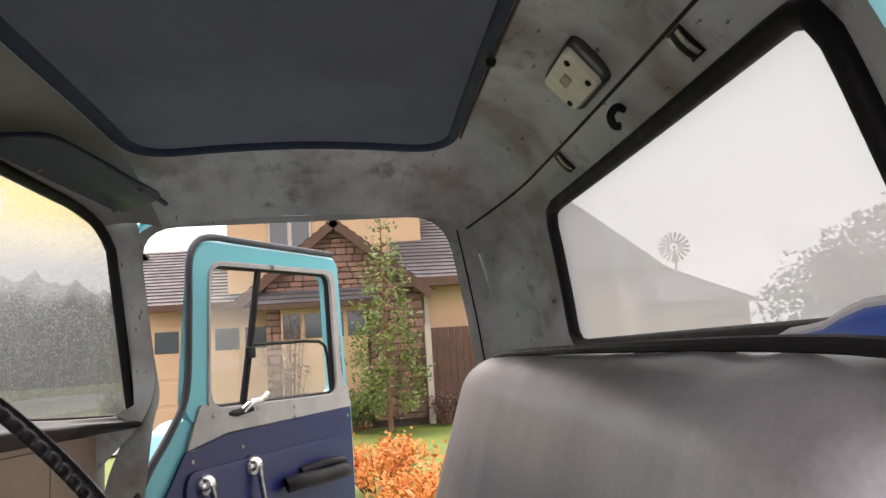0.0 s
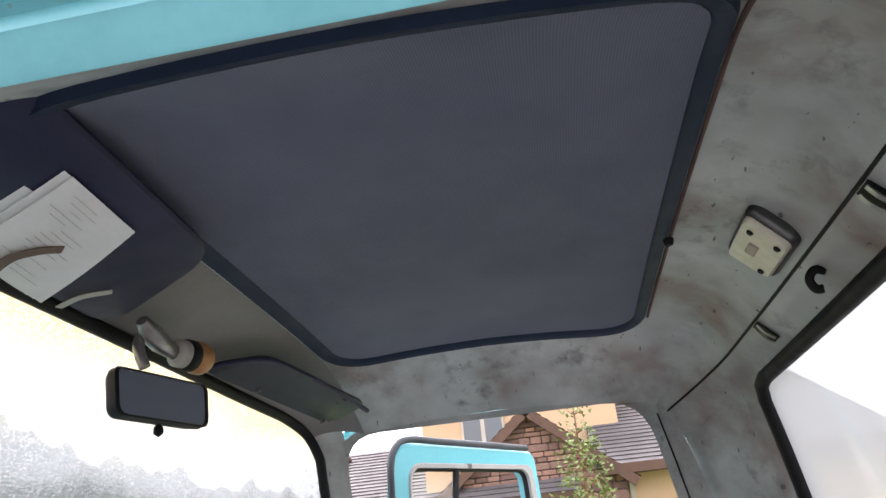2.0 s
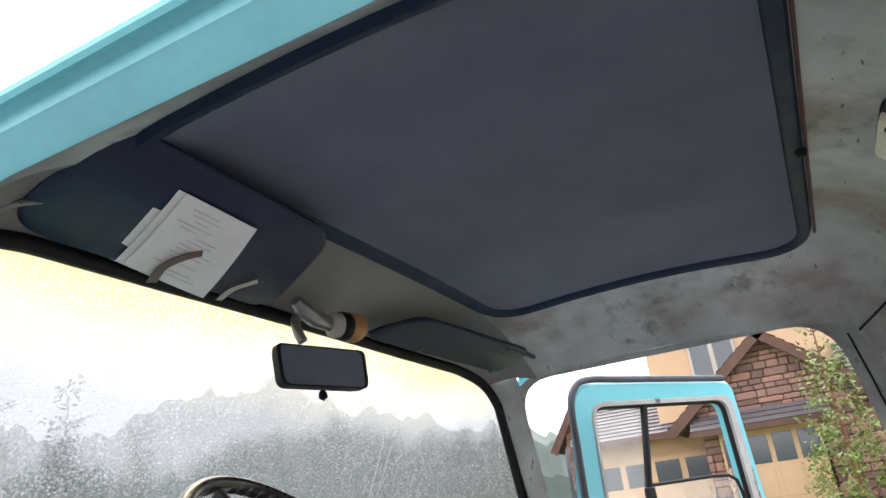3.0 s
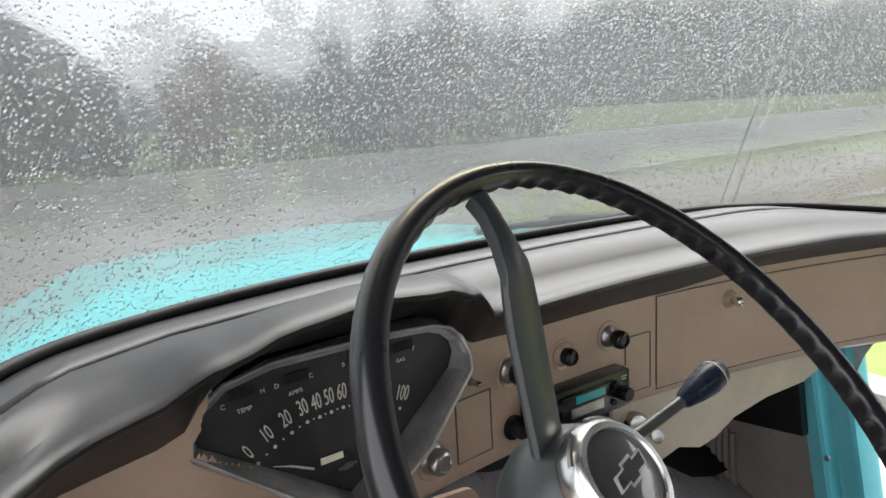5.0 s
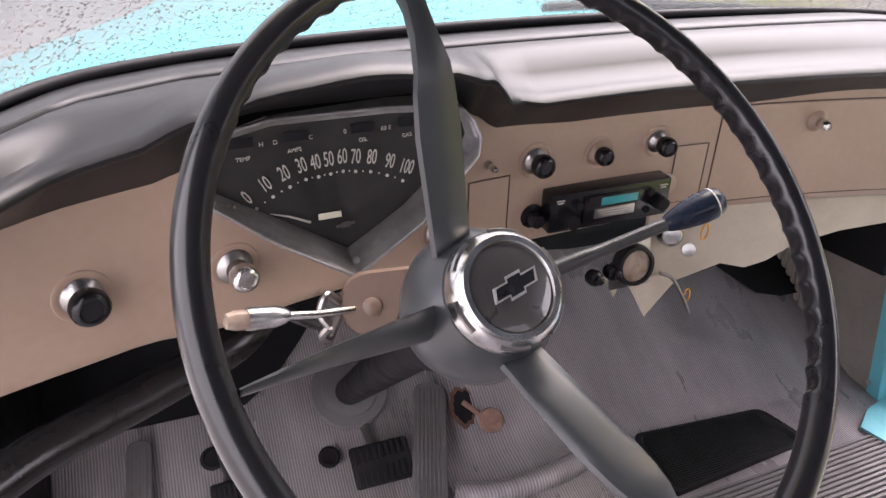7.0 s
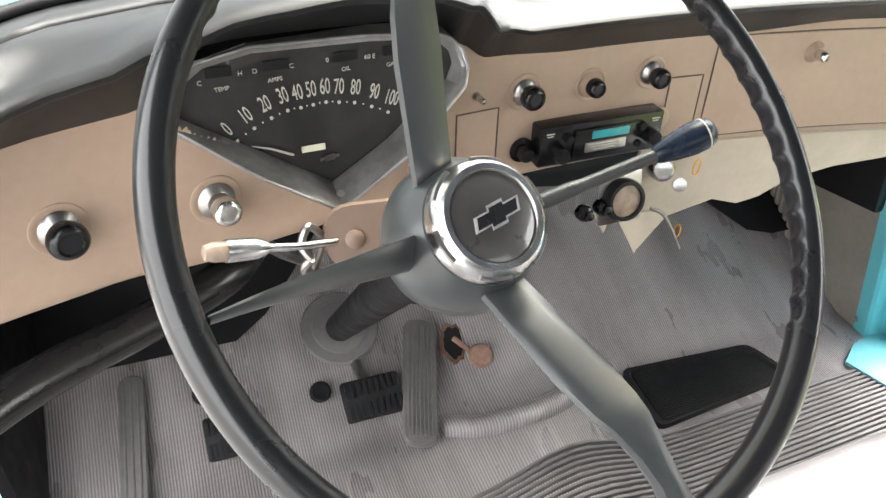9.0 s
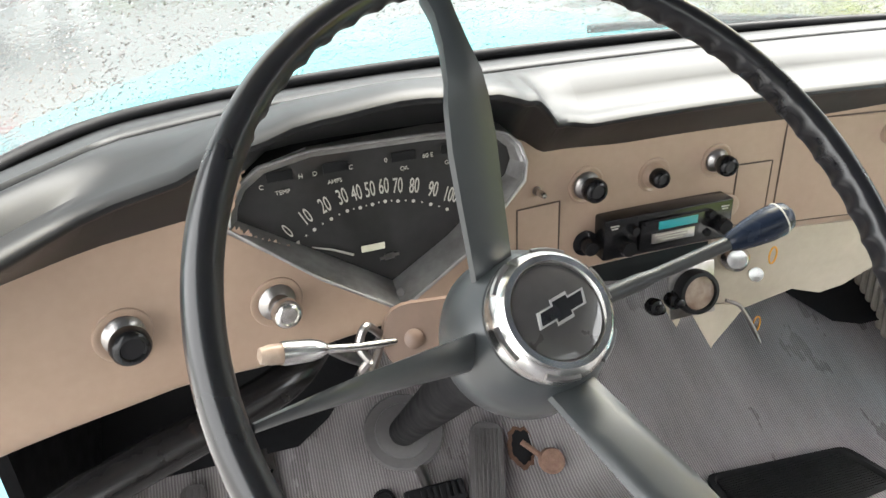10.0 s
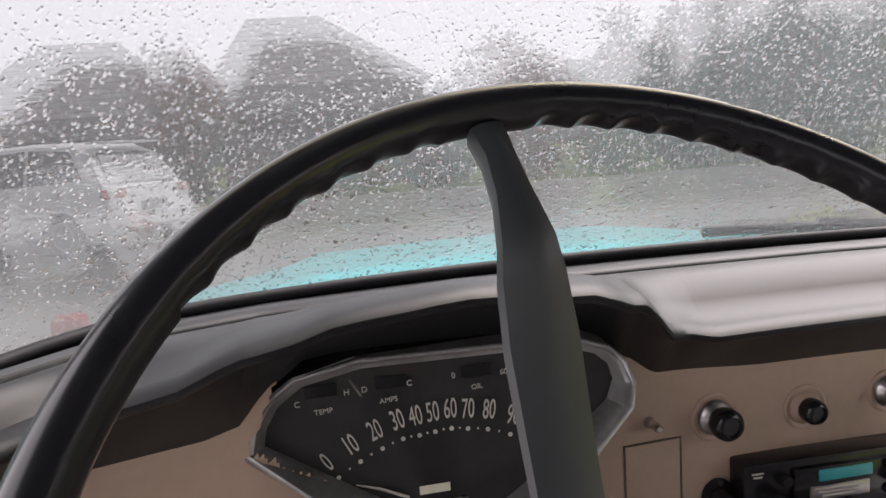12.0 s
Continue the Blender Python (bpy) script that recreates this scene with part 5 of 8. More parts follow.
knob("headlight_knob", -0.678, 1.127, "black pull knob on a chrome ferrule on the tan dash", 0.015, radius=0.0185, washer=0.0195)
knob("lighter_knob", -0.538, 1.106, "chrome cigarette lighter knob on the tan dash", 0.019, CHROME, 0.0155, 0.0200)
knob("dash_knob", -0.154, 1.148, "black wiper knob on a chrome ferrule", 0.012, radius=0.0155, washer=0.0175)
knob("dash_knob", -0.057, 1.144, "black flush control knob on the tan dash", 0.004, radius=0.0125, washer=0.0165, material=TAN)
knob("choke_knob", 0.033, 1.150, "black choke knob on a chrome ferrule", 0.014, radius=0.0135, washer=0.016)
knob("glove_box_latch", 0.283, 1.160, "chrome push button latch of the glove box", 0.010, CHROME, 0.0075, 0.0155, TAN)
knob("ignition_switch", -0.287, 1.076, "chrome ignition switch on the tan dash", 0.004, STEEL, 0.0165, 0.0195)
knob("indicator_lamp", -0.222, 1.154, "tiny chrome indicator lamp on the tan dash", 0.002, CHROME, 0.0042, 0.0055)


GROOVE = mottled("dark_tan_groove", (0.115, 0.080, 0.058), (0.06, 0.042, 0.032), 0.6, coarse=30)


def dash_panel(name, label, x0, x1, z0, z1, r=0.004):
    """A flush metal door in the dash face with a dark gap round it."""
    p = thing(name, label, "panel", at=((x0 + x1) / 2, face_y((x0 + x1) / 2), z0))
    bm = bmesh.new()
    n = max(2, int((x1 - x0) / 0.03))
    rows = []
    for z in (z0, z0 + 0.002, z1 - 0.002, z1):
        edge = z in (z0, z1)
        rows.append([(x, face_y(x) - (0.0005 if edge or i in (0, n) else 0.0022), z) for i, x in enumerate([x0 + (x1 - x0) * i / n for i in range(n + 1)])])
    grid(bm, rows)
    under(part("leaf", bm, TAN, None, smooth=30), p)
    bm = bmesh.new()
    loop = [(x0, z0), (x1, z0), (x1, z1), (x0, z1)]
    pts = []
    for (a, b), (c, d) in zip(loop, loop[1:] + loop[:1]):
        pts += [(a + (c - a) * k / 8, b + (d - b) * k / 8) for k in range(8)]
    tube(bm, [(x, face_y(x) - 0.0006, z) for x, z in pts], 0.0011, 6, True)
    under(part("gap", bm, GROOVE, None, "dark gap round the panel"), p)
    return p


dash_panel("ash_tray", "flush tan ash tray door in the dash", -0.248, -0.190, 1.053, 1.134)
dash_panel("blank_panel", "flush tan blanking panel in the dash", 0.066, 0.117, 1.052, 1.139)
dash_panel("glove_box", "closed tan glove box door in the dash", 0.130, 0.640, 1.044, 1.190)

# ---- cassette radio ----
radio = thing("car_radio", "black cassette car radio with a teal tuning scale", "radio", at=(-0.045, 0.31, 1.077))
RM = facing(-0.045, 0.318, 1.0775, 1.0, 0)
bm = bmesh.new()
box(bm, 0, 0, 0, 0.186, 0.056, 0.030, 0.003, RM @ Matrix.Translation((0, 0, 0.006)))
body = under(part("body", bm, BLACK), radio)
bm = bmesh.new()
box(bm, 0, 0, 0, 0.098, 0.040, 0.006, 0.0015, RM @ Matrix.Translation((0.004, 0, 0.023)))
nose = under(part("nose", bm, BLACK), radio)
bm = bmesh.new()
box(bm, 0, 0, 0, 0.056, 0.011, 0.002, 0.0005, RM @ Matrix.Translation((0.008, 0.0115, 0.0265)))
under(part("tuning_scale", bm, TEAL, None, "teal tuning scale"), radio)
bm = bmesh.new()
box(bm, 0, 0, 0, 0.062, 0.014, 0.0018, 0.0005, RM @ Matrix.Translation((0.002, -0.0055, 0.0265)))
under(part("cassette_door", bm, STEEL, None, "grey cassette door"), radio)
for bw, bx, by, bz in [(0.05 - 0.008 * k, 0.0, -0.001 - 0.0038 * k, 0.0278) for k in range(3)] + [(w, x, y, 0.0213) for x in (-0.079, 0.080) for w, y in ((0.012, 0.019), (0.009, 0.0155))]:
    bm = bmesh.new()
    box(bm, 0, 0, 0, bw, 0.0016, 0.0008, 0, RM @ Matrix.Translation((bx, by, bz)))
    under(part("print_bar", bm, IVORY, None, "tiny pale print"), radio)
for x, y, r, d in ((-0.068, -0.006, 0.0105, 0.022), (0.071, -0.002, 0.0105, 0.020), (-0.055, 0.012, 0.006, 0.012), (0.056, 0.014, 0.006, 0.010), (0.054, -0.012, 0.005, 0.008)):
    bm = bmesh.new()
    lathe(bm, [(r, 0.0), (r, d * 0.8), (r * 0.9, d), (0, d)], RM @ Matrix.Translation((x, y, 0.020)), 20)
    under(part("dial_knob", bm, BLACK), radio)
bm = bmesh.new()
lathe(bm, [(0.017, 0), (0.017, 0.003), (0.010, 0.004), (0.010, 0.020), (0.0085, 0.022), (0, 0.022)], facing(-0.152, face_y(-0.152), 1.069), 24)
tagged(part("tone_knob", bm, BLACK), "small black tone knob beside the radio", "knob")
bm = bmesh.new()
lathe(bm, [(0.017, 0), (0.017, 0.003), (0.0135, 0.005), (0, 0.005)], facing(0.058, face_y(0.058), 1.082), 24)
tagged(part("blanking_ring", bm, TAN), "tan ring in the dash at the radio's end", "ring")

# ---- heater plate, gauges and cords under the dash ----
plate = thing("heater_plate", "cream painted heater plate hanging below the dash", "plate", at=(0.2, 0.34, 0.95))
bm = bmesh.new()
edge = [(0.05, 1.036), (0.60, 1.032), (0.60, 0.985), (0.52, 0.955), (0.42, 0.950), (0.335, 0.935), (0.290, 0.912), (0.250, 0.905), (0.222, 0.914), (0.20, 0.921), (0.165, 0.913), (0.115, 0.902), (0.075, 0.915), (0.05, 0.93)]
f = bm.faces.new([bm.verts.new((x, 0.335 - 0.10 * x * x, z)) for x, z in edge])
ex = bmesh.ops.extrude_face_region(bm, geom=[f])
bmesh.ops.translate(bm, vec=(0, 0.006, 0), verts=[v for v in ex["geom"] if isinstance(v, bmesh.types.BMVert)])
under(part("sheet", bm, CREAM, None, smooth=30), plate)
bm = bmesh.new()
tube(bm, [(0.245, 0.328, 1.005), (0.295, 0.325, 1.007), (0.30, 0.325, 0.955), (0.25, 0.328, 0.95)], 0.001, 5, True)
under(part("scribed_door", bm, BROWN), plate)
for tri in ([(0.020, 0.325, 0.93), (0.080, 0.325, 0.925), (0.056, 0.31, 0.862)], [(0.066, 0.33, 0.925), (0.125, 0.335, 0.905), (0.058, 0.312, 0.865)], [(-0.02, 0.335, 0.945), (0.02, 0.33, 0.94), (0.0, 0.32, 0.905)]):
    bm = bmesh.new()
    f = bm.faces.new([bm.verts.new(p) for p in tri])
    ex = bmesh.ops.extrude_face_region(bm, geom=[f])
    bmesh.ops.translate(bm, vec=(0, 0.003, 0), verts=[v for v in ex["geom"] if isinstance(v, bmesh.types.BMVert)])
    under(part("flap", bm, CREAM, None, "bent cream corner flap", smooth=20), plate)
bm = bmesh.new()
tube(bm, smoothline([(0.075, 0.318, 0.935), (0.095, 0.312, 0.925), (0.115, 0.308, 0.895), (0.140, 0.31, 0.853)], 6), 0.0028, 8)
tagged(part("cable", bm, STEEL), "grey control cable below the dash", "cable")
for cx, cz in ((0.128, 0.888), (0.135, 1.0)):
    bm = bmesh.new()
    tube(bm, [(cx + 0.006 * math.cos(a), 0.31, cz + 0.013 * math.sin(a)) for a in (2 * math.pi * k / 14 for k in range(14))], 0.0013, 6, True)
    tagged(part("cord_loop", bm, ORANGE), "small orange cord loop on the heater plate", "cord")
oil = thing("pressure_gauge", "small round gauge in a black bezel under the dash", "gauge", at=(0.0, 0.29, 0.98))
GM = facing(0.002, 0.300, 0.978, 0, 12)
bm = bmesh.new()
lathe(bm, [(0.030, 0), (0.031, 0.012), (0.029, 0.020), (0.024, 0.021), (0.0235, 0.016)], GM, 32, False)
under(part("bezel", bm, RUBBER), oil)
bm = bmesh.new()
lathe(bm, [(0.0245, 0.012), (0.0245, 0.016), (0, 0.018)], GM, 32)
under(part("face", bm, CLEARLENS, None, "pale gauge face"), oil)
bm = bmesh.new()
box(bm, 0, 0, 0, 0.07, 0.075, 0.004, 0.002, GM)
under(part("bracket", bm, STEEL, None, "grey sheet bracket"), oil)
for x, z in ((-0.058, 0.966), (-0.030, 0.970)):
    sw = thing("toggle_switch", "small black switch below the dash", "switch", "switches below the dash", at=(x, 0.3, z))
    bm = bmesh.new()
    lathe(bm, [(0.011, 0), (0.012, 0.010), (0.010, 0.016), (0.006, 0.018), (0.006, 0.026), (0, 0.028)], facing(x, 0.30, z, 0, 15), 18)
    under(part("body", bm, BLACK), sw)
bm = bmesh.new()
lathe(bm, [(0.017, -0.03), (0.019, 0.0), (0.018, 0.02), (0.013, 0.026), (0, 0.028)], facing(0.075, 0.318, 1.005, -25, 20), 20)
tagged(part("lock_cylinder", bm, CHROME), "dull chrome lock cylinder under the dash", "lock")
bm = bmesh.new()
lathe(bm, [(0.004, 0), (0.005, 0.018), (0.010, 0.02), (0.010, 0.026), (0, 0.027)], facing(0.092, 0.30, 0.985, -20, 25), 12)
tagged(part("wing_nut", bm, CHROME), "small chrome wing nut", "nut")

# ---- steering column, signal switch, shift lever ----
column = thing("steering_column", "grey steering column running down to the toe board", "steering column", at=WC + WN * -0.5)
top = WC + WN * -0.161
foot = Vector((-0.36, 0.585, 0.60))
d = (foot - top).normalized()
cm = (foot - top).to_track_quat("Z", "Y").to_matrix().to_4x4()
cm.translation = top
bm = bmesh.new()
L = (foot - top).length
lathe(bm, [(0.033, -0.02), (0.036, 0.0), (0.036, 0.05), (0.029, 0.07), (0.026, 0.10), (0.026, L)], cm, 28)
under(part("jacket", bm, RUBBER), column)
bm = bmesh.new()
lathe(bm, [(0.070, -0.006), (0.072, -0.001), (0.068, 0.004), (0.052, 0.005), (0.050, 0.009), (0.040, 0.011), (0.034, 0.012)], Matrix.Translation(foot + Vector((0, -0.012, 0.012))) @ (Vector((0, -0.5, 0.86))).to_track_quat("Z", "Y").to_matrix().to_4x4(), 32)
under(part("floor_plate", bm, PLATE, None, "grey steel plate at the toe board"), column)
signal = thing("turn_signal_switch", "brown turn signal switch with a chrome lever and clear tip", "switch", at=(-0.44, 0.06, 1.15))
bm = bmesh.new()
SM = facing(-0.430, 0.072, 1.150, -12, 30)
out = roundloop([((-0.031, 0.027, 0), 0.026), ((0.040, 0.031, 0), 0.01), ((0.040, -0.031, 0), 0.01), ((-0.031, -0.027, 0), 0.026)], 5)
f0 = [SM @ p for p in out]
f1 = [SM @ (p * 0.93 + Vector((0, 0, 0.016))) for p in out]
strip(bm, f0, f1)
bm.faces.new([bm.verts.new(p) for p in f1])
bmesh.ops.remove_doubles(bm, verts=bm.verts, dist=1e-5)
under(part("housing", bm, BROWN, None, "brown switch housing", smooth=35), signal)
bm = bmesh.new()
lathe(bm, [(0.008, 0.014), (0.008, 0.019), (0.005, 0.021), (0, 0.021)], SM @ Matrix.Translation((-0.004, -0.002, 0)), 16)
under(part("screw", bm, BROWN), signal)
bm = bmesh.new()
for k in (-1, 1):
    tube(bm, smoothline([(-0.462, 0.075, 1.150 + k * 0.006), (-0.474, 0.062, 1.152 + k * 0.022), (-0.482, 0.055, 1.150 + k * 0.012), (-0.476, 0.05, 1.150)], 5), 0.0035, 8)
under(part("cam", bm, STEEL), signal)
bm = bmesh.new()
tube(bm, smoothline([(-0.445, 0.066, 1.152), (-0.48, 0.052, 1.163), (-0.505, 0.044, 1.172), (-0.52, 0.04, 1.177)], 6), 0.0035, 10)
lev = under(part("lever", bm, CHROME, None, "bent chrome lever"), signal)
lm2 = (Vector((-0.556, 0.032, 1.186)) - Vector((-0.512, 0.042, 1.175))).to_track_quat("Z", "Y").to_matrix().to_4x4()
lm2.translation = Vector((-0.512, 0.042, 1.175))
bm = bmesh.new()
lathe(bm, [(0.004, -0.004), (0.0065, 0.0), (0.0085, 0.008), (0.0092, 0.028), (0.0088, 0.031)], lm2, 20)
child("sleeve", bm, CHROME, signal, "chrome sleeve")
bm = bmesh.new()
lathe(bm, [(0.0078, 0.030), (0.0078, 0.040), (0.006, 0.047), (0, 0.049)], lm2, 20)
child("clear_tip", bm, CLEARLENS, signal, "clear plastic lever tip")
shift = thing("shift_lever", "column shift lever with a black knob", "lever", at=(-0.2, 0.05, 1.17))
K0, K1 = Vector((-0.150, 0.052, 1.193)), Vector((-0.092, 0.048, 1.214))
bm = bmesh.new()
tube(bm, smoothline([(-0.345, 0.075, 1.128), (-0.30, 0.068, 1.143), (-0.22, 0.06, 1.169), tuple(K0)], 6), [0.0088] * 6 + [0.0078] * 6 + [0.0062] * 7, 12)
under(part("rod", bm, ROD), shift)
km = (K1 - K0).to_track_quat("Z", "Y").to_matrix().to_4x4()
km.translation = K0
bm = bmesh.new()
lathe(bm, [(0.007, -0.004), (0.009, 0.0), (0.0125, 0.014), (0.0152, 0.032), (0.0150, 0.044), (0.012, 0.053), (0.006, 0.057), (0, 0.058)], km, 24)
kn = under(part("knob", bm, NAVYKNOB, None, "glossy blue-black knob"), shift)
bm = bmesh.new()
lathe(bm, [(0.0150, 0.0445), (0.0154, 0.0452), (0.0150, 0.046)], km, 24, False)
child("knob_ring", bm, IVORY, kn, "pale ring on the knob")

# ---- pedals and floor fittings ----
pedal = thing("accelerator_pedal", "long ribbed rubber accelerator pedal", "pedal", at=(-0.245, 0.44, 0.55))


def slab(a, b, width, thick, name, parent, material, ribs=0, along=True):
    """A flat round-ended pad from a to b, lying on the slope, with raised ribs."""
    a, b = Vector(a), Vector(b)
    u = (b - a).normalized()
    side = Vector((1, 0, 0)) - u * u.x
    side.normalize()
    nn = side.cross(u)
    if nn.z < 0:
        nn = -nn
    L = (b - a).length
    out = roundloop([((0, -width / 2, 0), width * 0.45), ((L, -width / 2, 0), width * 0.45), ((L, width / 2, 0), width * 0.45), ((0, width / 2, 0), width * 0.45)], 6)
    w = lambda p, h, s=1.0: a + u * (L / 2 + (p.x - L / 2) * (1 - (1 - s) * width / L)) + side * p.y * s + nn * h
    bm = bmesh.new()
    l0, l1, l2 = [w(p, 0) for p in out], [w(p, thick * 0.7) for p in out], [w(p, thick, 0.9) for p in out]
    strip(bm, l0, l1)
    strip(bm, l1, l2)
    bm.faces.new([bm.verts.new(p) for p in l2])
    bmesh.ops.remove_doubles(bm, verts=bm.verts, dist=1e-5)
    ob = under(part(name, bm, material, None, smooth=40), parent)
    bm = bmesh.new()
    for k in range(ribs):
        t = (k + 0.5) / ribs
        if along:
            o = (t - 0.5) * width * 0.8
            p0, p1 = a + u * width * 0.25 + side * o + nn * (thick + 0.0008), b - u * width * 0.25 + side * o + nn * (thick + 0.0008)
        else:
            p = a + u * L * (0.08 + 0.84 * t) + nn * (thick + 0.0008)
            p0, p1 = p - side * width * 0.40, p + side * width * 0.40
        tube(bm, [p0, p1], 0.0022, 6)
    child("ribs", bm, material, ob)
    return ob


slab((-0.283, 0.335, 0.515), (-0.212, 0.552, 0.602), 0.062, 0.014, "tread", pedal, TREAD, 7)
for nm, lab, p0, p1, w in (("brake_pedal", "worn black rubber brake pedal", (-0.390, 0.432, 0.556), (-0.286, 0.437, 0.562), 0.072), ("clutch_pedal", "worn black rubber clutch pedal", (-0.622, 0.430, 0.552), (-0.545, 0.436, 0.558), 0.072)):
    p = thing(nm, lab, "pedal", "foot pedals", at=p0)
    a, b = Vector(p0), Vector(p1)
    bm = bmesh.new()
    box(bm, *((a + b) / 2), (b - a).length, w, 0.016, 0.006, Matrix.Rotation(radians(34), 4, "X"))
    tr = under(part("tread", bm, RUBBER), p)
    bm = bmesh.new()
    for k in range(9):
        q = a.lerp(b, (k + 0.8) / 9.6)
        for s in (-1, 1):
            o = Matrix.Rotation(radians(34), 4, "X") @ Vector((0, s * w * 0.26, 0.009))
            box(bm, *(q + o), 0.005, w * 0.34, 0.004, 0.0, Matrix.Rotation(radians(34), 4, "X"))
    child("ribs", bm, RUBBER, tr)
    bm = bmesh.new()
    tube(bm, smoothline([tuple((a + b) / 2 + Vector((0, 0.02, -0.01))), tuple((a + b) / 2 + Vector((-0.01, 0.10, 0.02))), tuple((a + b) / 2 + Vector((-0.02, 0.17, 0.06)))], 5), 0.011, 10)
    under(part("arm", bm, STEEL), p)
rest = thing("foot_rest", "long flat rubber foot rest on the toe board", "foot rest", at=(-0.72, 0.5, 0.55))
slab((-0.742, 0.36, 0.497), (-0.724, 0.575, 0.60), 0.042, 0.008, "tread", rest, TREAD, 3)
dimmer = thing("dimmer_switch", "rusty foot dimmer switch with a knurled button", "switch", at=(-0.12, 0.49, 0.55))
DM = Matrix.Translation((-0.128, 0.450, 0.576)) @ Vector((-0.1, -0.5, 0.85)).to_track_quat("Z", "Y").to_matrix().to_4x4()
RUST = mottled("rusty_iron", (0.30, 0.18, 0.135), (0.15, 0.085, 0.06), 0.75, coarse=40, fine=200, relief=0.5)
bm = bmesh.new()
lathe(bm, [(0.010, -0.03), (0.010, 0.0), (0.021, 0.002), (0.0235, 0.010), (0.019, 0.018), (0.008, 0.021), (0, 0.0215)], DM, 24)
under(part("button", bm, RUST), dimmer)
for k in range(5):
    # knurled rings on the button
    bm = bmesh.new()
    tube(bm, [DM @ Vector(((0.004 + 0.004 * k) * math.cos(a), (0.004 + 0.004 * k) * math.sin(a), 0.0215 - 0.0009 * k * k * 0.5)) for a in (2 * math.pi * q / 20 for q in range(20))], 0.0008, 5, True)
    under(part("knurl", bm, RUST), dimmer)
HM = Matrix.Translation((-0.163, 0.497, 0.580)) @ Vector((-0.1, -0.5, 0.85)).to_track_quat("Z", "Y").to_matrix().to_4x4()
rj = random.Random(5)
DARKRUST = mottled("dark_rust", (0.15, 0.075, 0.045), (0.07, 0.04, 0.028), 0.85, coarse=40, fine=200, relief=0.6)
bm = bmesh.new()
jag = [(math.cos(a), math.sin(a), rj.uniform(0.9, 1.12)) for a in (2 * math.pi * q / 26 for q in range(26))]
strip(bm, [HM @ Vector((0.027 * c * w, 0.038 * s2 * w, 0.002)) for c, s2, w in jag], [HM @ Vector((0.019 * c * w, 0.030 * s2 * w, 0.005)) for c, s2, w in jag])
under(part("torn_edge", bm, DARKRUST, None, "rusty torn edge of the hole"), dimmer)
# flat black face paints the darkness inside the torn hole
bm = bmesh.new()
bm.faces.new([bm.verts.new(HM @ Vector((0.020 * c * w, 0.031 * s2 * w, 0.0035))) for c, s2, w in jag])
under(part("hole", bm, RUBBER, None, "dark hole in the floor", smooth=0), dimmer)
bm = bmesh.new()
tube(bm, [HM @ Vector((0.0, 0.008, 0.006)), DM @ Vector((0, 0, -0.002))], 0.005, 8)
under(part("stem", bm, RUST), dimmer)
for x, y, z, r in ((-0.420, 0.485, 0.549, 0.018), (-0.612, 0.525, 0.571, 0.019)):
    bm = bmesh.new()
    lathe(bm, [(r, -0.002), (r * 1.1, 0.003), (r * 0.8, 0.004), (r * 0.75, -0.001), (0, -0.002)], Matrix.Translation((x, y, z)) @ Vector((0, -0.5, 0.86)).to_track_quat("Z", "Y").to_matrix().to_4x4(), 18)
    tagged(part("floor_grommet", bm, RUBBER), "dark rubber grommet in the toe board mat", "grommet", "floor grommets")
# raised heel ridge of the mat over the gearbox hump
bm = bmesh.new()
tube(bm, [(p.x, p.y, floor_z(p.x, p.y) + 0.002) for p in smoothline([(-0.22, 0.37, 0), (-0.15, 0.325, 0), (-0.07, 0.305, 0), (0.0, 0.335, 0), (0.03, 0.385, 0), (0.01, 0.43, 0)], 6)], 0.020, 12)
tagged(part("mat_bead", bm, MAT, smooth=60), "moulded bead of the rubber mat round the hump", "floor mat")
# sunken tray and ribbed sill step
tray = thing("floor_tray", "black ribbed tray let into the floor", "floor tray", at=(0.28, 0.32, 0.49))
bm = bmesh.new()
loop = roundloop([((0.14, 0.245, 0), 0.02), ((0.47, 0.275, 0), 0.02), ((0.44, 0.375, 0), 0.02), ((0.15, 0.395, 0), 0.02)], 4)
l0 = [Vector((p.x, p.y, 0.494)) for p in loop]
c = sum(l0, Vector()) / len(l0)
l1 = [Vector((p.x, p.y, 0.506)) for p in l0]
l2 = [c + (p - c) * 0.93 + Vector((0, 0, 0.012)) for p in l0]
l3 = [c + (p - c) * 0.90 + Vector((0, 0, 0.004)) for p in l0]
strip(bm, l0, l1)
strip(bm, l1, l2)
strip(bm, l2, l3)
bm.faces.new([bm.verts.new(p) for p in l3])
bmesh.ops.remove_doubles(bm, verts=bm.verts, dist=1e-5)
under(part("pan", bm, RUBBER, smooth=30), tray)
ys = [p.y for p in l3]
for k in range(1, 26):
    # moulded ribs across the pan, cut off at its sides
    y = min(ys) + (max(ys) - min(ys)) * k / 26
    xs = []
    for p, q in zip(l3, l3[1:] + l3[:1]):
        if (p.y - y) * (q.y - y) < 0:
            xs.append(p.x + (q.x - p.x) * (y - p.y) / (q.y - p.y))
    if len(xs) > 1:
        bm = bmesh.new()
        box(bm, (min(xs) + max(xs)) / 2, y, l3[0].z + 0.001, max(xs) - min(xs) - 0.006, 0.0032, 0.003)
        under(part("rib", bm, RUBBER, None, smooth=0), tray)
step = thing("ribbed_floor_strip", "grey ribbed rubber strip along the floor", "floor strip", at=(0.25, 0.15, 0.49))
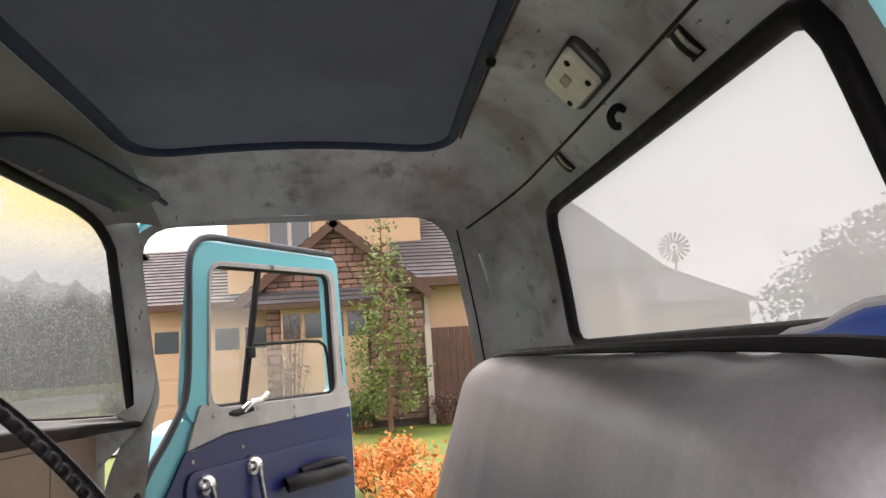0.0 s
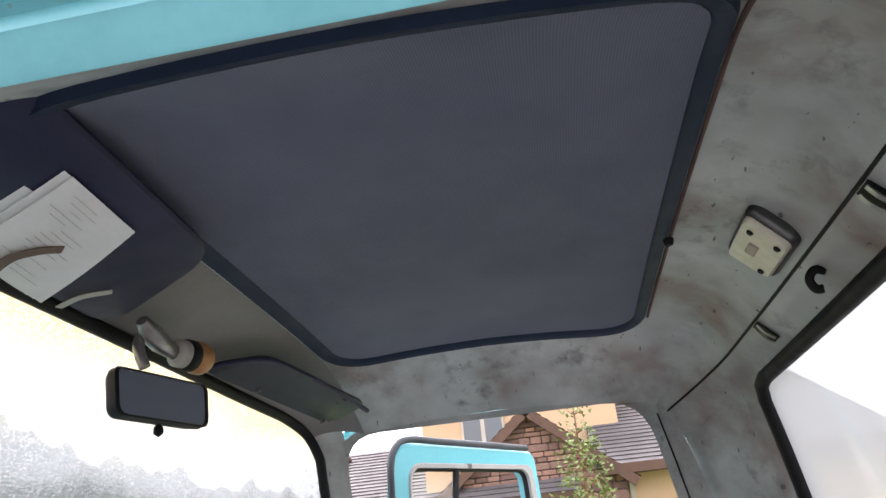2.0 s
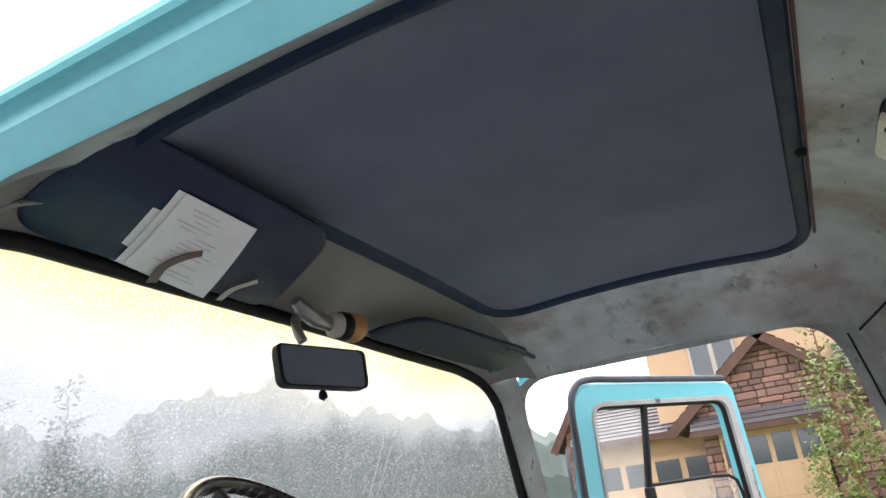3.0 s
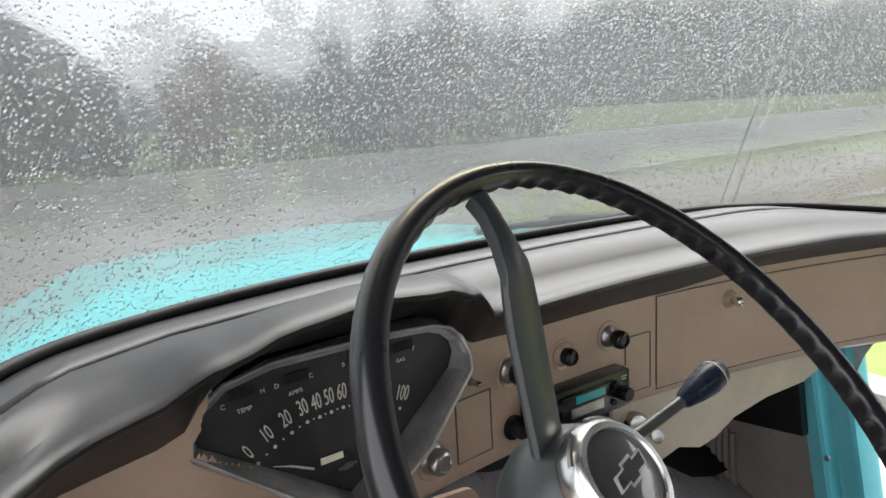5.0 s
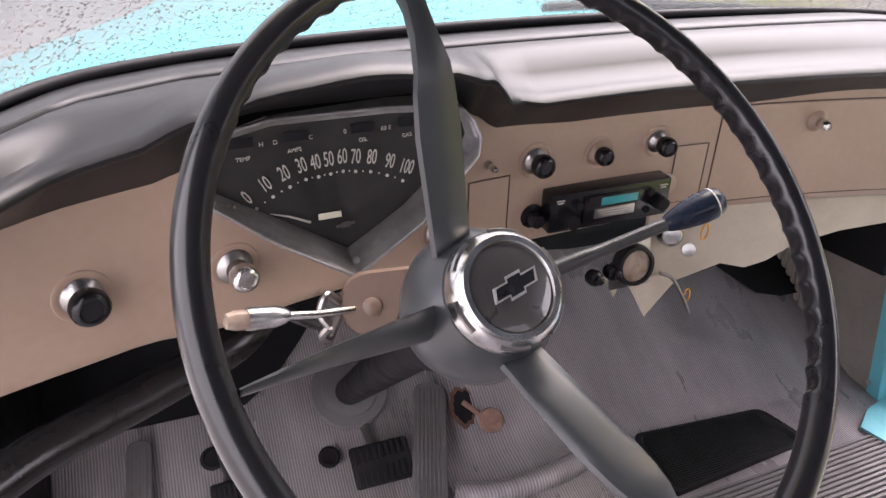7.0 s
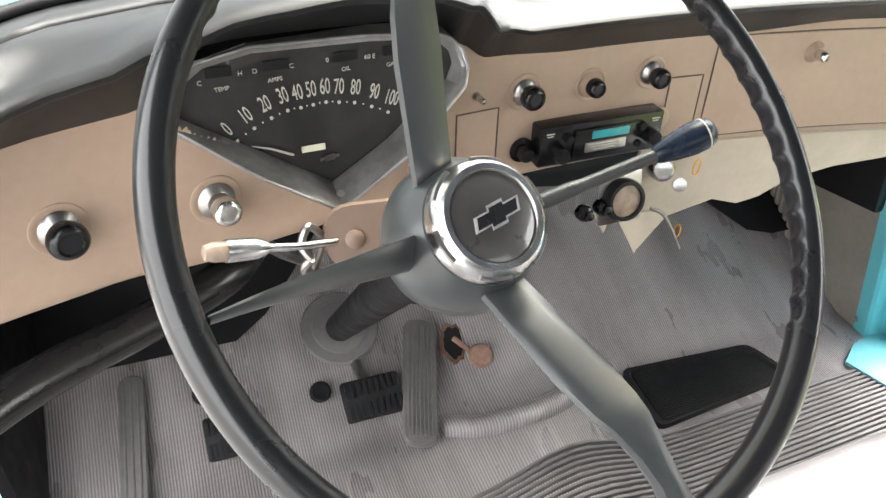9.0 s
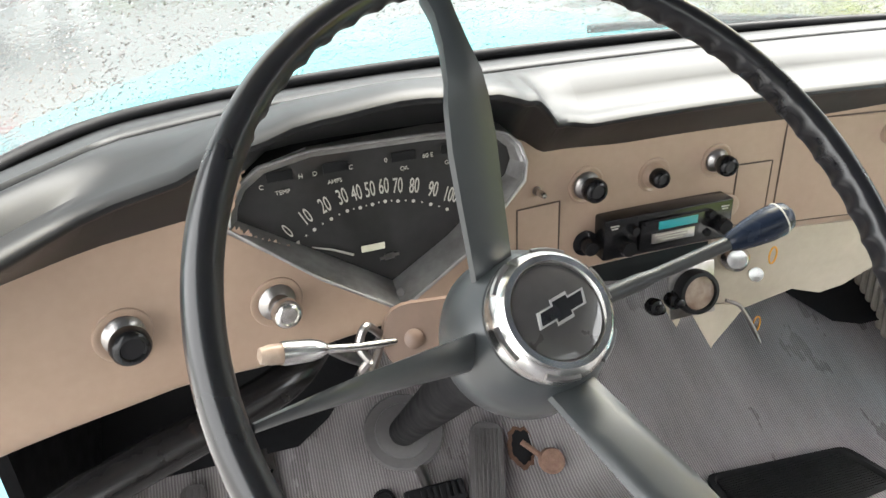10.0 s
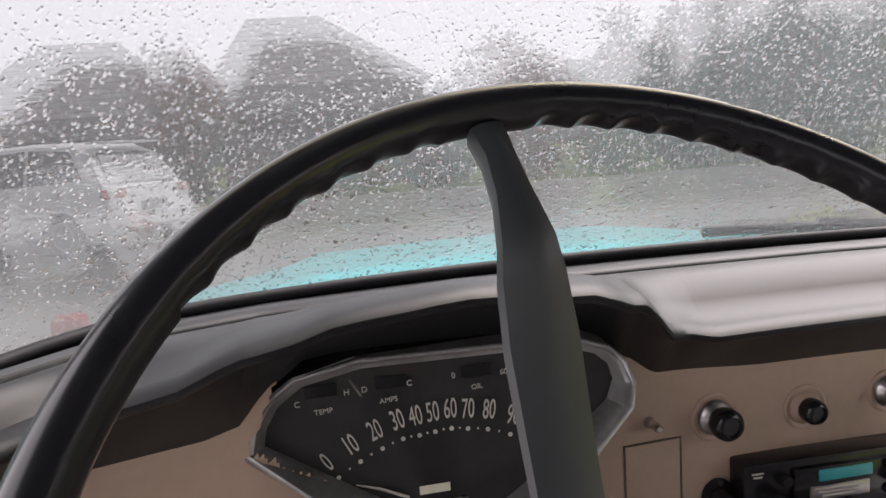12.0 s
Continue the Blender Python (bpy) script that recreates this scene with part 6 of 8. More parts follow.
for k in range(20):
    y = 0.238 - 0.0098 * k
    bm = bmesh.new()
    rows = []
    for j in range(31):
        x = -0.46 + 1.09 * j / 30
        yy = y + 0.035 * (x - 0.27)
        z = floor_z(x, yy)
        rows.append([(x, yy + dy, z + dz) for dy, dz in ((0.0031, -0.002), (0.0026, 0.005), (0.0015, 0.0062), (-0.0015, 0.0062), (-0.0026, 0.005), (-0.0031, -0.002))])
    grid(bm, rows)
    under(part("rib", bm, TREAD, None, smooth=30), step)

# kick panels with louvres
for sgn in (1, -1):
    kp = thing("wall_kick_right" if sgn > 0 else "wall_kick_left", "grey painted cab kick panel with a louvred vent" if sgn > 0 else "cab kick panel under the dash, its shade painted black", "panel", kind="structure", at=(sgn * 0.72, 0.55, 0.5))
    bm = bmesh.new()
    rows = []
    for y, dx in ((0.335, 0.0), (0.345, -0.012), (0.40, -0.014), (0.60, -0.015), (0.79, -0.02)):
        rows.append([((0.722 if sgn > 0 else -0.88) + sgn * dx, max(y, 0.326 + 0.18 * (z - 0.49)) if sgn > 0 and y < 0.42 else y, z) for z in (0.47, 0.6, 0.75, 0.9, 1.06)])
    grid(bm, rows)
    # driver's sheet is black: the dark under the dash put into colour
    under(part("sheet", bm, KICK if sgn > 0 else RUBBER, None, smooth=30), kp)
    if sgn > 0:
        for k in range(9):
            bm = bmesh.new()
            y = 0.56 + 0.018 * k
            tube(bm, smoothline([(0.700, y, 0.555 + 0.012 * k), (0.693, y + 0.004, 0.625 + 0.010 * k), (0.700, y + 0.012, 0.700 + 0.008 * k)], 4), 0.0072, 8)
            under(part("louvre", bm, KICK), kp)
        for y, z in ((0.355, 0.515), (0.355, 0.72), (0.36, 0.9)):
            bm = bmesh.new()
            lathe(bm, [(0.007, 0), (0.006, 0.004), (0, 0.005)], Matrix.Translation((0.709, y, z)) @ pose(0, 0, 0, 0, -90, 0), 12)
            under(part("screw", bm, STEEL), kp)
bm = bmesh.new()
box(bm, 0.692, 0.487, 0.822, 0.022, 0.172, 0.142, 0.004, Matrix.Rotation(radians(-7), 4, 'X'))
tagged(part("kick_speaker", bm, RUBBER), "flat black speaker cover on the kick panel", "speaker")
TUBE = [(-0.885, 0.13, 0.90), (-0.845, 0.19, 0.90), (-0.797, 0.24, 0.90), (-0.744, 0.28, 0.898), (-0.647, 0.33, 0.900), (-0.547, 0.38, 0.910), (-0.50, 0.44, 0.915)]
bm = bmesh.new()
tube(bm, smoothline(TUBE, 6), 0.026, 16)
tagged(part("brake_pipe_cover", bm, PIPE, smooth=60), "glossy black curved tube with rusty patches under the dash", "tube")
bm = bmesh.new()
tube(bm, smoothline([(-0.53, 0.33, 1.03), (-0.47, 0.36, 0.95), (-0.42, 0.42, 0.88)], 6), 0.008, 10)
tagged(part("brace_rod", bm, STEEL), "grey brace rod under the dash", "rod")

# aqua foot of the passenger door jamb, with the check strap and sill
foot = thing("trim_jamb_foot", "chipped aqua painted foot of the passenger door jamb", "door jamb", kind="structure", at=(0.74, 0.34, 0.5))
bm = bmesh.new()
rows = []
for z in (0.487, 0.6, 0.75, 0.9, 1.05):
    yk = 0.322 + 0.18 * (z - 0.49)
    rows.append([(x, yk + dy, z) for x, dy in ((0.706, 0.03), (0.706, 0.002), (0.712, -0.004), (0.742, -0.010), (0.746, -0.016), (0.746, -0.045), (0.752, -0.052), (0.80, -0.06), (0.83, -0.05))])
grid(bm, rows)
under(part("post", bm, AQUA, smooth=30), foot)
bm = bmesh.new()
tube(bm, [(0.742, 0.300, 0.565), (0.77, 0.26, 0.568), (0.83, 0.19, 0.57)], 0.014, 8, flat=0.4)
under(part("check_strap", bm, AQUA), foot)
bm = bmesh.new()
s0 = [(0.60, 0.270, 0.494), (0.655, 0.305, 0.494), (0.71, 0.318, 0.494), (0.80, 0.29, 0.494), (0.82, 0.10, 0.494), (0.66, 0.15, 0.494), (0.625, 0.19, 0.494)]
s1 = [Vector(p) + Vector((0, 0, 0.006)) for p in s0]
strip(bm, [Vector(p) for p in s0], s1)
bm.faces.new([bm.verts.new(p) for p in s1])
bmesh.ops.remove_doubles(bm, verts=bm.verts, dist=1e-5)
under(part("sill_plate", bm, JAMB, None, "chipped aqua sill plate", smooth=0), foot)

# ---- header: visors, mirror, papers ----


def visor(name, label, corners, thick, radius, material):
    """A padded board with rounded corners, hanging under the header."""
    v = thing(name, label, "sun visor", at=corners[0])
    out = roundloop([(p, radius) for p in corners], 7)
    c = sum(out, Vector()) / len(out)
    nn = (Vector(corners[1]) - Vector(corners[0])).cross(Vector(corners[2]) - Vector(corners[1])).normalized()
    if nn.z > 0:
        nn = -nn
    bm = bmesh.new()
    l = [[c + (p - c) * s + nn * h for p in out] for s, h in ((0.97, 0.0), (1.0, thick * 0.3), (1.0, thick * 0.7), (0.965, thick))]
    for a, b in zip(l, l[1:]):
        strip(bm, a, b)
    bm.faces.new([bm.verts.new(p) for p in l[0]])
    bm.faces.new([bm.verts.new(p) for p in l[-1]])
    bmesh.ops.remove_doubles(bm, verts=bm.verts, dist=1e-5)
    under(part("board", bm, material, None, smooth=40), v)
    return v, nn


def band(bm, pts, half, up):
    """A flat strap along a bent line."""
    line = smoothline(pts, 5)
    rows = []
    for i, p in enumerate(line):
        d = line[min(i + 1, len(line) - 1)] - line[max(i - 1, 0)]
        w = d.cross(up).normalized() * half
        rows.append([p - w, p, p + w])
    grid(bm, rows)
    solid(bm, 0.0015)


V1 = [(-0.635, 0.148, 1.758), (-0.645, -0.066, 1.808), (-0.228, -0.050, 1.809), (-0.140, 0.166, 1.758)]
dv, dn = visor("sun_visor", "dark navy sun visor folded up with papers tucked in", V1, 0.014, 0.065, NAVY)
bm = bmesh.new()
tube(bm, smoothline([(-0.66, 0.12, 1.742), (-0.64, 0.10, 1.755), (-0.60, 0.08, 1.766), (-0.56, 0.08, 1.768)], 5), 0.004, 8)
under(part("hinge_rod", bm, STEEL), dv)
bm = bmesh.new()
band(bm, [(-0.263, 0.160, 1.739), (-0.270, 0.122, 1.746), (-0.250, 0.090, 1.756)], 0.0055, dn)
under(part("strap_clip", bm, IVORY, None, "bent pale strap clip"), dv)
paper = thing("paper_stack", "white printed papers tucked under the sun visor strap", "papers", at=(-0.38, 0.08, 1.76))
PA, PB, PC, PD = Vector((-0.503, -0.020, 1.780)), Vector((-0.364, -0.010, 1.779)), Vector((-0.291, 0.166, 1.737)), Vector((-0.462, 0.142, 1.742))
for k in range(4):
    o = Vector((-0.010 * k, 0.003 * k, 0.0025 * k))
    bm = bmesh.new()
    rows = []
    for i in range(7):
        t = i / 6
        rows.append([(PA.lerp(PD, t)).lerp(PB.lerp(PC, t), s) + o + dn * (0.004 * math.sin(t * 3.1) * (1 - k / 4)) for s in (0, 0.25, 0.5, 0.75, 1)])
    grid(bm, rows)
    solid(bm, 0.0006)
    under(part("sheet", bm, PAPER, None, smooth=60), paper)
bm = bmesh.new()
rnd = random.Random(3)
for k in range(15):
    t = 0.08 + 0.84 * k / 15
    s0 = rnd.uniform(0.08, 0.4)
    s1 = s0 + rnd.uniform(0.12, 0.5)
    a = PA.lerp(PD, t).lerp(PB.lerp(PC, t), s0) + dn * 0.0062
    b = PA.lerp(PD, t).lerp(PB.lerp(PC, t), min(0.94, s1)) + dn * 0.0062
    tube(bm, [a, b], 0.0010, 4, flat=0.3)
under(part("print_bars", bm, INK, None, "faded grey print lines"), paper)
bm = bmesh.new()
band(bm, [(-0.404, 0.152, 1.732), (-0.420, 0.112, 1.740), (-0.410, 0.082, 1.749), (-0.392, 0.066, 1.756)], 0.0075, dn)
under(part("strap", bm, BROWN, None, "brown retaining strap"), paper)
V2 = [(0.145, 0.160, 1.756), (0.235, 0.064, 1.796), (0.605, -0.046, 1.754), (0.600, 0.052, 1.716)]
pv, pn = visor("sun_visor", "dark vinyl sun visor sagging on the passenger side", V2, 0.014, 0.04, TEALVINYL)
bm = bmesh.new()
tube(bm, smoothline([(0.150, 0.142, 1.752), (0.180, 0.108, 1.766), (0.245, 0.062, 1.781), (0.330, 0.034, 1.777), (0.480, -0.010, 1.757), (0.628, -0.042, 1.736)], 6), 0.006, 8)
under(part("piping", bm, NAVY), pv)
for k in range(4):
    # sagging folds of the cover
    bm = bmesh.new()
    tube(bm, smoothline([(0.24 + 0.05 * k, 0.095 - 0.006 * k, 1.769), (0.36 + 0.04 * k, 0.066 - 0.016 * k, 1.755 + 0.002 * k), (0.52, 0.040 - 0.020 * k, 1.727 + 0.005 * k)], 6), [0.002, 0.0025, 0.003, 0.0035, 0.004, 0.0045, 0.0045, 0.0045, 0.004, 0.0035, 0.003, 0.0025, 0.002], 8)
    under(part("fold", bm, TEALVINYL, None, smooth=60), pv)
for x, y, z in ((0.300, 0.106, 1.738), (0.540, 0.044, 1.706)):
    bm = bmesh.new()
    lathe(bm, [(0.008, 0), (0.008, 0.003), (0.004, 0.006), (0, 0.007)], Matrix.Translation((x, y, z)) @ Vector((0.05, -0.4, -0.9)).to_track_quat("Z", "Y").to_matrix().to_4x4(), 14)
    under(part("stud", bm, ROD), pv)

mirror = thing("rear_view_mirror", "dark rear view mirror on a bent arm below the header", "mirror", at=(-0.05, 0.11, 1.65))
MM = Matrix.Translation((-0.044, 0.120, 1.650)) @ Matrix.Rotation(radians(-16), 4, "Z") @ Matrix.Rotation(radians(-1), 4, "Y") @ Matrix.Rotation(radians(84), 4, "X")
out = roundloop([((-0.100, 0.038, 0), 0.014), ((0.100, 0.038, 0), 0.014), ((0.097, -0.038, 0), 0.018), ((-0.097, -0.038, 0), 0.018)], 6)
bm = bmesh.new()
l = [[MM @ (p * s + Vector((0, 0, h))) for p in out] for s, h in ((0.7, -0.030), (0.92, -0.024), (1.0, -0.010), (1.0, 0.004), (0.94, 0.006), (0.93, 0.003))]
for a, b in zip(l, l[1:]):
    strip(bm, a, b)
bm.faces.new([bm.verts.new(p) for p in l[0]])
bmesh.ops.remove_doubles(bm, verts=bm.verts, dist=1e-5)
under(part("housing", bm, RUBBER), mirror)
bm = bmesh.new()
bm.faces.new([bm.verts.new(MM @ (p * 0.94 + Vector((0, 0, 0.0035)))) for p in out])
under(part("glass", bm, MIRROR, None, "dim mirror glass", smooth=0), mirror)
bm = bmesh.new()
tube(bm, smoothline([(-0.095, 0.125, 1.690), (-0.098, 0.135, 1.715), (-0.085, 0.145, 1.740), (-0.06, 0.15, 1.755)], 6), 0.009, 10)
under(part("arm", bm, BEZEL, None, "worn grey metal arm"), mirror)
bm = bmesh.new()
tube(bm, [(-0.105, 0.13, 1.765), (-0.08, 0.13, 1.752), (-0.05, 0.128, 1.742), (-0.01, 0.122, 1.735)], [0.010, 0.018, 0.017, 0.013], 12)
under(part("clamp", bm, BEZEL, None, "worn grey metal clamp"), mirror)
bm = bmesh.new()
lathe(bm, [(0.004, 0), (0.008, 0.006), (0.008, 0.014), (0, 0.02)], MM @ Matrix.Translation((-0.004, -0.040, -0.008)) @ pose(0, 0, 0, 90), 12)
under(part("tab", bm, RUBBER), mirror)
lampm = Matrix.Translation((-0.018, 0.118, 1.734)) @ Vector((0.95, -0.28, 0.02)).to_track_quat("Z", "Y").to_matrix().to_4x4()
wk = thing("wooden_knob", "turned wooden knob with a black ring on the header", "knob", at=(0.02, 0.11, 1.735))
bm = bmesh.new()
lathe(bm, [(0.018, 0.0), (0.024, 0.004), (0.024, 0.020)], lampm, 24)
under(part("collar", bm, IVORY, None, "pale collar"), wk)
bm = bmesh.new()
lathe(bm, [(0.026, 0.018), (0.0275, 0.022), (0.0275, 0.036), (0.025, 0.040)], lampm, 24)
under(part("ring", bm, RUBBER), wk)
bm = bmesh.new()
lathe(bm, [(0.026, 0.038), (0.0290, 0.046), (0.0285, 0.060), (0.024, 0.069), (0.012, 0.074), (0, 0.075)], lampm, 24)
under(part("ball", bm, WOOD, None, "turned wooden ball end"), wk)

# ---- dome lamp, clips and hook on the back wall ----
dome = thing("dome_lamp", "yellowed dome lamp lens with rusty frame above the rear window", "lamp", at=(0, -0.865, 1.785))
pa, pb, pc = shell_point(y_index(-0.83), 0), shell_point(z_index(1.752), 0), Vector((1, 0, 0))
mid = (pa + pb) / 2
upv = (pa - pb).normalized()
nrm = pc.cross(upv).normalized()
if nrm.y < 0:
    nrm = -nrm
DL = Matrix((pc, upv, nrm)).transposed().to_4x4()
DL.translation = mid + Vector((-0.036, 0, -0.004))
out = roundloop([((-0.070, 0.040, 0), 0.014), ((0.070, 0.040, 0), 0.014), ((0.066, -0.040, 0), 0.014), ((-0.066, -0.040, 0), 0.014)], 5)
bm = bmesh.new()
l = [[DL @ Vector((p.x * s, p.y * s, h)) for p in out] for s, h in ((1.10, -0.004), (1.09, 0.006), (1.04, 0.012), (0.98, 0.015), (0.95, 0.012))]
for a, b in zip(l, l[1:]):
    strip(bm, a, b)
bmesh.ops.remove_doubles(bm, verts=bm.verts, dist=1e-5)
under(part("frame", bm, ROD, None, "dark worn steel frame"), dome)
bm = bmesh.new()
l = [[DL @ Vector((p.x * s, p.y * s, h)) for p in out] for s, h in ((0.955, 0.006), (0.95, 0.016), (0.88, 0.0235))]
for a, b in zip(l, l[1:]):
    strip(bm, a, b)
bm.faces.new([bm.verts.new(p) for p in l[-1]])
bmesh.ops.remove_doubles(bm, verts=bm.verts, dist=1e-5)
lens = under(part("lens", bm, LENS, None, "yellowed plastic lens"), dome)
bm = bmesh.new()
box(bm, 0, 0, 0, 0.030, 0.016, 0.006, 0.002, DL @ Matrix.Translation((0.0, 0.006, 0.025)))
child("switch_slot", bm, CREAM, lens)
for x, y in ((-0.046, -0.024), (0.046, -0.022), (-0.044, 0.020)):
    bm = bmesh.new()
    lathe(bm, [(0.0055, 0), (0.0045, 0.003), (0, 0.0035)], DL @ Matrix.Translation((x, y, 0.0245)), 12)
    under(part("screw", bm, RUBBER), dome)
for x in (-0.305, 0.236):
    pc = shell_point(z_index(1.700), x, 0.002)
    du = (shell_point(z_index(1.712), x) - shell_point(z_index(1.688), x)).normalized()
    nn = Vector((1, 0, 0)).cross(du).normalized()
    if nn.y < 0:
        nn = -nn
    cm = Matrix((Vector((1, 0, 0)), du, nn)).transposed().to_4x4()
    cm.translation = pc
    clip = thing("spring_clip", "bent steel spring clip screwed above the rear window", "clip", "clips above the window", at=pc)
    bm = bmesh.new()
    box(bm, 0, 0, 0, 0.034, 0.046, 0.002, 0.0006, cm)
    under(part("base_plate", bm, RUBBER), clip)
    for dx in (-0.011, 0.011):
        bm = bmesh.new()
        grid(bm, [[cm @ Vector((dx + w, -0.019 + 0.038 * k / 8, 0.003 + 0.003 * math.sin(math.pi * k / 8))) for w in (-0.0042, 0.0042)] for k in range(9)])
        solid(bm, 0.002)
        under(part("leaf", bm, STEEL, None, smooth=50), clip)
bm = bmesh.new()
hp = shell_point(z_index(1.695), -0.075, 0.0)
tube(bm, smoothline([hp, hp + Vector((0, 0.014, 0.003)), hp + Vector((0.006, 0.022, -0.008)), hp + Vector((0.010, 0.016, -0.022)), hp + Vector((0.008, 0.006, -0.024))], 5), 0.0065, 10)
tagged(part("coat_hook", bm, RUBBER), "black coat hook above the rear window", "hook")

# ---- maker's plate on the driver's pillar ----
pn_ = Vector((0.73, -0.68, -0.12)).normalized()
pv_ = Vector((-0.001, -0.0165, 0.0865))
pv_ = (pv_ - pn_ * pv_.dot(pn_)).normalized()
plateM = Matrix((pv_.cross(pn_), pv_, pn_)).transposed().to_4x4()
plateM.translation = Vector((-0.756, 0.073, 1.470)) + pn_ * 0.004
tag = thing("maker_plate", "riveted aluminium plate on the aqua door pillar", "plate", at=plateM.translation)
bm = bmesh.new()
box(bm, 0, 0, 0, 0.050, 0.100, 0.002, 0.0006, plateM)
under(part("sheet", bm, mottled("tarnished_aluminium", (0.50, 0.44, 0.44), (0.36, 0.31, 0.31), 0.45, metal=0.25, coarse=30), None, "dull pinkish aluminium sheet"), tag)
for sx in (-0.003, 0.004):
    bm = bmesh.new()
    box(bm, 0, 0, 0, 0.003, 0.056, 0.001, 0.0, plateM @ Matrix.Translation((sx, 0, 0.0014)))
    under(part("stamped_bar", bm, PLATE, None, "stamped dark bar"), tag)
for y in (-0.046, 0.046):
    bm = bmesh.new()
    lathe(bm, [(0.003, 0), (0.002, 0.002), (0, 0.0025)], plateM @ Matrix.Translation((0, y, 0.001)), 10)
    under(part("rivet", bm, STEEL), tag)

# ---- outside ----
ASPHALT = mottled("wet_asphalt", (0.255, 0.246, 0.236), (0.18, 0.174, 0.166), 0.32, coarse=0.6, fine=40, relief=0.3)
GRASS = mottled("lawn_grass", (0.15, 0.20, 0.03), (0.09, 0.13, 0.02), 0.9, coarse=0.8, fine=30, relief=0.8)
SIDING = mottled("tan_siding", (0.60, 0.405, 0.25), (0.52, 0.345, 0.21), 0.7, coarse=0.8, fine=20)
ROOFING = mottled("grey_shingle", (0.135, 0.12, 0.125), (0.085, 0.077, 0.08), 0.85, coarse=2, fine=12, relief=0.6)
STONE = mottled("ledge_stone", (0.30, 0.188, 0.160), (0.18, 0.110, 0.095), 0.85, coarse=3, fine=14, relief=0.9)
info = STONE.node_tree.nodes.new("ShaderNodeObjectInfo")
sb = STONE.node_tree.nodes["Principled BSDF"].inputs["Base Color"].links[0].from_socket
tone = ramp(STONE, info.outputs["Random"], [(0.0, (0.62, 0.58, 0.58)), (0.5, (1.0, 0.95, 0.92)), (1.0, (1.5, 1.3, 1.15))])
base(STONE, blend(STONE, 1.0, sb, tone, "MULTIPLY"))
MORTAR = mottled("dark_mortar", (0.10, 0.075, 0.065), (0.07, 0.05, 0.045), 0.9, coarse=5)
DARKWOOD = mottled("brown_timber", (0.115, 0.055, 0.036), (0.07, 0.035, 0.024), 0.7, coarse=3, fine=30)
TRIMWHITE = mottled("pale_trim", (0.50, 0.45, 0.38), (0.42, 0.38, 0.32), 0.6, coarse=4)
DARKGLASS = mat("house_glass", (0.06, 0.07, 0.08), 0.08, 0.0, 0.8)
LEAF = mottled("green_leaves", (0.085, 0.13, 0.025), (0.03, 0.055, 0.012), 0.7, coarse=5, fine=20)
YOUNGPINE = mottled("fresh_pine", (0.17, 0.23, 0.045), (0.07, 0.11, 0.02), 0.7, coarse=5, fine=20)
PINE = mottled("dark_conifer", (0.032, 0.047, 0.026), (0.016, 0.025, 0.014), 0.8, coarse=2, fine=12)
# lifted base colour carries the distance haze of woods and hills
HAZEWOOD = mottled("hazed_far_woods", (0.080, 0.106, 0.096), (0.050, 0.070, 0.062), 0.95, coarse=0.12, fine=0.9)
REDTWIG = mottled("bare_red_twigs", (0.15, 0.085, 0.065), (0.09, 0.055, 0.045), 0.85, coarse=3, fine=20)
KERB = mottled("wet_concrete", (0.27, 0.255, 0.235), (0.20, 0.19, 0.175), 0.5, coarse=1.5, fine=30, relief=0.3)
# paler copy of the red twigs, with haze put into the colour
PALETWIG = mottled("pale_bare_twigs", (0.30, 0.235, 0.225), (0.20, 0.155, 0.15), 0.85, coarse=3, fine=20)
YELLOWLEAF = mottled("yellow_green_leaves", (0.42, 0.45, 0.04), (0.26, 0.31, 0.03), 0.7, coarse=5, fine=20)
MULCH = mottled("brown_mulch", (0.17, 0.125, 0.085), (0.10, 0.075, 0.055), 0.9, coarse=1.5, fine=25, relief=0.6)
ORANGELEAF = mottled("orange_leaves", (0.62, 0.125, 0.02), (0.50, 0.22, 0.03), 0.6, coarse=7, fine=30)
BARK = mottled("bark", (0.24, 0.11, 0.07), (0.14, 0.07, 0.045), 0.85, coarse=12)

bm = bmesh.new()
grid(bm, [[(-900 + 1800 * i / 40, -900 + 1800 * j / 40, -0.03) for i in range(41)] for j in range(41)])
tagged(part("ground", bm, GRASS), "wet green lawn and verge", "ground", kind="structure")
bm = bmesh.new()
rd = [(-60, -60), (2.6, -60), (2.6, 5.0), (3.2, 7.0), (6.0, 9.0), (60, 12.0), (60, 24.0), (-60, 21.0)]
bm.faces.new([bm.verts.new((x, y, 0.0)) for x, y in rd])
tagged(part("road", bm, ASPHALT, smooth=0), "wet grey asphalt street", "road", kind="structure")
bm = bmesh.new()
kl = smoothline([(2.7, -40, 0), (2.7, -10, 0), (2.7, 5.0, 0), (3.3, 6.9, 0), (6.1, 8.9, 0), (30, 10.4, 0)], 6)
prof = [(-0.08, -0.02), (-0.07, 0.10), (0.0, 0.12), (0.10, 0.12), (0.11, -0.02)]
rows = []
for i, p in enumerate(kl):
    dd = (kl[min(i + 1, len(kl) - 1)] - kl[max(i - 1, 0)]).normalized()
    nn = Vector((dd.y, -dd.x, 0))
    rows.append([p + nn * o + Vector((0, 0, h)) for o, h in prof])
grid(bm, rows)
tagged(part("trim_kerb", bm, KERB, smooth=30), "wet grey concrete kerb along the street", "kerb", kind="structure")
bm = bmesh.new()
bm.faces.new([bm.verts.new(p) for p in ((2.7, 6.0, 0.012), (17.0, 2.6, 0.012), (17.0, 6.5, 0.012), (4.5, 8.0, 0.012))])
tagged(part("pavement_drive", bm, ASPHALT, smooth=0), "pale wet driveway up to the garage", "driveway", kind="structure")


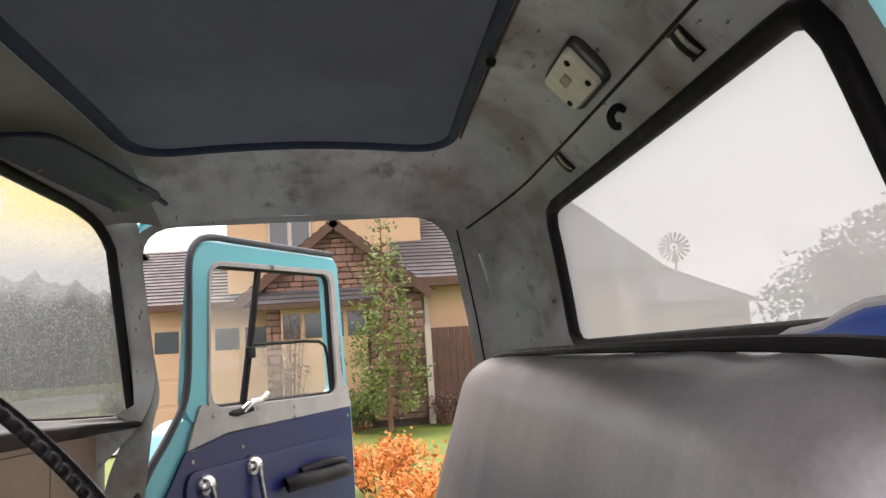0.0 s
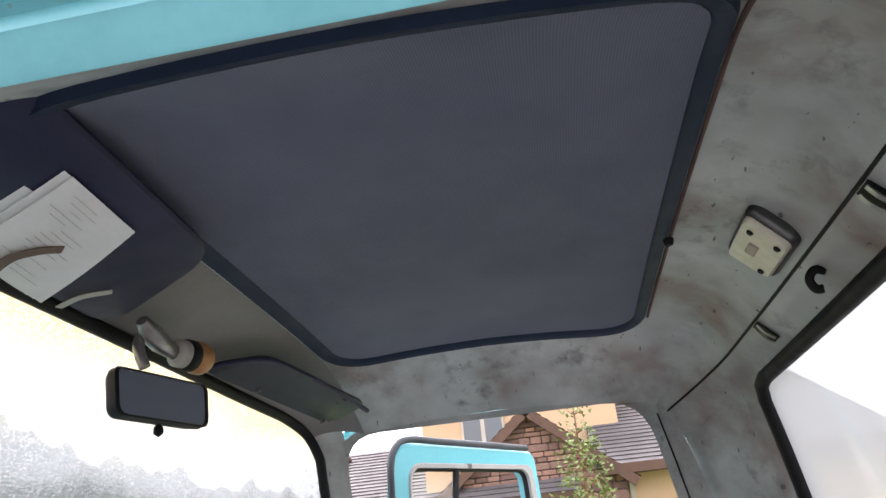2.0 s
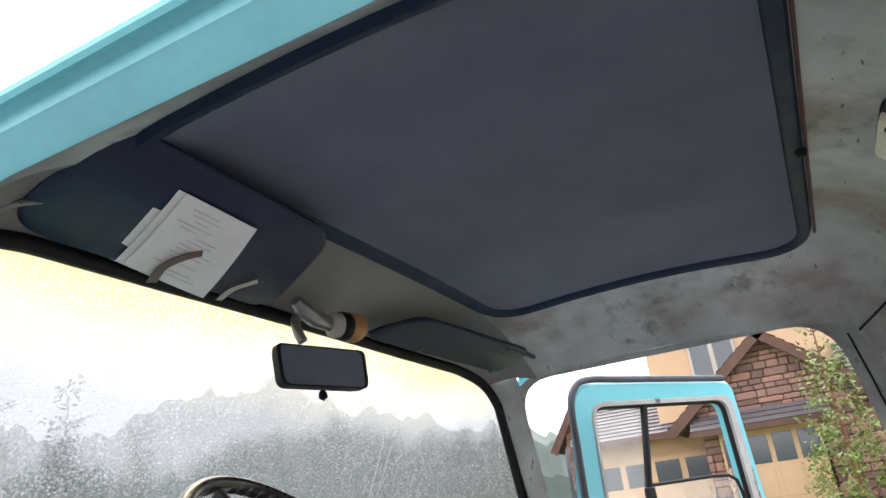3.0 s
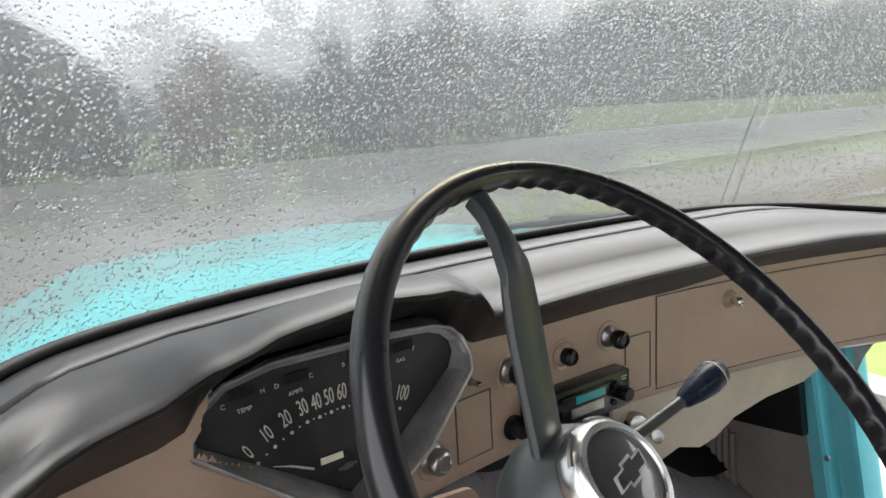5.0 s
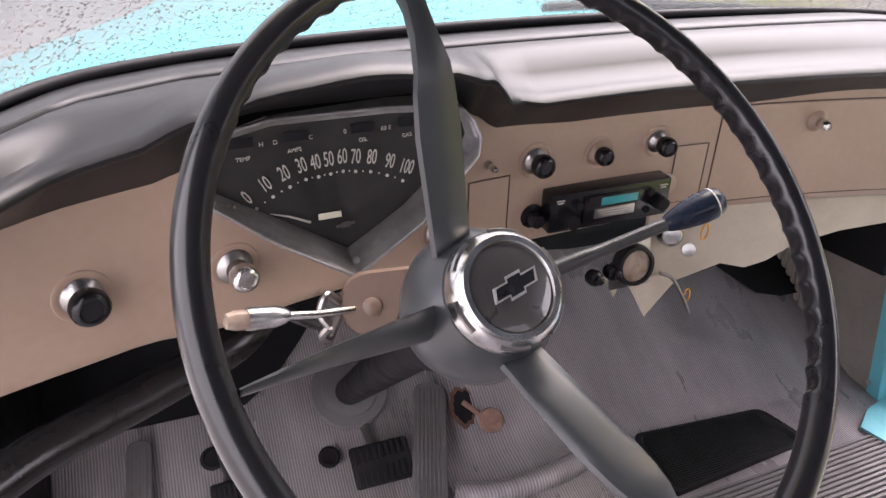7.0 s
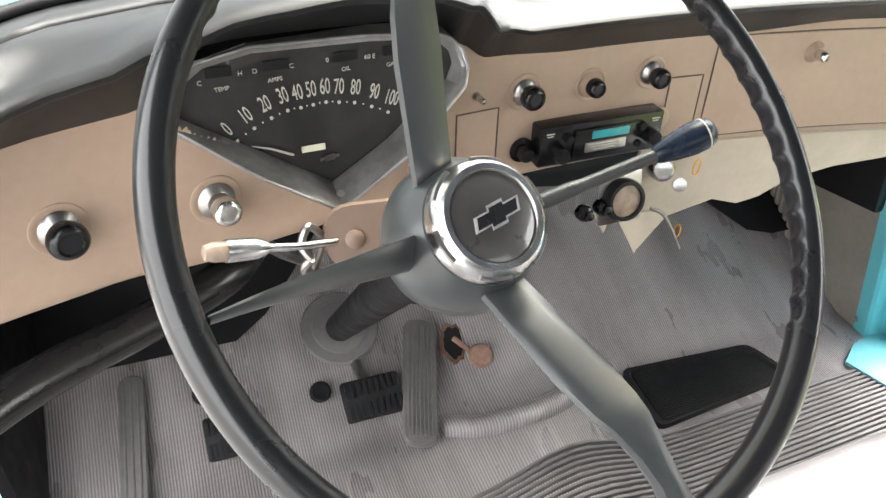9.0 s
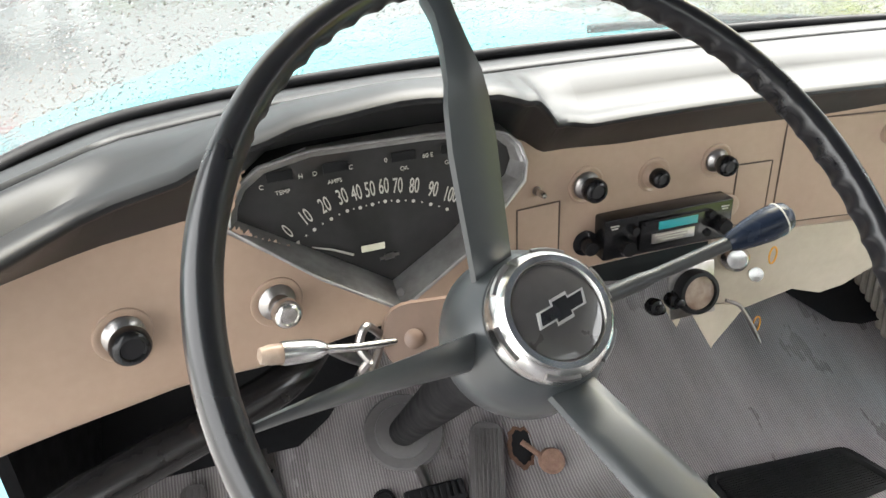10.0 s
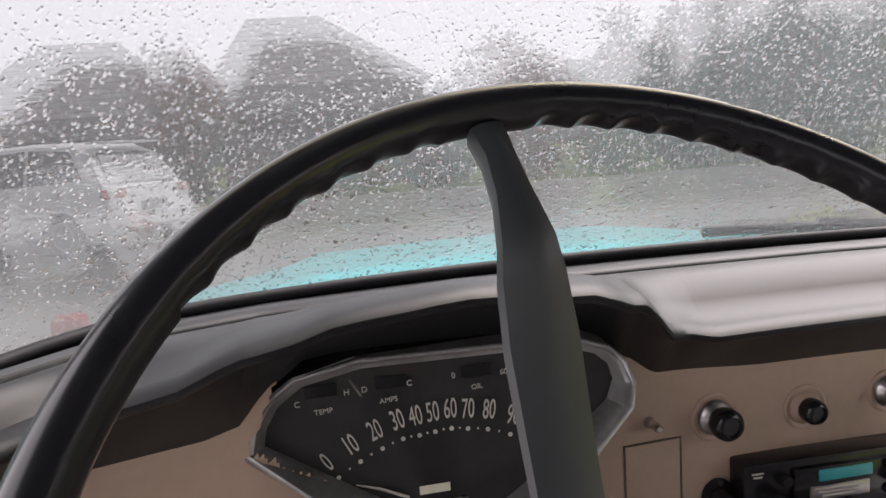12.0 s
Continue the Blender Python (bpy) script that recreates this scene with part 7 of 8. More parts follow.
def block(name, x0, x1, y0, y1, z0, z1, material, parent, label="", bevel=0.0):
    bm = bmesh.new()
    box(bm, (x0 + x1) / 2, (y0 + y1) / 2, (z0 + z1) / 2, abs(x1 - x0), abs(y1 - y0), abs(z1 - z0), bevel)
    return under(part(name, bm, material, None, label, smooth=0), parent)


def slope(name, a, b, c, d, parent, courses, material=ROOFING, thick=0.03):
    """A roof plane a-b (eave) to d-c (ridge), laid as overlapping courses."""
    a, b, c, d = Vector(a), Vector(b), Vector(c), Vector(d)
    n = (b - a).cross(d - a).normalized()
    if n.z < 0:
        n = -n
    bm = bmesh.new()
    for k in range(courses):
        t0, t1 = k / courses, (k + 1.08) / courses
        t1 = min(1.0, t1)
        l0, r0, l1, r1 = a.lerp(d, t0), b.lerp(c, t0), a.lerp(d, t1), b.lerp(c, t1)
        vs = [bm.verts.new(p) for p in (l0 + n * thick, r0 + n * thick, r1 + n * 0.004, l1 + n * 0.004, l0 - n * 0.05, r0 - n * 0.05)]
        bm.faces.new(vs[:4])
        bm.faces.new((vs[0], vs[1], vs[5], vs[4]))
    vs = [bm.verts.new(p - n * 0.05) for p in (a, b, c, d)]
    bm.faces.new(vs)
    return tagged(under(part(name, bm, material, None, smooth=0), parent), kind="stuff")


def gable_front(x, ya, yb, z_eave, z_top, parent, depth, over=0.25, material=STONE):
    """A gable facing the street at x, with barge boards and two roof planes running back."""
    ym = (ya + yb) / 2
    bm = bmesh.new()
    f = bm.faces.new([bm.verts.new(p) for p in ((x, ya, z_eave), (x, yb, z_eave), (x, ym, z_top))])
    under(part("gable_wall", bm, material, None, smooth=0), parent)
    k = (z_top - z_eave) / (ym - yb)
    for y, s in ((yb, -1), (ya, 1)):
        lo = Vector((x - over, y + s * 0.35, z_eave - 0.35 * abs(k) + 0.10))
        hi = Vector((x - over, ym, z_top + 0.12))
        slope("roof", lo, lo + Vector((depth, 0, 0)), hi + Vector((depth, 0, 0)), hi, parent, 14)
        bm = bmesh.new()
        d2 = (hi - lo).normalized()
        off = Vector((0, -d2.z, d2.y)) * (0.19 if s < 0 else -0.19)
        if off.z > 0:
            off = -off
        vs = [lo, hi, hi + off * 0.9, lo + off]
        fa = bm.faces.new([bm.verts.new(p) for p in vs])
        ex = bmesh.ops.extrude_face_region(bm, geom=[fa])
        bmesh.ops.translate(bm, vec=(-0.05, 0, 0), verts=[v for v in ex["geom"] if isinstance(v, bmesh.types.BMVert)])
        under(part("barge_board", bm, DARKWOOD, None, smooth=0), parent)


def house_window(parent, x, y0, y1, z0, z1, lights=2):
    w = block("window", x - 0.05, x + 0.02, y0, y1, z0, z1, TRIMWHITE, parent, "pale framed window")
    n = lights
    for k in range(n):
        a = y0 + (y1 - y0) * (k + 0.06) / n + 0.02
        b = y0 + (y1 - y0) * (k + 0.94) / n - 0.02
        bm = bmesh.new()
        box(bm, x - 0.045, (a + b) / 2, (z0 + z1) / 2, 0.03, b - a, z1 - z0 - 0.12)
        part("pane", bm, DARKGLASS, w, smooth=0)
    return w


def garage(parent, x, y0, y1, z1):
    g = block("garage_door", x - 0.06, x, y0, y1, 0.02, z1, SIDING, parent, "tan panelled garage door")
    for r in range(4):
        for k in range(4):
            a = y0 + (y1 - y0) * (k + 0.1) / 4
            b = y0 + (y1 - y0) * (k + 0.9) / 4
            za, zb = 0.08 + (z1 - 0.1) * r / 4, 0.08 + (z1 - 0.1) * (r + 0.85) / 4
            bm = bmesh.new()
            box(bm, x - 0.065, (a + b) / 2, (za + zb) / 2, 0.02, b - a, zb - za, 0.008)
            part("pane" if r == 3 else "panel", bm, DARKGLASS if r == 3 else SIDING, g, smooth=0)
    return g


house = thing("house", "tan two-storey house with stone gables and grey shingle roofs", "house", at=(14, 0, 0))
block("wall", 13.62, 20, -1.72, 1.42, -0.1, 2.95, MORTAR, house, "stone-clad front wall")
block("wall", 15.0, 22, -1.9, 2.4, 2.9, 5.2, SIDING, house, "tan upper storey wall")
block("wall", 13.9, 20, -6.5, -1.72, -0.1, 2.95, SIDING, house, "tan side wall")
block("wall", 15.2, 20, 1.42, 4.2, -0.1, 3.0, SIDING, house, "tan garage wall")
block("wall", 17.0, 20, 4.2, 5.15, -0.1, 3.35, MORTAR, house, "stone entry tower")
gable_front(13.6, 1.62, -1.62, 2.80, 4.08, house, 3.0, material=MORTAR)
garage(house, 13.54, -0.58, 1.12, 2.42)
slope("roof", (13.15, -0.85, 2.50), (13.15, 1.55, 2.50), (13.56, 1.55, 2.80), (13.56, -0.85, 2.80), house, 3)
block("fascia", 13.10, 13.16, -0.86, 1.56, 2.40, 2.50, DARKWOOD, house, "brown eave fascia")
gable_front(16.95, 5.2, 4.15, 3.3, 4.10, house, 3.5, over=0.15, material=MORTAR)
slope("roof", (13.5, -7.0, 2.85), (13.5, -1.2, 2.9), (16.6, -1.2, 5.0), (16.6, -6.0, 5.0), house, 22)
slope("roof", (14.6, -2.4, 5.1), (14.6, 2.8, 5.1), (18.2, 2.2, 7.4), (18.2, -1.8, 7.4), house, 22)
slope("roof", (14.7, 1.2, 2.72), (14.7, 4.35, 2.72), (17.2, 4.75, 4.30), (17.2, 1.2, 4.30), house, 18)
block("fascia", 14.64, 14.70, 1.5, 4.35, 2.60, 2.74, DARKWOOD, house, "brown eave fascia")
house_window(house, 14.98, 0.55, 1.5, 3.68, 4.75)
garage(house, 15.18, 1.5, 4.05, 2.3)
block("fascia", 13.3, 13.5, -6.8, -1.3, 2.72, 2.9, DARKWOOD, house, "brown eave fascia")
block("downpipe", 13.72, 13.82, -1.86, -1.77, 0.0, 2.8, TRIMWHITE, house, "pale downpipe")
# arch niche of the tower, its inner shade painted as a flat dark face
bm = bmesh.new()
arch = [(4.72, 0.85), (5.25, 0.85), (5.25, 2.75)] + [(4.985 + 0.265 * math.cos(a), 2.75 + 0.32 * math.sin(a)) for a in (math.pi * k / 8 for k in range(1, 8))] + [(4.72, 2.75)]
bm.faces.new([bm.verts.new((16.96, y, z)) for y, z in arch])
under(part("arch_opening", bm, DARKGLASS, None, "arched opening painted as a flat dark face", smooth=0), house)
fence = thing("wood_gate", "weathered brown board gate beside the house", "gate", at=(13.4, -2.9, 0))
for k in range(20):
    y = -1.86 - 0.135 * k
    bm = bmesh.new()
    box(bm, 13.35 + 0.006 * (k % 2), y, 0.94 + 0.008 * math.sin(k * 3.1), 0.03, 0.125, 1.86, 0.006)
    under(part("board", bm, DARKWOOD, None, smooth=0), fence)
block("post", 13.28, 13.40, -1.84, -1.72, 0, 1.95, TRIMWHITE, fence, "pale gate post")

# stones of the front: one mesh, many objects
rnd = random.Random(11)
bm = bmesh.new()
box(bm, 0, 0, 0, 1, 1, 1, 0.12, None, 1)
me_stone = bpy.data.meshes.new("stone")
bm.to_mesh(me_stone)
bm.free()
me_stone.materials.append(STONE)


def lay_stones(x, ya, yb, za, zb, limit, course=0.125):
    """Courses of uneven ledge stones on a wall facing the street; limit(z) gives the span."""
    z = za
    while z < zb - 0.03:
        h = course * rnd.uniform(0.75, 1.25)
        lo, hi = limit(z + h / 2)
        lo, hi = max(lo, ya), min(hi, yb)
        y = lo + rnd.uniform(-0.05, 0)
        while y < hi - 0.05:
            w = rnd.uniform(0.16, 0.44)
            w = min(w, hi - y)
            if w > 0.05:
                ob = new("stone", me_stone)
                ob.parent = house
                ob.matrix_parent_inverse = Matrix.Translation(-house.location)
                ob.location = (x - rnd.uniform(0.0, 0.02), y + w / 2, z + h / 2)
                ob.scale = (0.09, w - 0.016, h - 0.014)
            y += w
        z += h


lay_stones(13.60, -1.72, 1.62, 2.74, 3.98, lambda z: (-1.72, 1.42) if z < 2.85 else (-1.6 * (4.08 - z) / 1.28, 1.6 * (4.08 - z) / 1.28))
lay_stones(13.60, -1.72, -0.62, 0.1, 2.74, lambda z: (-1.72, -0.62), 0.15)
lay_stones(13.60, 1.14, 1.42, 0.1, 2.74, lambda z: (1.14, 1.42), 0.15)
lay_stones(16.97, 4.2, 5.15, 1.2, 4.0, lambda z: (4.2, 5.15) if z < 3.3 else (4.675 - 0.65 * (4.05 - z), 4.675 + 0.65 * (4.05 - z)), 0.16)

# planting bed at the corner of the lawn
bm = bmesh.new()
bm.faces.new([bm.verts.new(p) for p in ((3.1, 5.2, 0.02), (4.6, 4.4, 0.02), (14.0, 4.8, 0.02), (16.0, 8.8, 0.02), (6.4, 8.7, 0.02), (4.0, 7.2, 0.02))])
tagged(part("ground_bed", bm, MULCH, smooth=0), "brown mulch planting bed at the lawn corner", "planting bed", kind="structure")

# ---- plants ----


def tuft(bm, p, size, count, rr, flat=1.0):
    """A clump of small leaf blades round p."""
    for k in range(count):
        o = Vector((rr.gauss(0, 1), rr.gauss(0, 1), rr.gauss(0, flat))) * size * 0.5
        d = Vector((rr.uniform(-1, 1), rr.uniform(-1, 1), rr.uniform(-0.4, 1))).normalized()
        s = d.orthogonal().normalized() * size * rr.uniform(0.10, 0.22)
        q = p + o
        L = size * rr.uniform(0.25, 0.5)
        vs = [bm.verts.new(v) for v in (q - s, q + s, q + d * L + s * 0.3, q + d * L - s * 0.3)]
        bm.faces.new(vs)


def conifer(name, label, x, y, h, seed):
    """A young pine: straight reddish trunk, whorls of upswept limbs with tufts."""
    rr = random.Random(seed)
    t = thing(name, label, "tree", at=(x, y, 0))
    bm = bmesh.new()
    tube(bm, [(x, y, 0), (x + 0.03, y, h * 0.4), (x, y + 0.02, h * 0.75), (x, y, h)], [0.055, 0.042, 0.025, 0.008], 8)
    crown = bmesh.new()
    z = 0.25
    while z < h * 0.97:
        reach = 0.62 * (1 - z / h) ** 0.75 + 0.08
        n = 5
        for k in range(n):
            a = 2 * math.pi * (k + rr.random()) / n
            L = reach * rr.uniform(0.7, 1.15)
            p0 = Vector((x, y, z))
            p1 = p0 + Vector((math.cos(a) * L * 0.6, math.sin(a) * L * 0.6, L * 0.15))
            p2 = p0 + Vector((math.cos(a) * L, math.sin(a) * L, L * 0.42))
            tube(bm, [p0, p1, p2], [0.012, 0.008, 0.004], 5)
            for s in (0.72, 0.88, 1.0):
                tuft(crown, p1.lerp(p2, max(0, (s - 0.5) * 2)) if s > 0.5 else p0.lerp(p1, s * 2), 0.17, 16 if z < h * 0.5 else (9 if z < h * 0.8 else 3), rr)
        z += 0.20 + 0.16 * z / h
    under(part("trunk", bm, BARK, None, "reddish brown trunk and limbs"), t)
    under(part("crown", crown, YOUNGPINE, None, "sparse green needles in tufts", smooth=0), t)
    return t


conifer("young_pine", "sparse young pine with a reddish trunk on the lawn", 12.4, -0.92, 3.95, 5)


def shrub(name, label, x, y, h, r, material, seed, count=420, twig=BARK, leaf=0.10):
    """A shrub of thin stems with many small leaves and an uneven outline."""
    rr = random.Random(seed)
    t = thing(name, label, "shrub", at=(x, y, 0))
    stems, leaves = bmesh.new(), bmesh.new()
    for k in range(26):
        a, q = rr.uniform(0, 6.28), r * math.sqrt(rr.random())
        top = Vector((x + q * math.cos(a), y + q * math.sin(a), h * rr.uniform(0.6, 1.0) * (1 - 0.35 * q / r)))
        root = Vector((x + 0.3 * q * math.cos(a), y + 0.3 * q * math.sin(a), 0))
        m = root.lerp(top, 0.5) + Vector((0, 0, 0.06 * h))
        tube(stems, [root, m, top], [0.009, 0.006, 0.003], 5)
        for j in range(count // 26):
            s = rr.uniform(0.25, 1.02)
            p = m.lerp(top, (s - 0.5) * 2) if s > 0.5 else root.lerp(m, s * 2)
            tuft(leaves, p, leaf, 3, rr)
    under(part("branching", stems, twig), t)
    under(part("foliage", leaves, material, None, smooth=0), t)
    return t


shrub("barberry_bush", "bright orange autumn bush on the lawn", 6.6, -0.55, 0.70, 0.62, ORANGELEAF, 2, 900)
shrub("barberry_bush", "orange and yellow autumn bush on the lawn", 5.9, 0.55, 0.60, 0.5, ORANGELEAF, 8, 700)
shrub("barberry_bush", "orange and yellow autumn bush on the lawn", 6.0, -1.55, 0.52, 0.45, ORANGELEAF, 9, 600)
shrub("barberry_bush", "bright orange autumn bush on the lawn", 5.2, -0.95, 0.50, 0.42, ORANGELEAF, 12, 600)
shrub("verge_bush", "low yellow-green bush on the verge", 4.95, 6.0, 0.7, 1.15, YELLOWLEAF, 15, 1500)
shrub("verge_bush", "low yellow-green bush on the verge", 6.4, 7.3, 0.5, 0.6, YELLOWLEAF, 16, 600)
shrub("bare_shrub", "bare reddish shrub at the gate", 13.0, -2.05, 0.75, 0.4, REDTWIG, 3, 300)
shrub("bare_shrub", "tall bare reddish shrub before the garage", 13.2, 0.95, 2.9, 0.55, REDTWIG, 4, 260)
shrub("green_shrub", "round green shrub by the house wall", 13.0, -0.35, 0.95, 0.55, LEAF, 6, 700)
shrub("green_shrub", "green and orange shrub by the entry tower", 15.8, 4.9, 1.5, 0.6, LEAF, 7, 700)


def broad_tree(name, label, x, y, h, r, leaf_mat, seed, n=130, size=0.55):
    """A tapered trunk with limbs and a crown of many leaf clumps."""
    rr = random.Random(seed)
    t = thing(name, label, "tree", "trees along the street", at=(x, y, 0))
    wood, crown = bmesh.new(), bmesh.new()
    tube(wood, [(x, y, 0), (x + 0.1, y, h * 0.3), (x, y + 0.1, h * 0.6), (x, y, h * 0.92)], [0.03 * h, 0.024 * h, 0.014 * h, 0.004 * h], 8)
    for k in range(n):
        a, e = rr.uniform(0, 6.28), rr.uniform(-0.35, 1.0)
        q = r * rr.uniform(0.35, 1.0) * math.sqrt(max(0.05, 1 - max(0, e) ** 2))
        p = Vector((x + q * math.cos(a), y + q * math.sin(a), h * (0.52 + 0.46 * e)))
        if k % 4 == 0:
            z0 = max(0.2 * h, p.z - 0.3 * h)
            tube(wood, [(x, y, z0), ((x + p.x) / 2, (y + p.y) / 2, (z0 + p.z) / 2 + 0.04 * h), tuple(p)], [0.009 * h, 0.006 * h, 0.002 * h], 5)
        tuft(crown, p, size * rr.uniform(0.7, 1.3), 16, rr)
    under(part("trunk", wood, BARK), t)
    under(part("crown", crown, leaf_mat, None, smooth=0), t)
    return t


def spruce(name, label, x, y, h, r, seed):
    rr = random.Random(seed)
    t = thing(name, label, "tree", "trees along the street", at=(x, y, 0))
    wood, crown = bmesh.new(), bmesh.new()
    tube(wood, [(x, y, 0), (x, y, h * 0.5), (x, y, h)], [0.02 * h, 0.014 * h, 0.003 * h], 8)
    for k in range(150):
        s = math.sqrt(rr.random())
        z = h * (1 - s) * 0.96 + 0.08 * h
        q = r * s * rr.uniform(0.35, 1.0)
        a = rr.uniform(0, 6.28)
        tuft(crown, Vector((x + q * math.cos(a), y + q * math.sin(a), z - 0.12 * q)), 0.16 * r + 0.35, 14, rr, 0.5)
    under(part("trunk", wood, BARK), t)
    under(part("crown", crown, PINE, None, smooth=0), t)
    return t


# behind the truck, seen through the rear window
broad_tree("bare_tree", "bare reddish tree behind the neighbour's house", 22.0, -19.0, 5.4, 2.6, PALETWIG, 21)
broad_tree("bare_tree", "bare reddish tree behind the neighbour's house", 14.5, -17.5, 4.8, 2.3, PALETWIG, 22)
# hazed wood colour pales these trees for distance
broad_tree("hedge_tree", "dull green tree behind the street", 28.0, -21.0, 4.6, 3.0, HAZEWOOD, 23)
broad_tree("hedge_tree", "dull green tree behind the street", 18.0, -18.5, 4.0, 2.6, HAZEWOOD, 24)
broad_tree("hedge_tree", "dull green tree behind the street", 10.5, -17.0, 4.0, 2.4, HAZEWOOD, 25)
broad_tree("hedge_tree", "dull green tree behind the street", 7.0, -16.0, 4.4, 2.4, HAZEWOOD, 26)
# ahead, seen through the windshield
spruce("spruce", "tall dark spruce across the street", 11.4, 29.0, 6.8, 2.0, 33)
spruce("spruce", "tall dark spruce across the street", 15.4, 26.8, 8.3, 2.2, 34)
spruce("spruce", "tall dark spruce across the street", 17.6, 25.4, 8.0, 2.2, 35)
spruce("spruce", "tall dark spruce across the street", 13.3, 27.8, 7.3, 2.0, 36)
broad_tree("bare_tree", "bare brown tree across the street", -6.4, 28.5, 5.4, 1.9, REDTWIG, 37)
broad_tree("bare_tree", "bare brown tree across the street", 6.0, 27.0, 5.2, 2.4, REDTWIG, 38)
for k in range(11):
    shrub("hedge_shrub", "low dark hedge shrub along the far verge", -9 + 3.0 * k, 24.2 + 0.4 * (k % 3), 1.5, 1.5, LEAF if k % 3 == 0 else PINE if k % 3 == 1 else REDTWIG, 50 + k, 420, BARK, 0.45)

# neighbour's house behind
nb = thing("neighbour_house", "low tan house with a long grey hip roof", "house", at=(22, -10, 0))
A, B = Vector((19.6, -6.6, 2.55)), Vector((25.8, -15.9, 2.6))
R0 = Vector((24.6, -6.4, 6.2))
side = Vector((0.83, 0.56, 0))
slope("roof", A - side * 0.4, B - side * 0.4, B + side * 3.2 + Vector((0, 0, 1.6)), R0, nb, 20)
bm = bmesh.new()
wl = [A + side * 0.2, B + side * 0.2, B + side * 8, A + side * 8]
lo = [Vector((p.x, p.y, -0.1)) for p in wl]
hi = [Vector((p.x, p.y, 2.6)) for p in wl]
strip(bm, lo, hi)
under(part("wall", bm, SIDING, None, "tan siding wall", smooth=0), nb)
bm = bmesh.new()
q = A.lerp(B, 0.62) + side * 1.6 + Vector((0, 0, 0.95))
box(bm, *q, 0.25, 1.3, 0.18, 0.02, Matrix.Rotation(radians(33), 4, "Z"))
under(part("roof_vent", bm, TRIMWHITE), nb)
mill = thing("garden_windmill", "small steel garden windmill wheel on a lattice mast", "windmill", at=(22.4, -11.6, 0))
MC = Vector((22.4, -11.3, 4.45))
mm = look(MC, (-1.1, -0.5, 1.4)) @ pose(0, 0, 0, 180)
for k in range(18):
    a = 2 * math.pi * k / 18
    bm = bmesh.new()
    u, w = Vector((math.cos(a), math.sin(a), 0)), Vector((-math.sin(a), math.cos(a), 0))
    vs = [mm @ (u * 0.14 - w * 0.02), mm @ (u * 0.52 - w * 0.055), mm @ (u * 0.52 + w * 0.045 + Vector((0, 0, 0.05))), mm @ (u * 0.14 + w * 0.02)]
    bm.faces.new([bm.verts.new(p) for p in vs])
    solid(bm, 0.006)
    under(part("blade", bm, STEEL, None, smooth=0), mill)
bm = bmesh.new()
lathe(bm, [(0.06, -0.05), (0.06, 0.05), (0, 0.06)], mm, 12)
under(part("hub", bm, STEEL), mill)
bm = bmesh.new()
for dx in (-0.2, 0.2):
    tube(bm, [(22.6 + dx, -11.4, 0), (22.6, -11.4, 4.4)], 0.025, 6)
under(part("mast", bm, STEEL), mill)

# dark-roofed houses across the street
for hx, hy, w, hh, rise, inl, inr, col, lab in ((-11.0, 29.0, 8.0, 3.4, 3.2, 2.8, 2.8, MORTAR, "dark-roofed brown house across the street"), (-1.0, 29.0, 8.0, 4.2, 3.1, 1.4, 4.4, MORTAR, "two-storey brown house with a dark hip roof"), (-20.0, 27.0, 8.0, 3.2, 2.9, 2.2, 2.2, SIDING, "tan house with a dark roof across the street")):
    hb = thing("far_house", lab, "house", "houses across the street", at=(hx, hy, 0))
    block("wall", hx - w / 2, hx + w / 2, hy, hy + 7, -0.1, hh, col, hb)
    xl, xr, top = hx - w / 2 - 0.4, hx + w / 2 + 0.4, hh + rise
    slope("roof", (xl, hy - 0.4, hh - 0.1), (xr, hy - 0.4, hh - 0.1), (xr - inr, hy + 3.5, top), (xl + inl, hy + 3.5, top), hb, 14)
    slope("roof", (xr, hy - 0.4, hh - 0.1), (xr, hy + 7.4, hh - 0.1), (xr - inr, hy + 3.6, top), (xr - inr, hy + 3.5, top), hb, 14)
    slope("roof", (xl, hy + 7.4, hh - 0.1), (xl, hy - 0.4, hh - 0.1), (xl + inl, hy + 3.5, top), (xl + inl, hy + 3.6, top), hb, 14)
    for k in range(3):
        block("window", hx - w / 2 + 1.0 + 2.3 * k, hx - w / 2 + 2.3 + 2.3 * k, hy - 0.05, hy, 1.0, 2.2, DARKGLASS, hb, "dark window")

# ---- parked car: tail towards the truck, nose to the left ----
suv = thing("parked_suv", "white estate car parked across the street ahead", "car", at=(-5.6, 13.2, 0))
CARM = Matrix.Translation((-5.80, 13.4, 0)) @ Matrix.Rotation(radians(151), 4, "Z") @ Matrix.Scale(1.10, 4)
# local x: forwards, y: to its left
SECT = [(-2.25, 0.55, 0.98, 0.80), (-2.20, 0.40, 1.00, 0.86), (-1.95, 0.34, 1.05, 0.90), (-1.2, 0.30, 1.06, 0.91), (0, 0.28, 1.04, 0.91), (1.2, 0.30, 1.00, 0.90), (1.9, 0.34, 0.92, 0.86), (2.2, 0.42, 0.80, 0.74)]
bm = bmesh.new()
rows = []
for x, zl, zh, hw in SECT:
    rows.append([CARM @ Vector((x, y, z)) for y, z in ((-hw * 0.9, zl), (-hw, zl + 0.12), (-hw, zh - 0.18), (-hw * 0.96, zh - 0.03), (-hw * 0.8, zh), (0, zh + 0.02), (hw * 0.8, zh), (hw * 0.96, zh - 0.03), (hw, zh - 0.18), (hw, zl + 0.12), (hw * 0.9, zl), (-hw * 0.9, zl))])
vs = grid(bm, rows)
bm.faces.new(vs[0][:-1])
bm.faces.new(vs[-1][:-1])
bmesh.ops.remove_doubles(bm, verts=bm.verts, dist=1e-4)
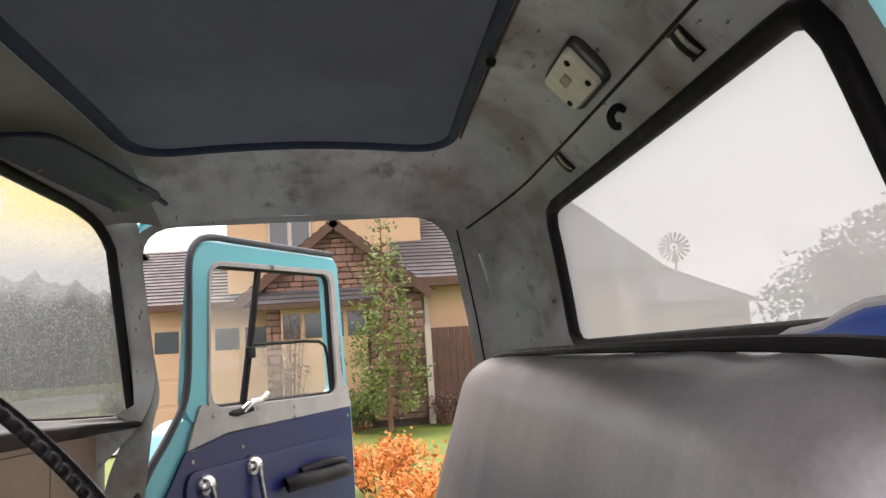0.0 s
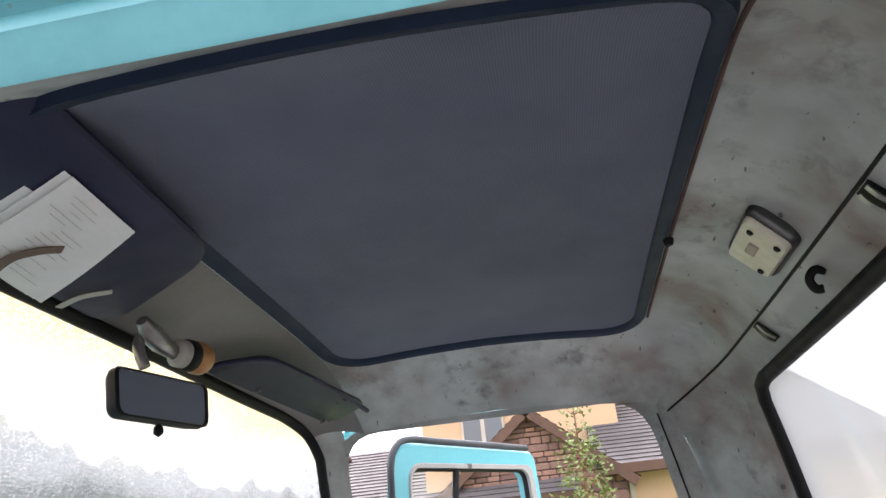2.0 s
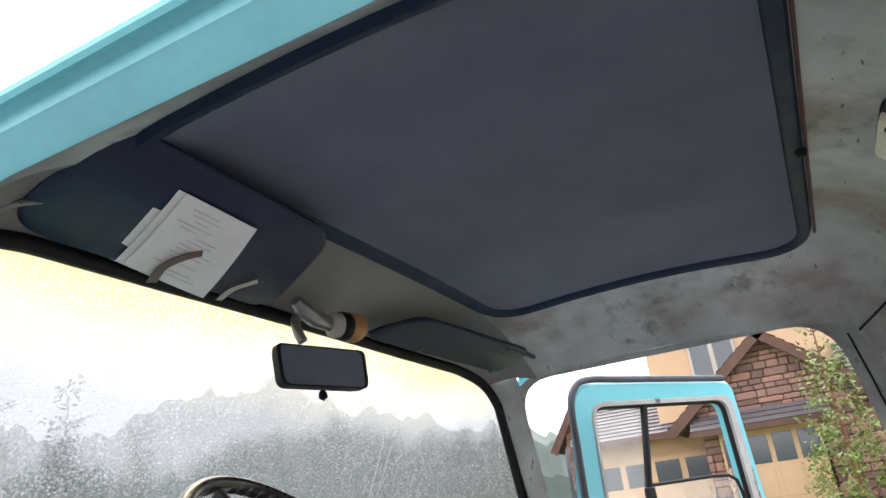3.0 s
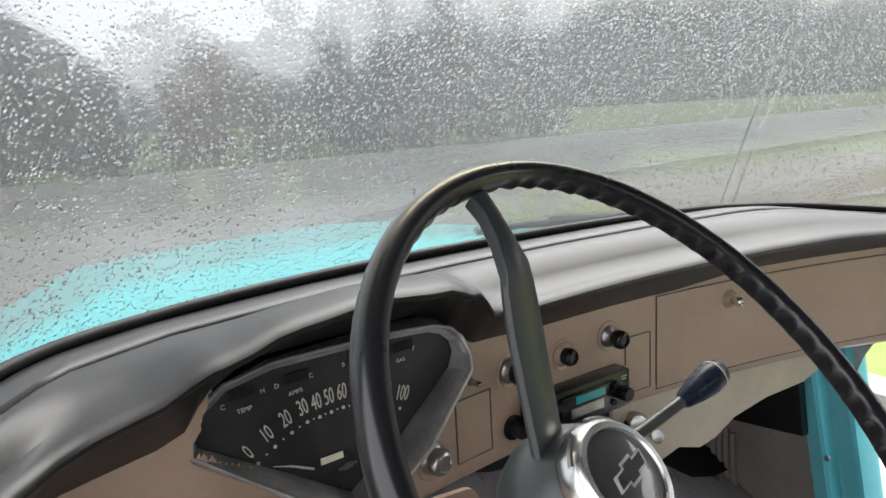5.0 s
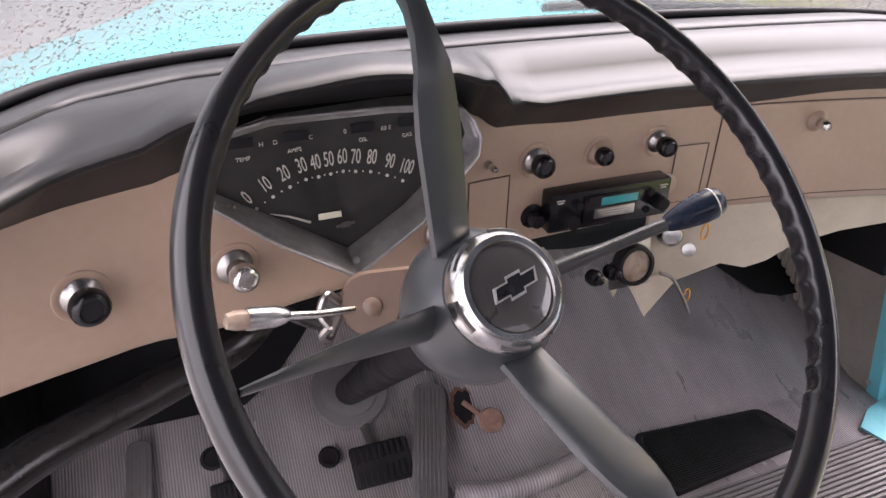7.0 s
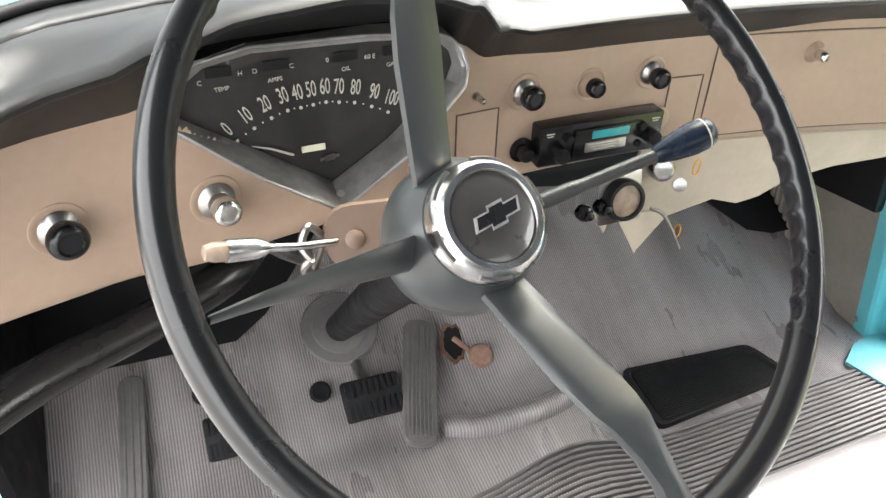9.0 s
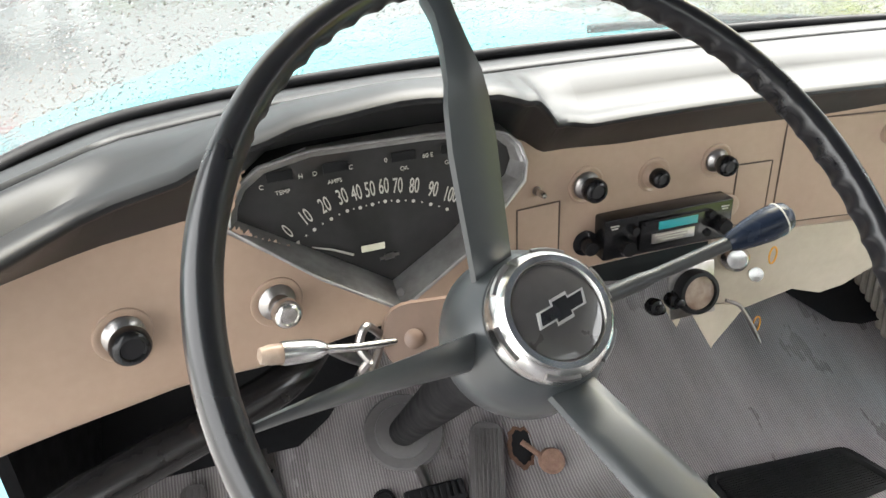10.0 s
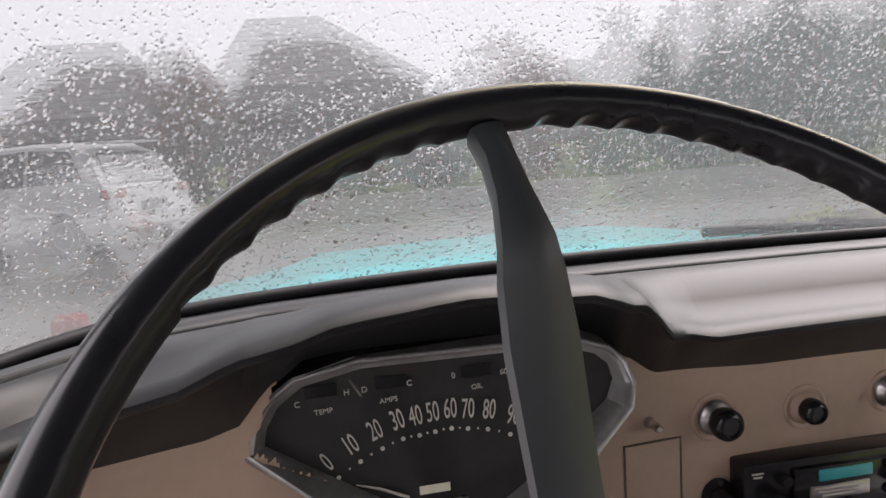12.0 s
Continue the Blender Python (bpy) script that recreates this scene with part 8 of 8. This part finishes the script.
under(part("body", bm, WHITE, None, smooth=35), suv)
CABIN = [(-2.12, 1.00, 0.80, 1.02), (-1.80, 1.02, 0.80, 1.52), (-1.45, 1.02, 0.80, 1.66), (-0.6, 1.02, 0.80, 1.70), (0.3, 1.02, 0.80, 1.68), (1.25, 0.98, 0.78, 1.06)]
bm = bmesh.new()
rows = []
for x, z0, hw, z1 in CABIN:
    tw = hw - 0.16 * (z1 - z0) / 0.65
    rows.append([CARM @ Vector((x, y, z)) for y, z in ((-hw, z0), (-tw, z1 - 0.05), (-tw * 0.8, z1), (0, z1 + 0.01), (tw * 0.8, z1), (tw, z1 - 0.05), (hw, z0))])
grid(bm, rows)
under(part("cabin", bm, WHITE, None, smooth=35), suv)


def car_pane(name, pts, material=DARKGLASS):
    bm = bmesh.new()
    bm.faces.new([bm.verts.new(CARM @ Vector(p)) for p in pts])
    solid(bm, 0.012)
    return under(part(name, bm, material, None, smooth=0), suv)


for sy in (1, -1):
    car_pane("side_window", [(-0.55, sy * 0.80, 1.08), (0.75, sy * 0.80, 1.08), (0.35, sy * 0.70, 1.56), (-0.55, sy * 0.675, 1.60)])
    car_pane("side_window", [(-1.75, sy * 0.80, 1.12), (-0.65, sy * 0.80, 1.08), (-0.65, sy * 0.675, 1.60), (-1.45, sy * 0.68, 1.55)])
    car_pane("tail_lamp", [(-2.20, sy * 0.90, 0.84), (-2.30, sy * 0.55, 0.86), (-2.26, sy * 0.55, 0.98), (-2.17, sy * 0.90, 0.98)], mat("tail_lamp_red", (0.35, 0.02, 0.02), 0.25))
    for x in (-1.38, 1.36):
        W = CARM @ Matrix.Translation((x, sy * 0.86, 0.34)) @ pose(0, 0, 0, 90 * -sy)
        bm = bmesh.new()
        lathe(bm, [(0.20, -0.10), (0.33, -0.10), (0.345, -0.07), (0.345, 0.05), (0.32, 0.075), (0.22, 0.075)], W, 28)
        wh = under(part("wheel", bm, RUBBER, None, "black tyre"), suv)
        bm = bmesh.new()
        lathe(bm, [(0.215, 0.05), (0.21, 0.078), (0.10, 0.065), (0.0, 0.08)], W, 20)
        child("rim", bm, STEEL, wh, "grey alloy rim")
car_pane("rear_window", [(-2.13, -0.66, 1.06), (-2.13, 0.66, 1.06), (-1.84, 0.58, 1.50), (-1.84, -0.58, 1.50)])
bm = bmesh.new()
box(bm, 0, 0, 0, 0.30, 1.15, 0.035, 0.01, CARM @ Matrix.Translation((-1.80, 0, 1.655)))
under(part("spoiler", bm, WHITE), suv)
bm = bmesh.new()
box(bm, 0, 0, 0, 0.08, 0.50, 0.13, 0.01, CARM @ Matrix.Translation((-2.27, 0, 0.70)))
under(part("plate_recess", bm, RUBBER), suv)
flag = thing("red_marker", "small red marker beside the street", "marker", at=(-2.85, 6.0, 0))
bm = bmesh.new()
box(bm, -2.85, 5.95, 0.11, 0.26, 0.24, 0.22, 0.05)
under(part("block", bm, mat("faded_red", (0.42, 0.05, 0.05), 0.6)), flag)

def hill(name, label, ring, z0, height, seed, material, radius=140):
    """A far wooded ridge along an arc of (angle, height), its crest uneven with tree tops."""
    bm = bmesh.new()
    rr = random.Random(seed)
    n = 420
    a0, a1 = ring[0][0], ring[-1][0]
    pts = []
    for k in range(n + 1):
        a = a0 + (a1 - a0) * k / n
        h = spline(ring, a) + height * (rr.random() - 0.5) + 1.5 * height * max(0, math.sin(k * 0.9) * math.sin(k * 0.23)) 
        pts.append((radians(a), h))
    rows = []
    for dist, f in ((1.0, 0.0), (1.03, 0.5), (1.08, 0.85), (1.15, 1.0), (1.5, 0.8)):
        rows.append([(radius * dist * math.cos(a), radius * dist * math.sin(a), z0 + (h - z0) * f) for a, h in pts])
    grid(bm, rows)
    return tagged(part(name, bm, material, smooth=0), label, "hill", kind="structure")


hill("backdrop_hill", "wooded hills far behind the street, mist painted into their colour", [(-5, 10), (15, 16), (24, 21), (33, 27), (40, 35), (47, 33), (54, 25), (60, 29), (68, 18), (80, 13), (95, 12), (104, 15), (115, 14), (140, 15), (180, 10)], -1, 1.6, 4, HAZEWOOD)
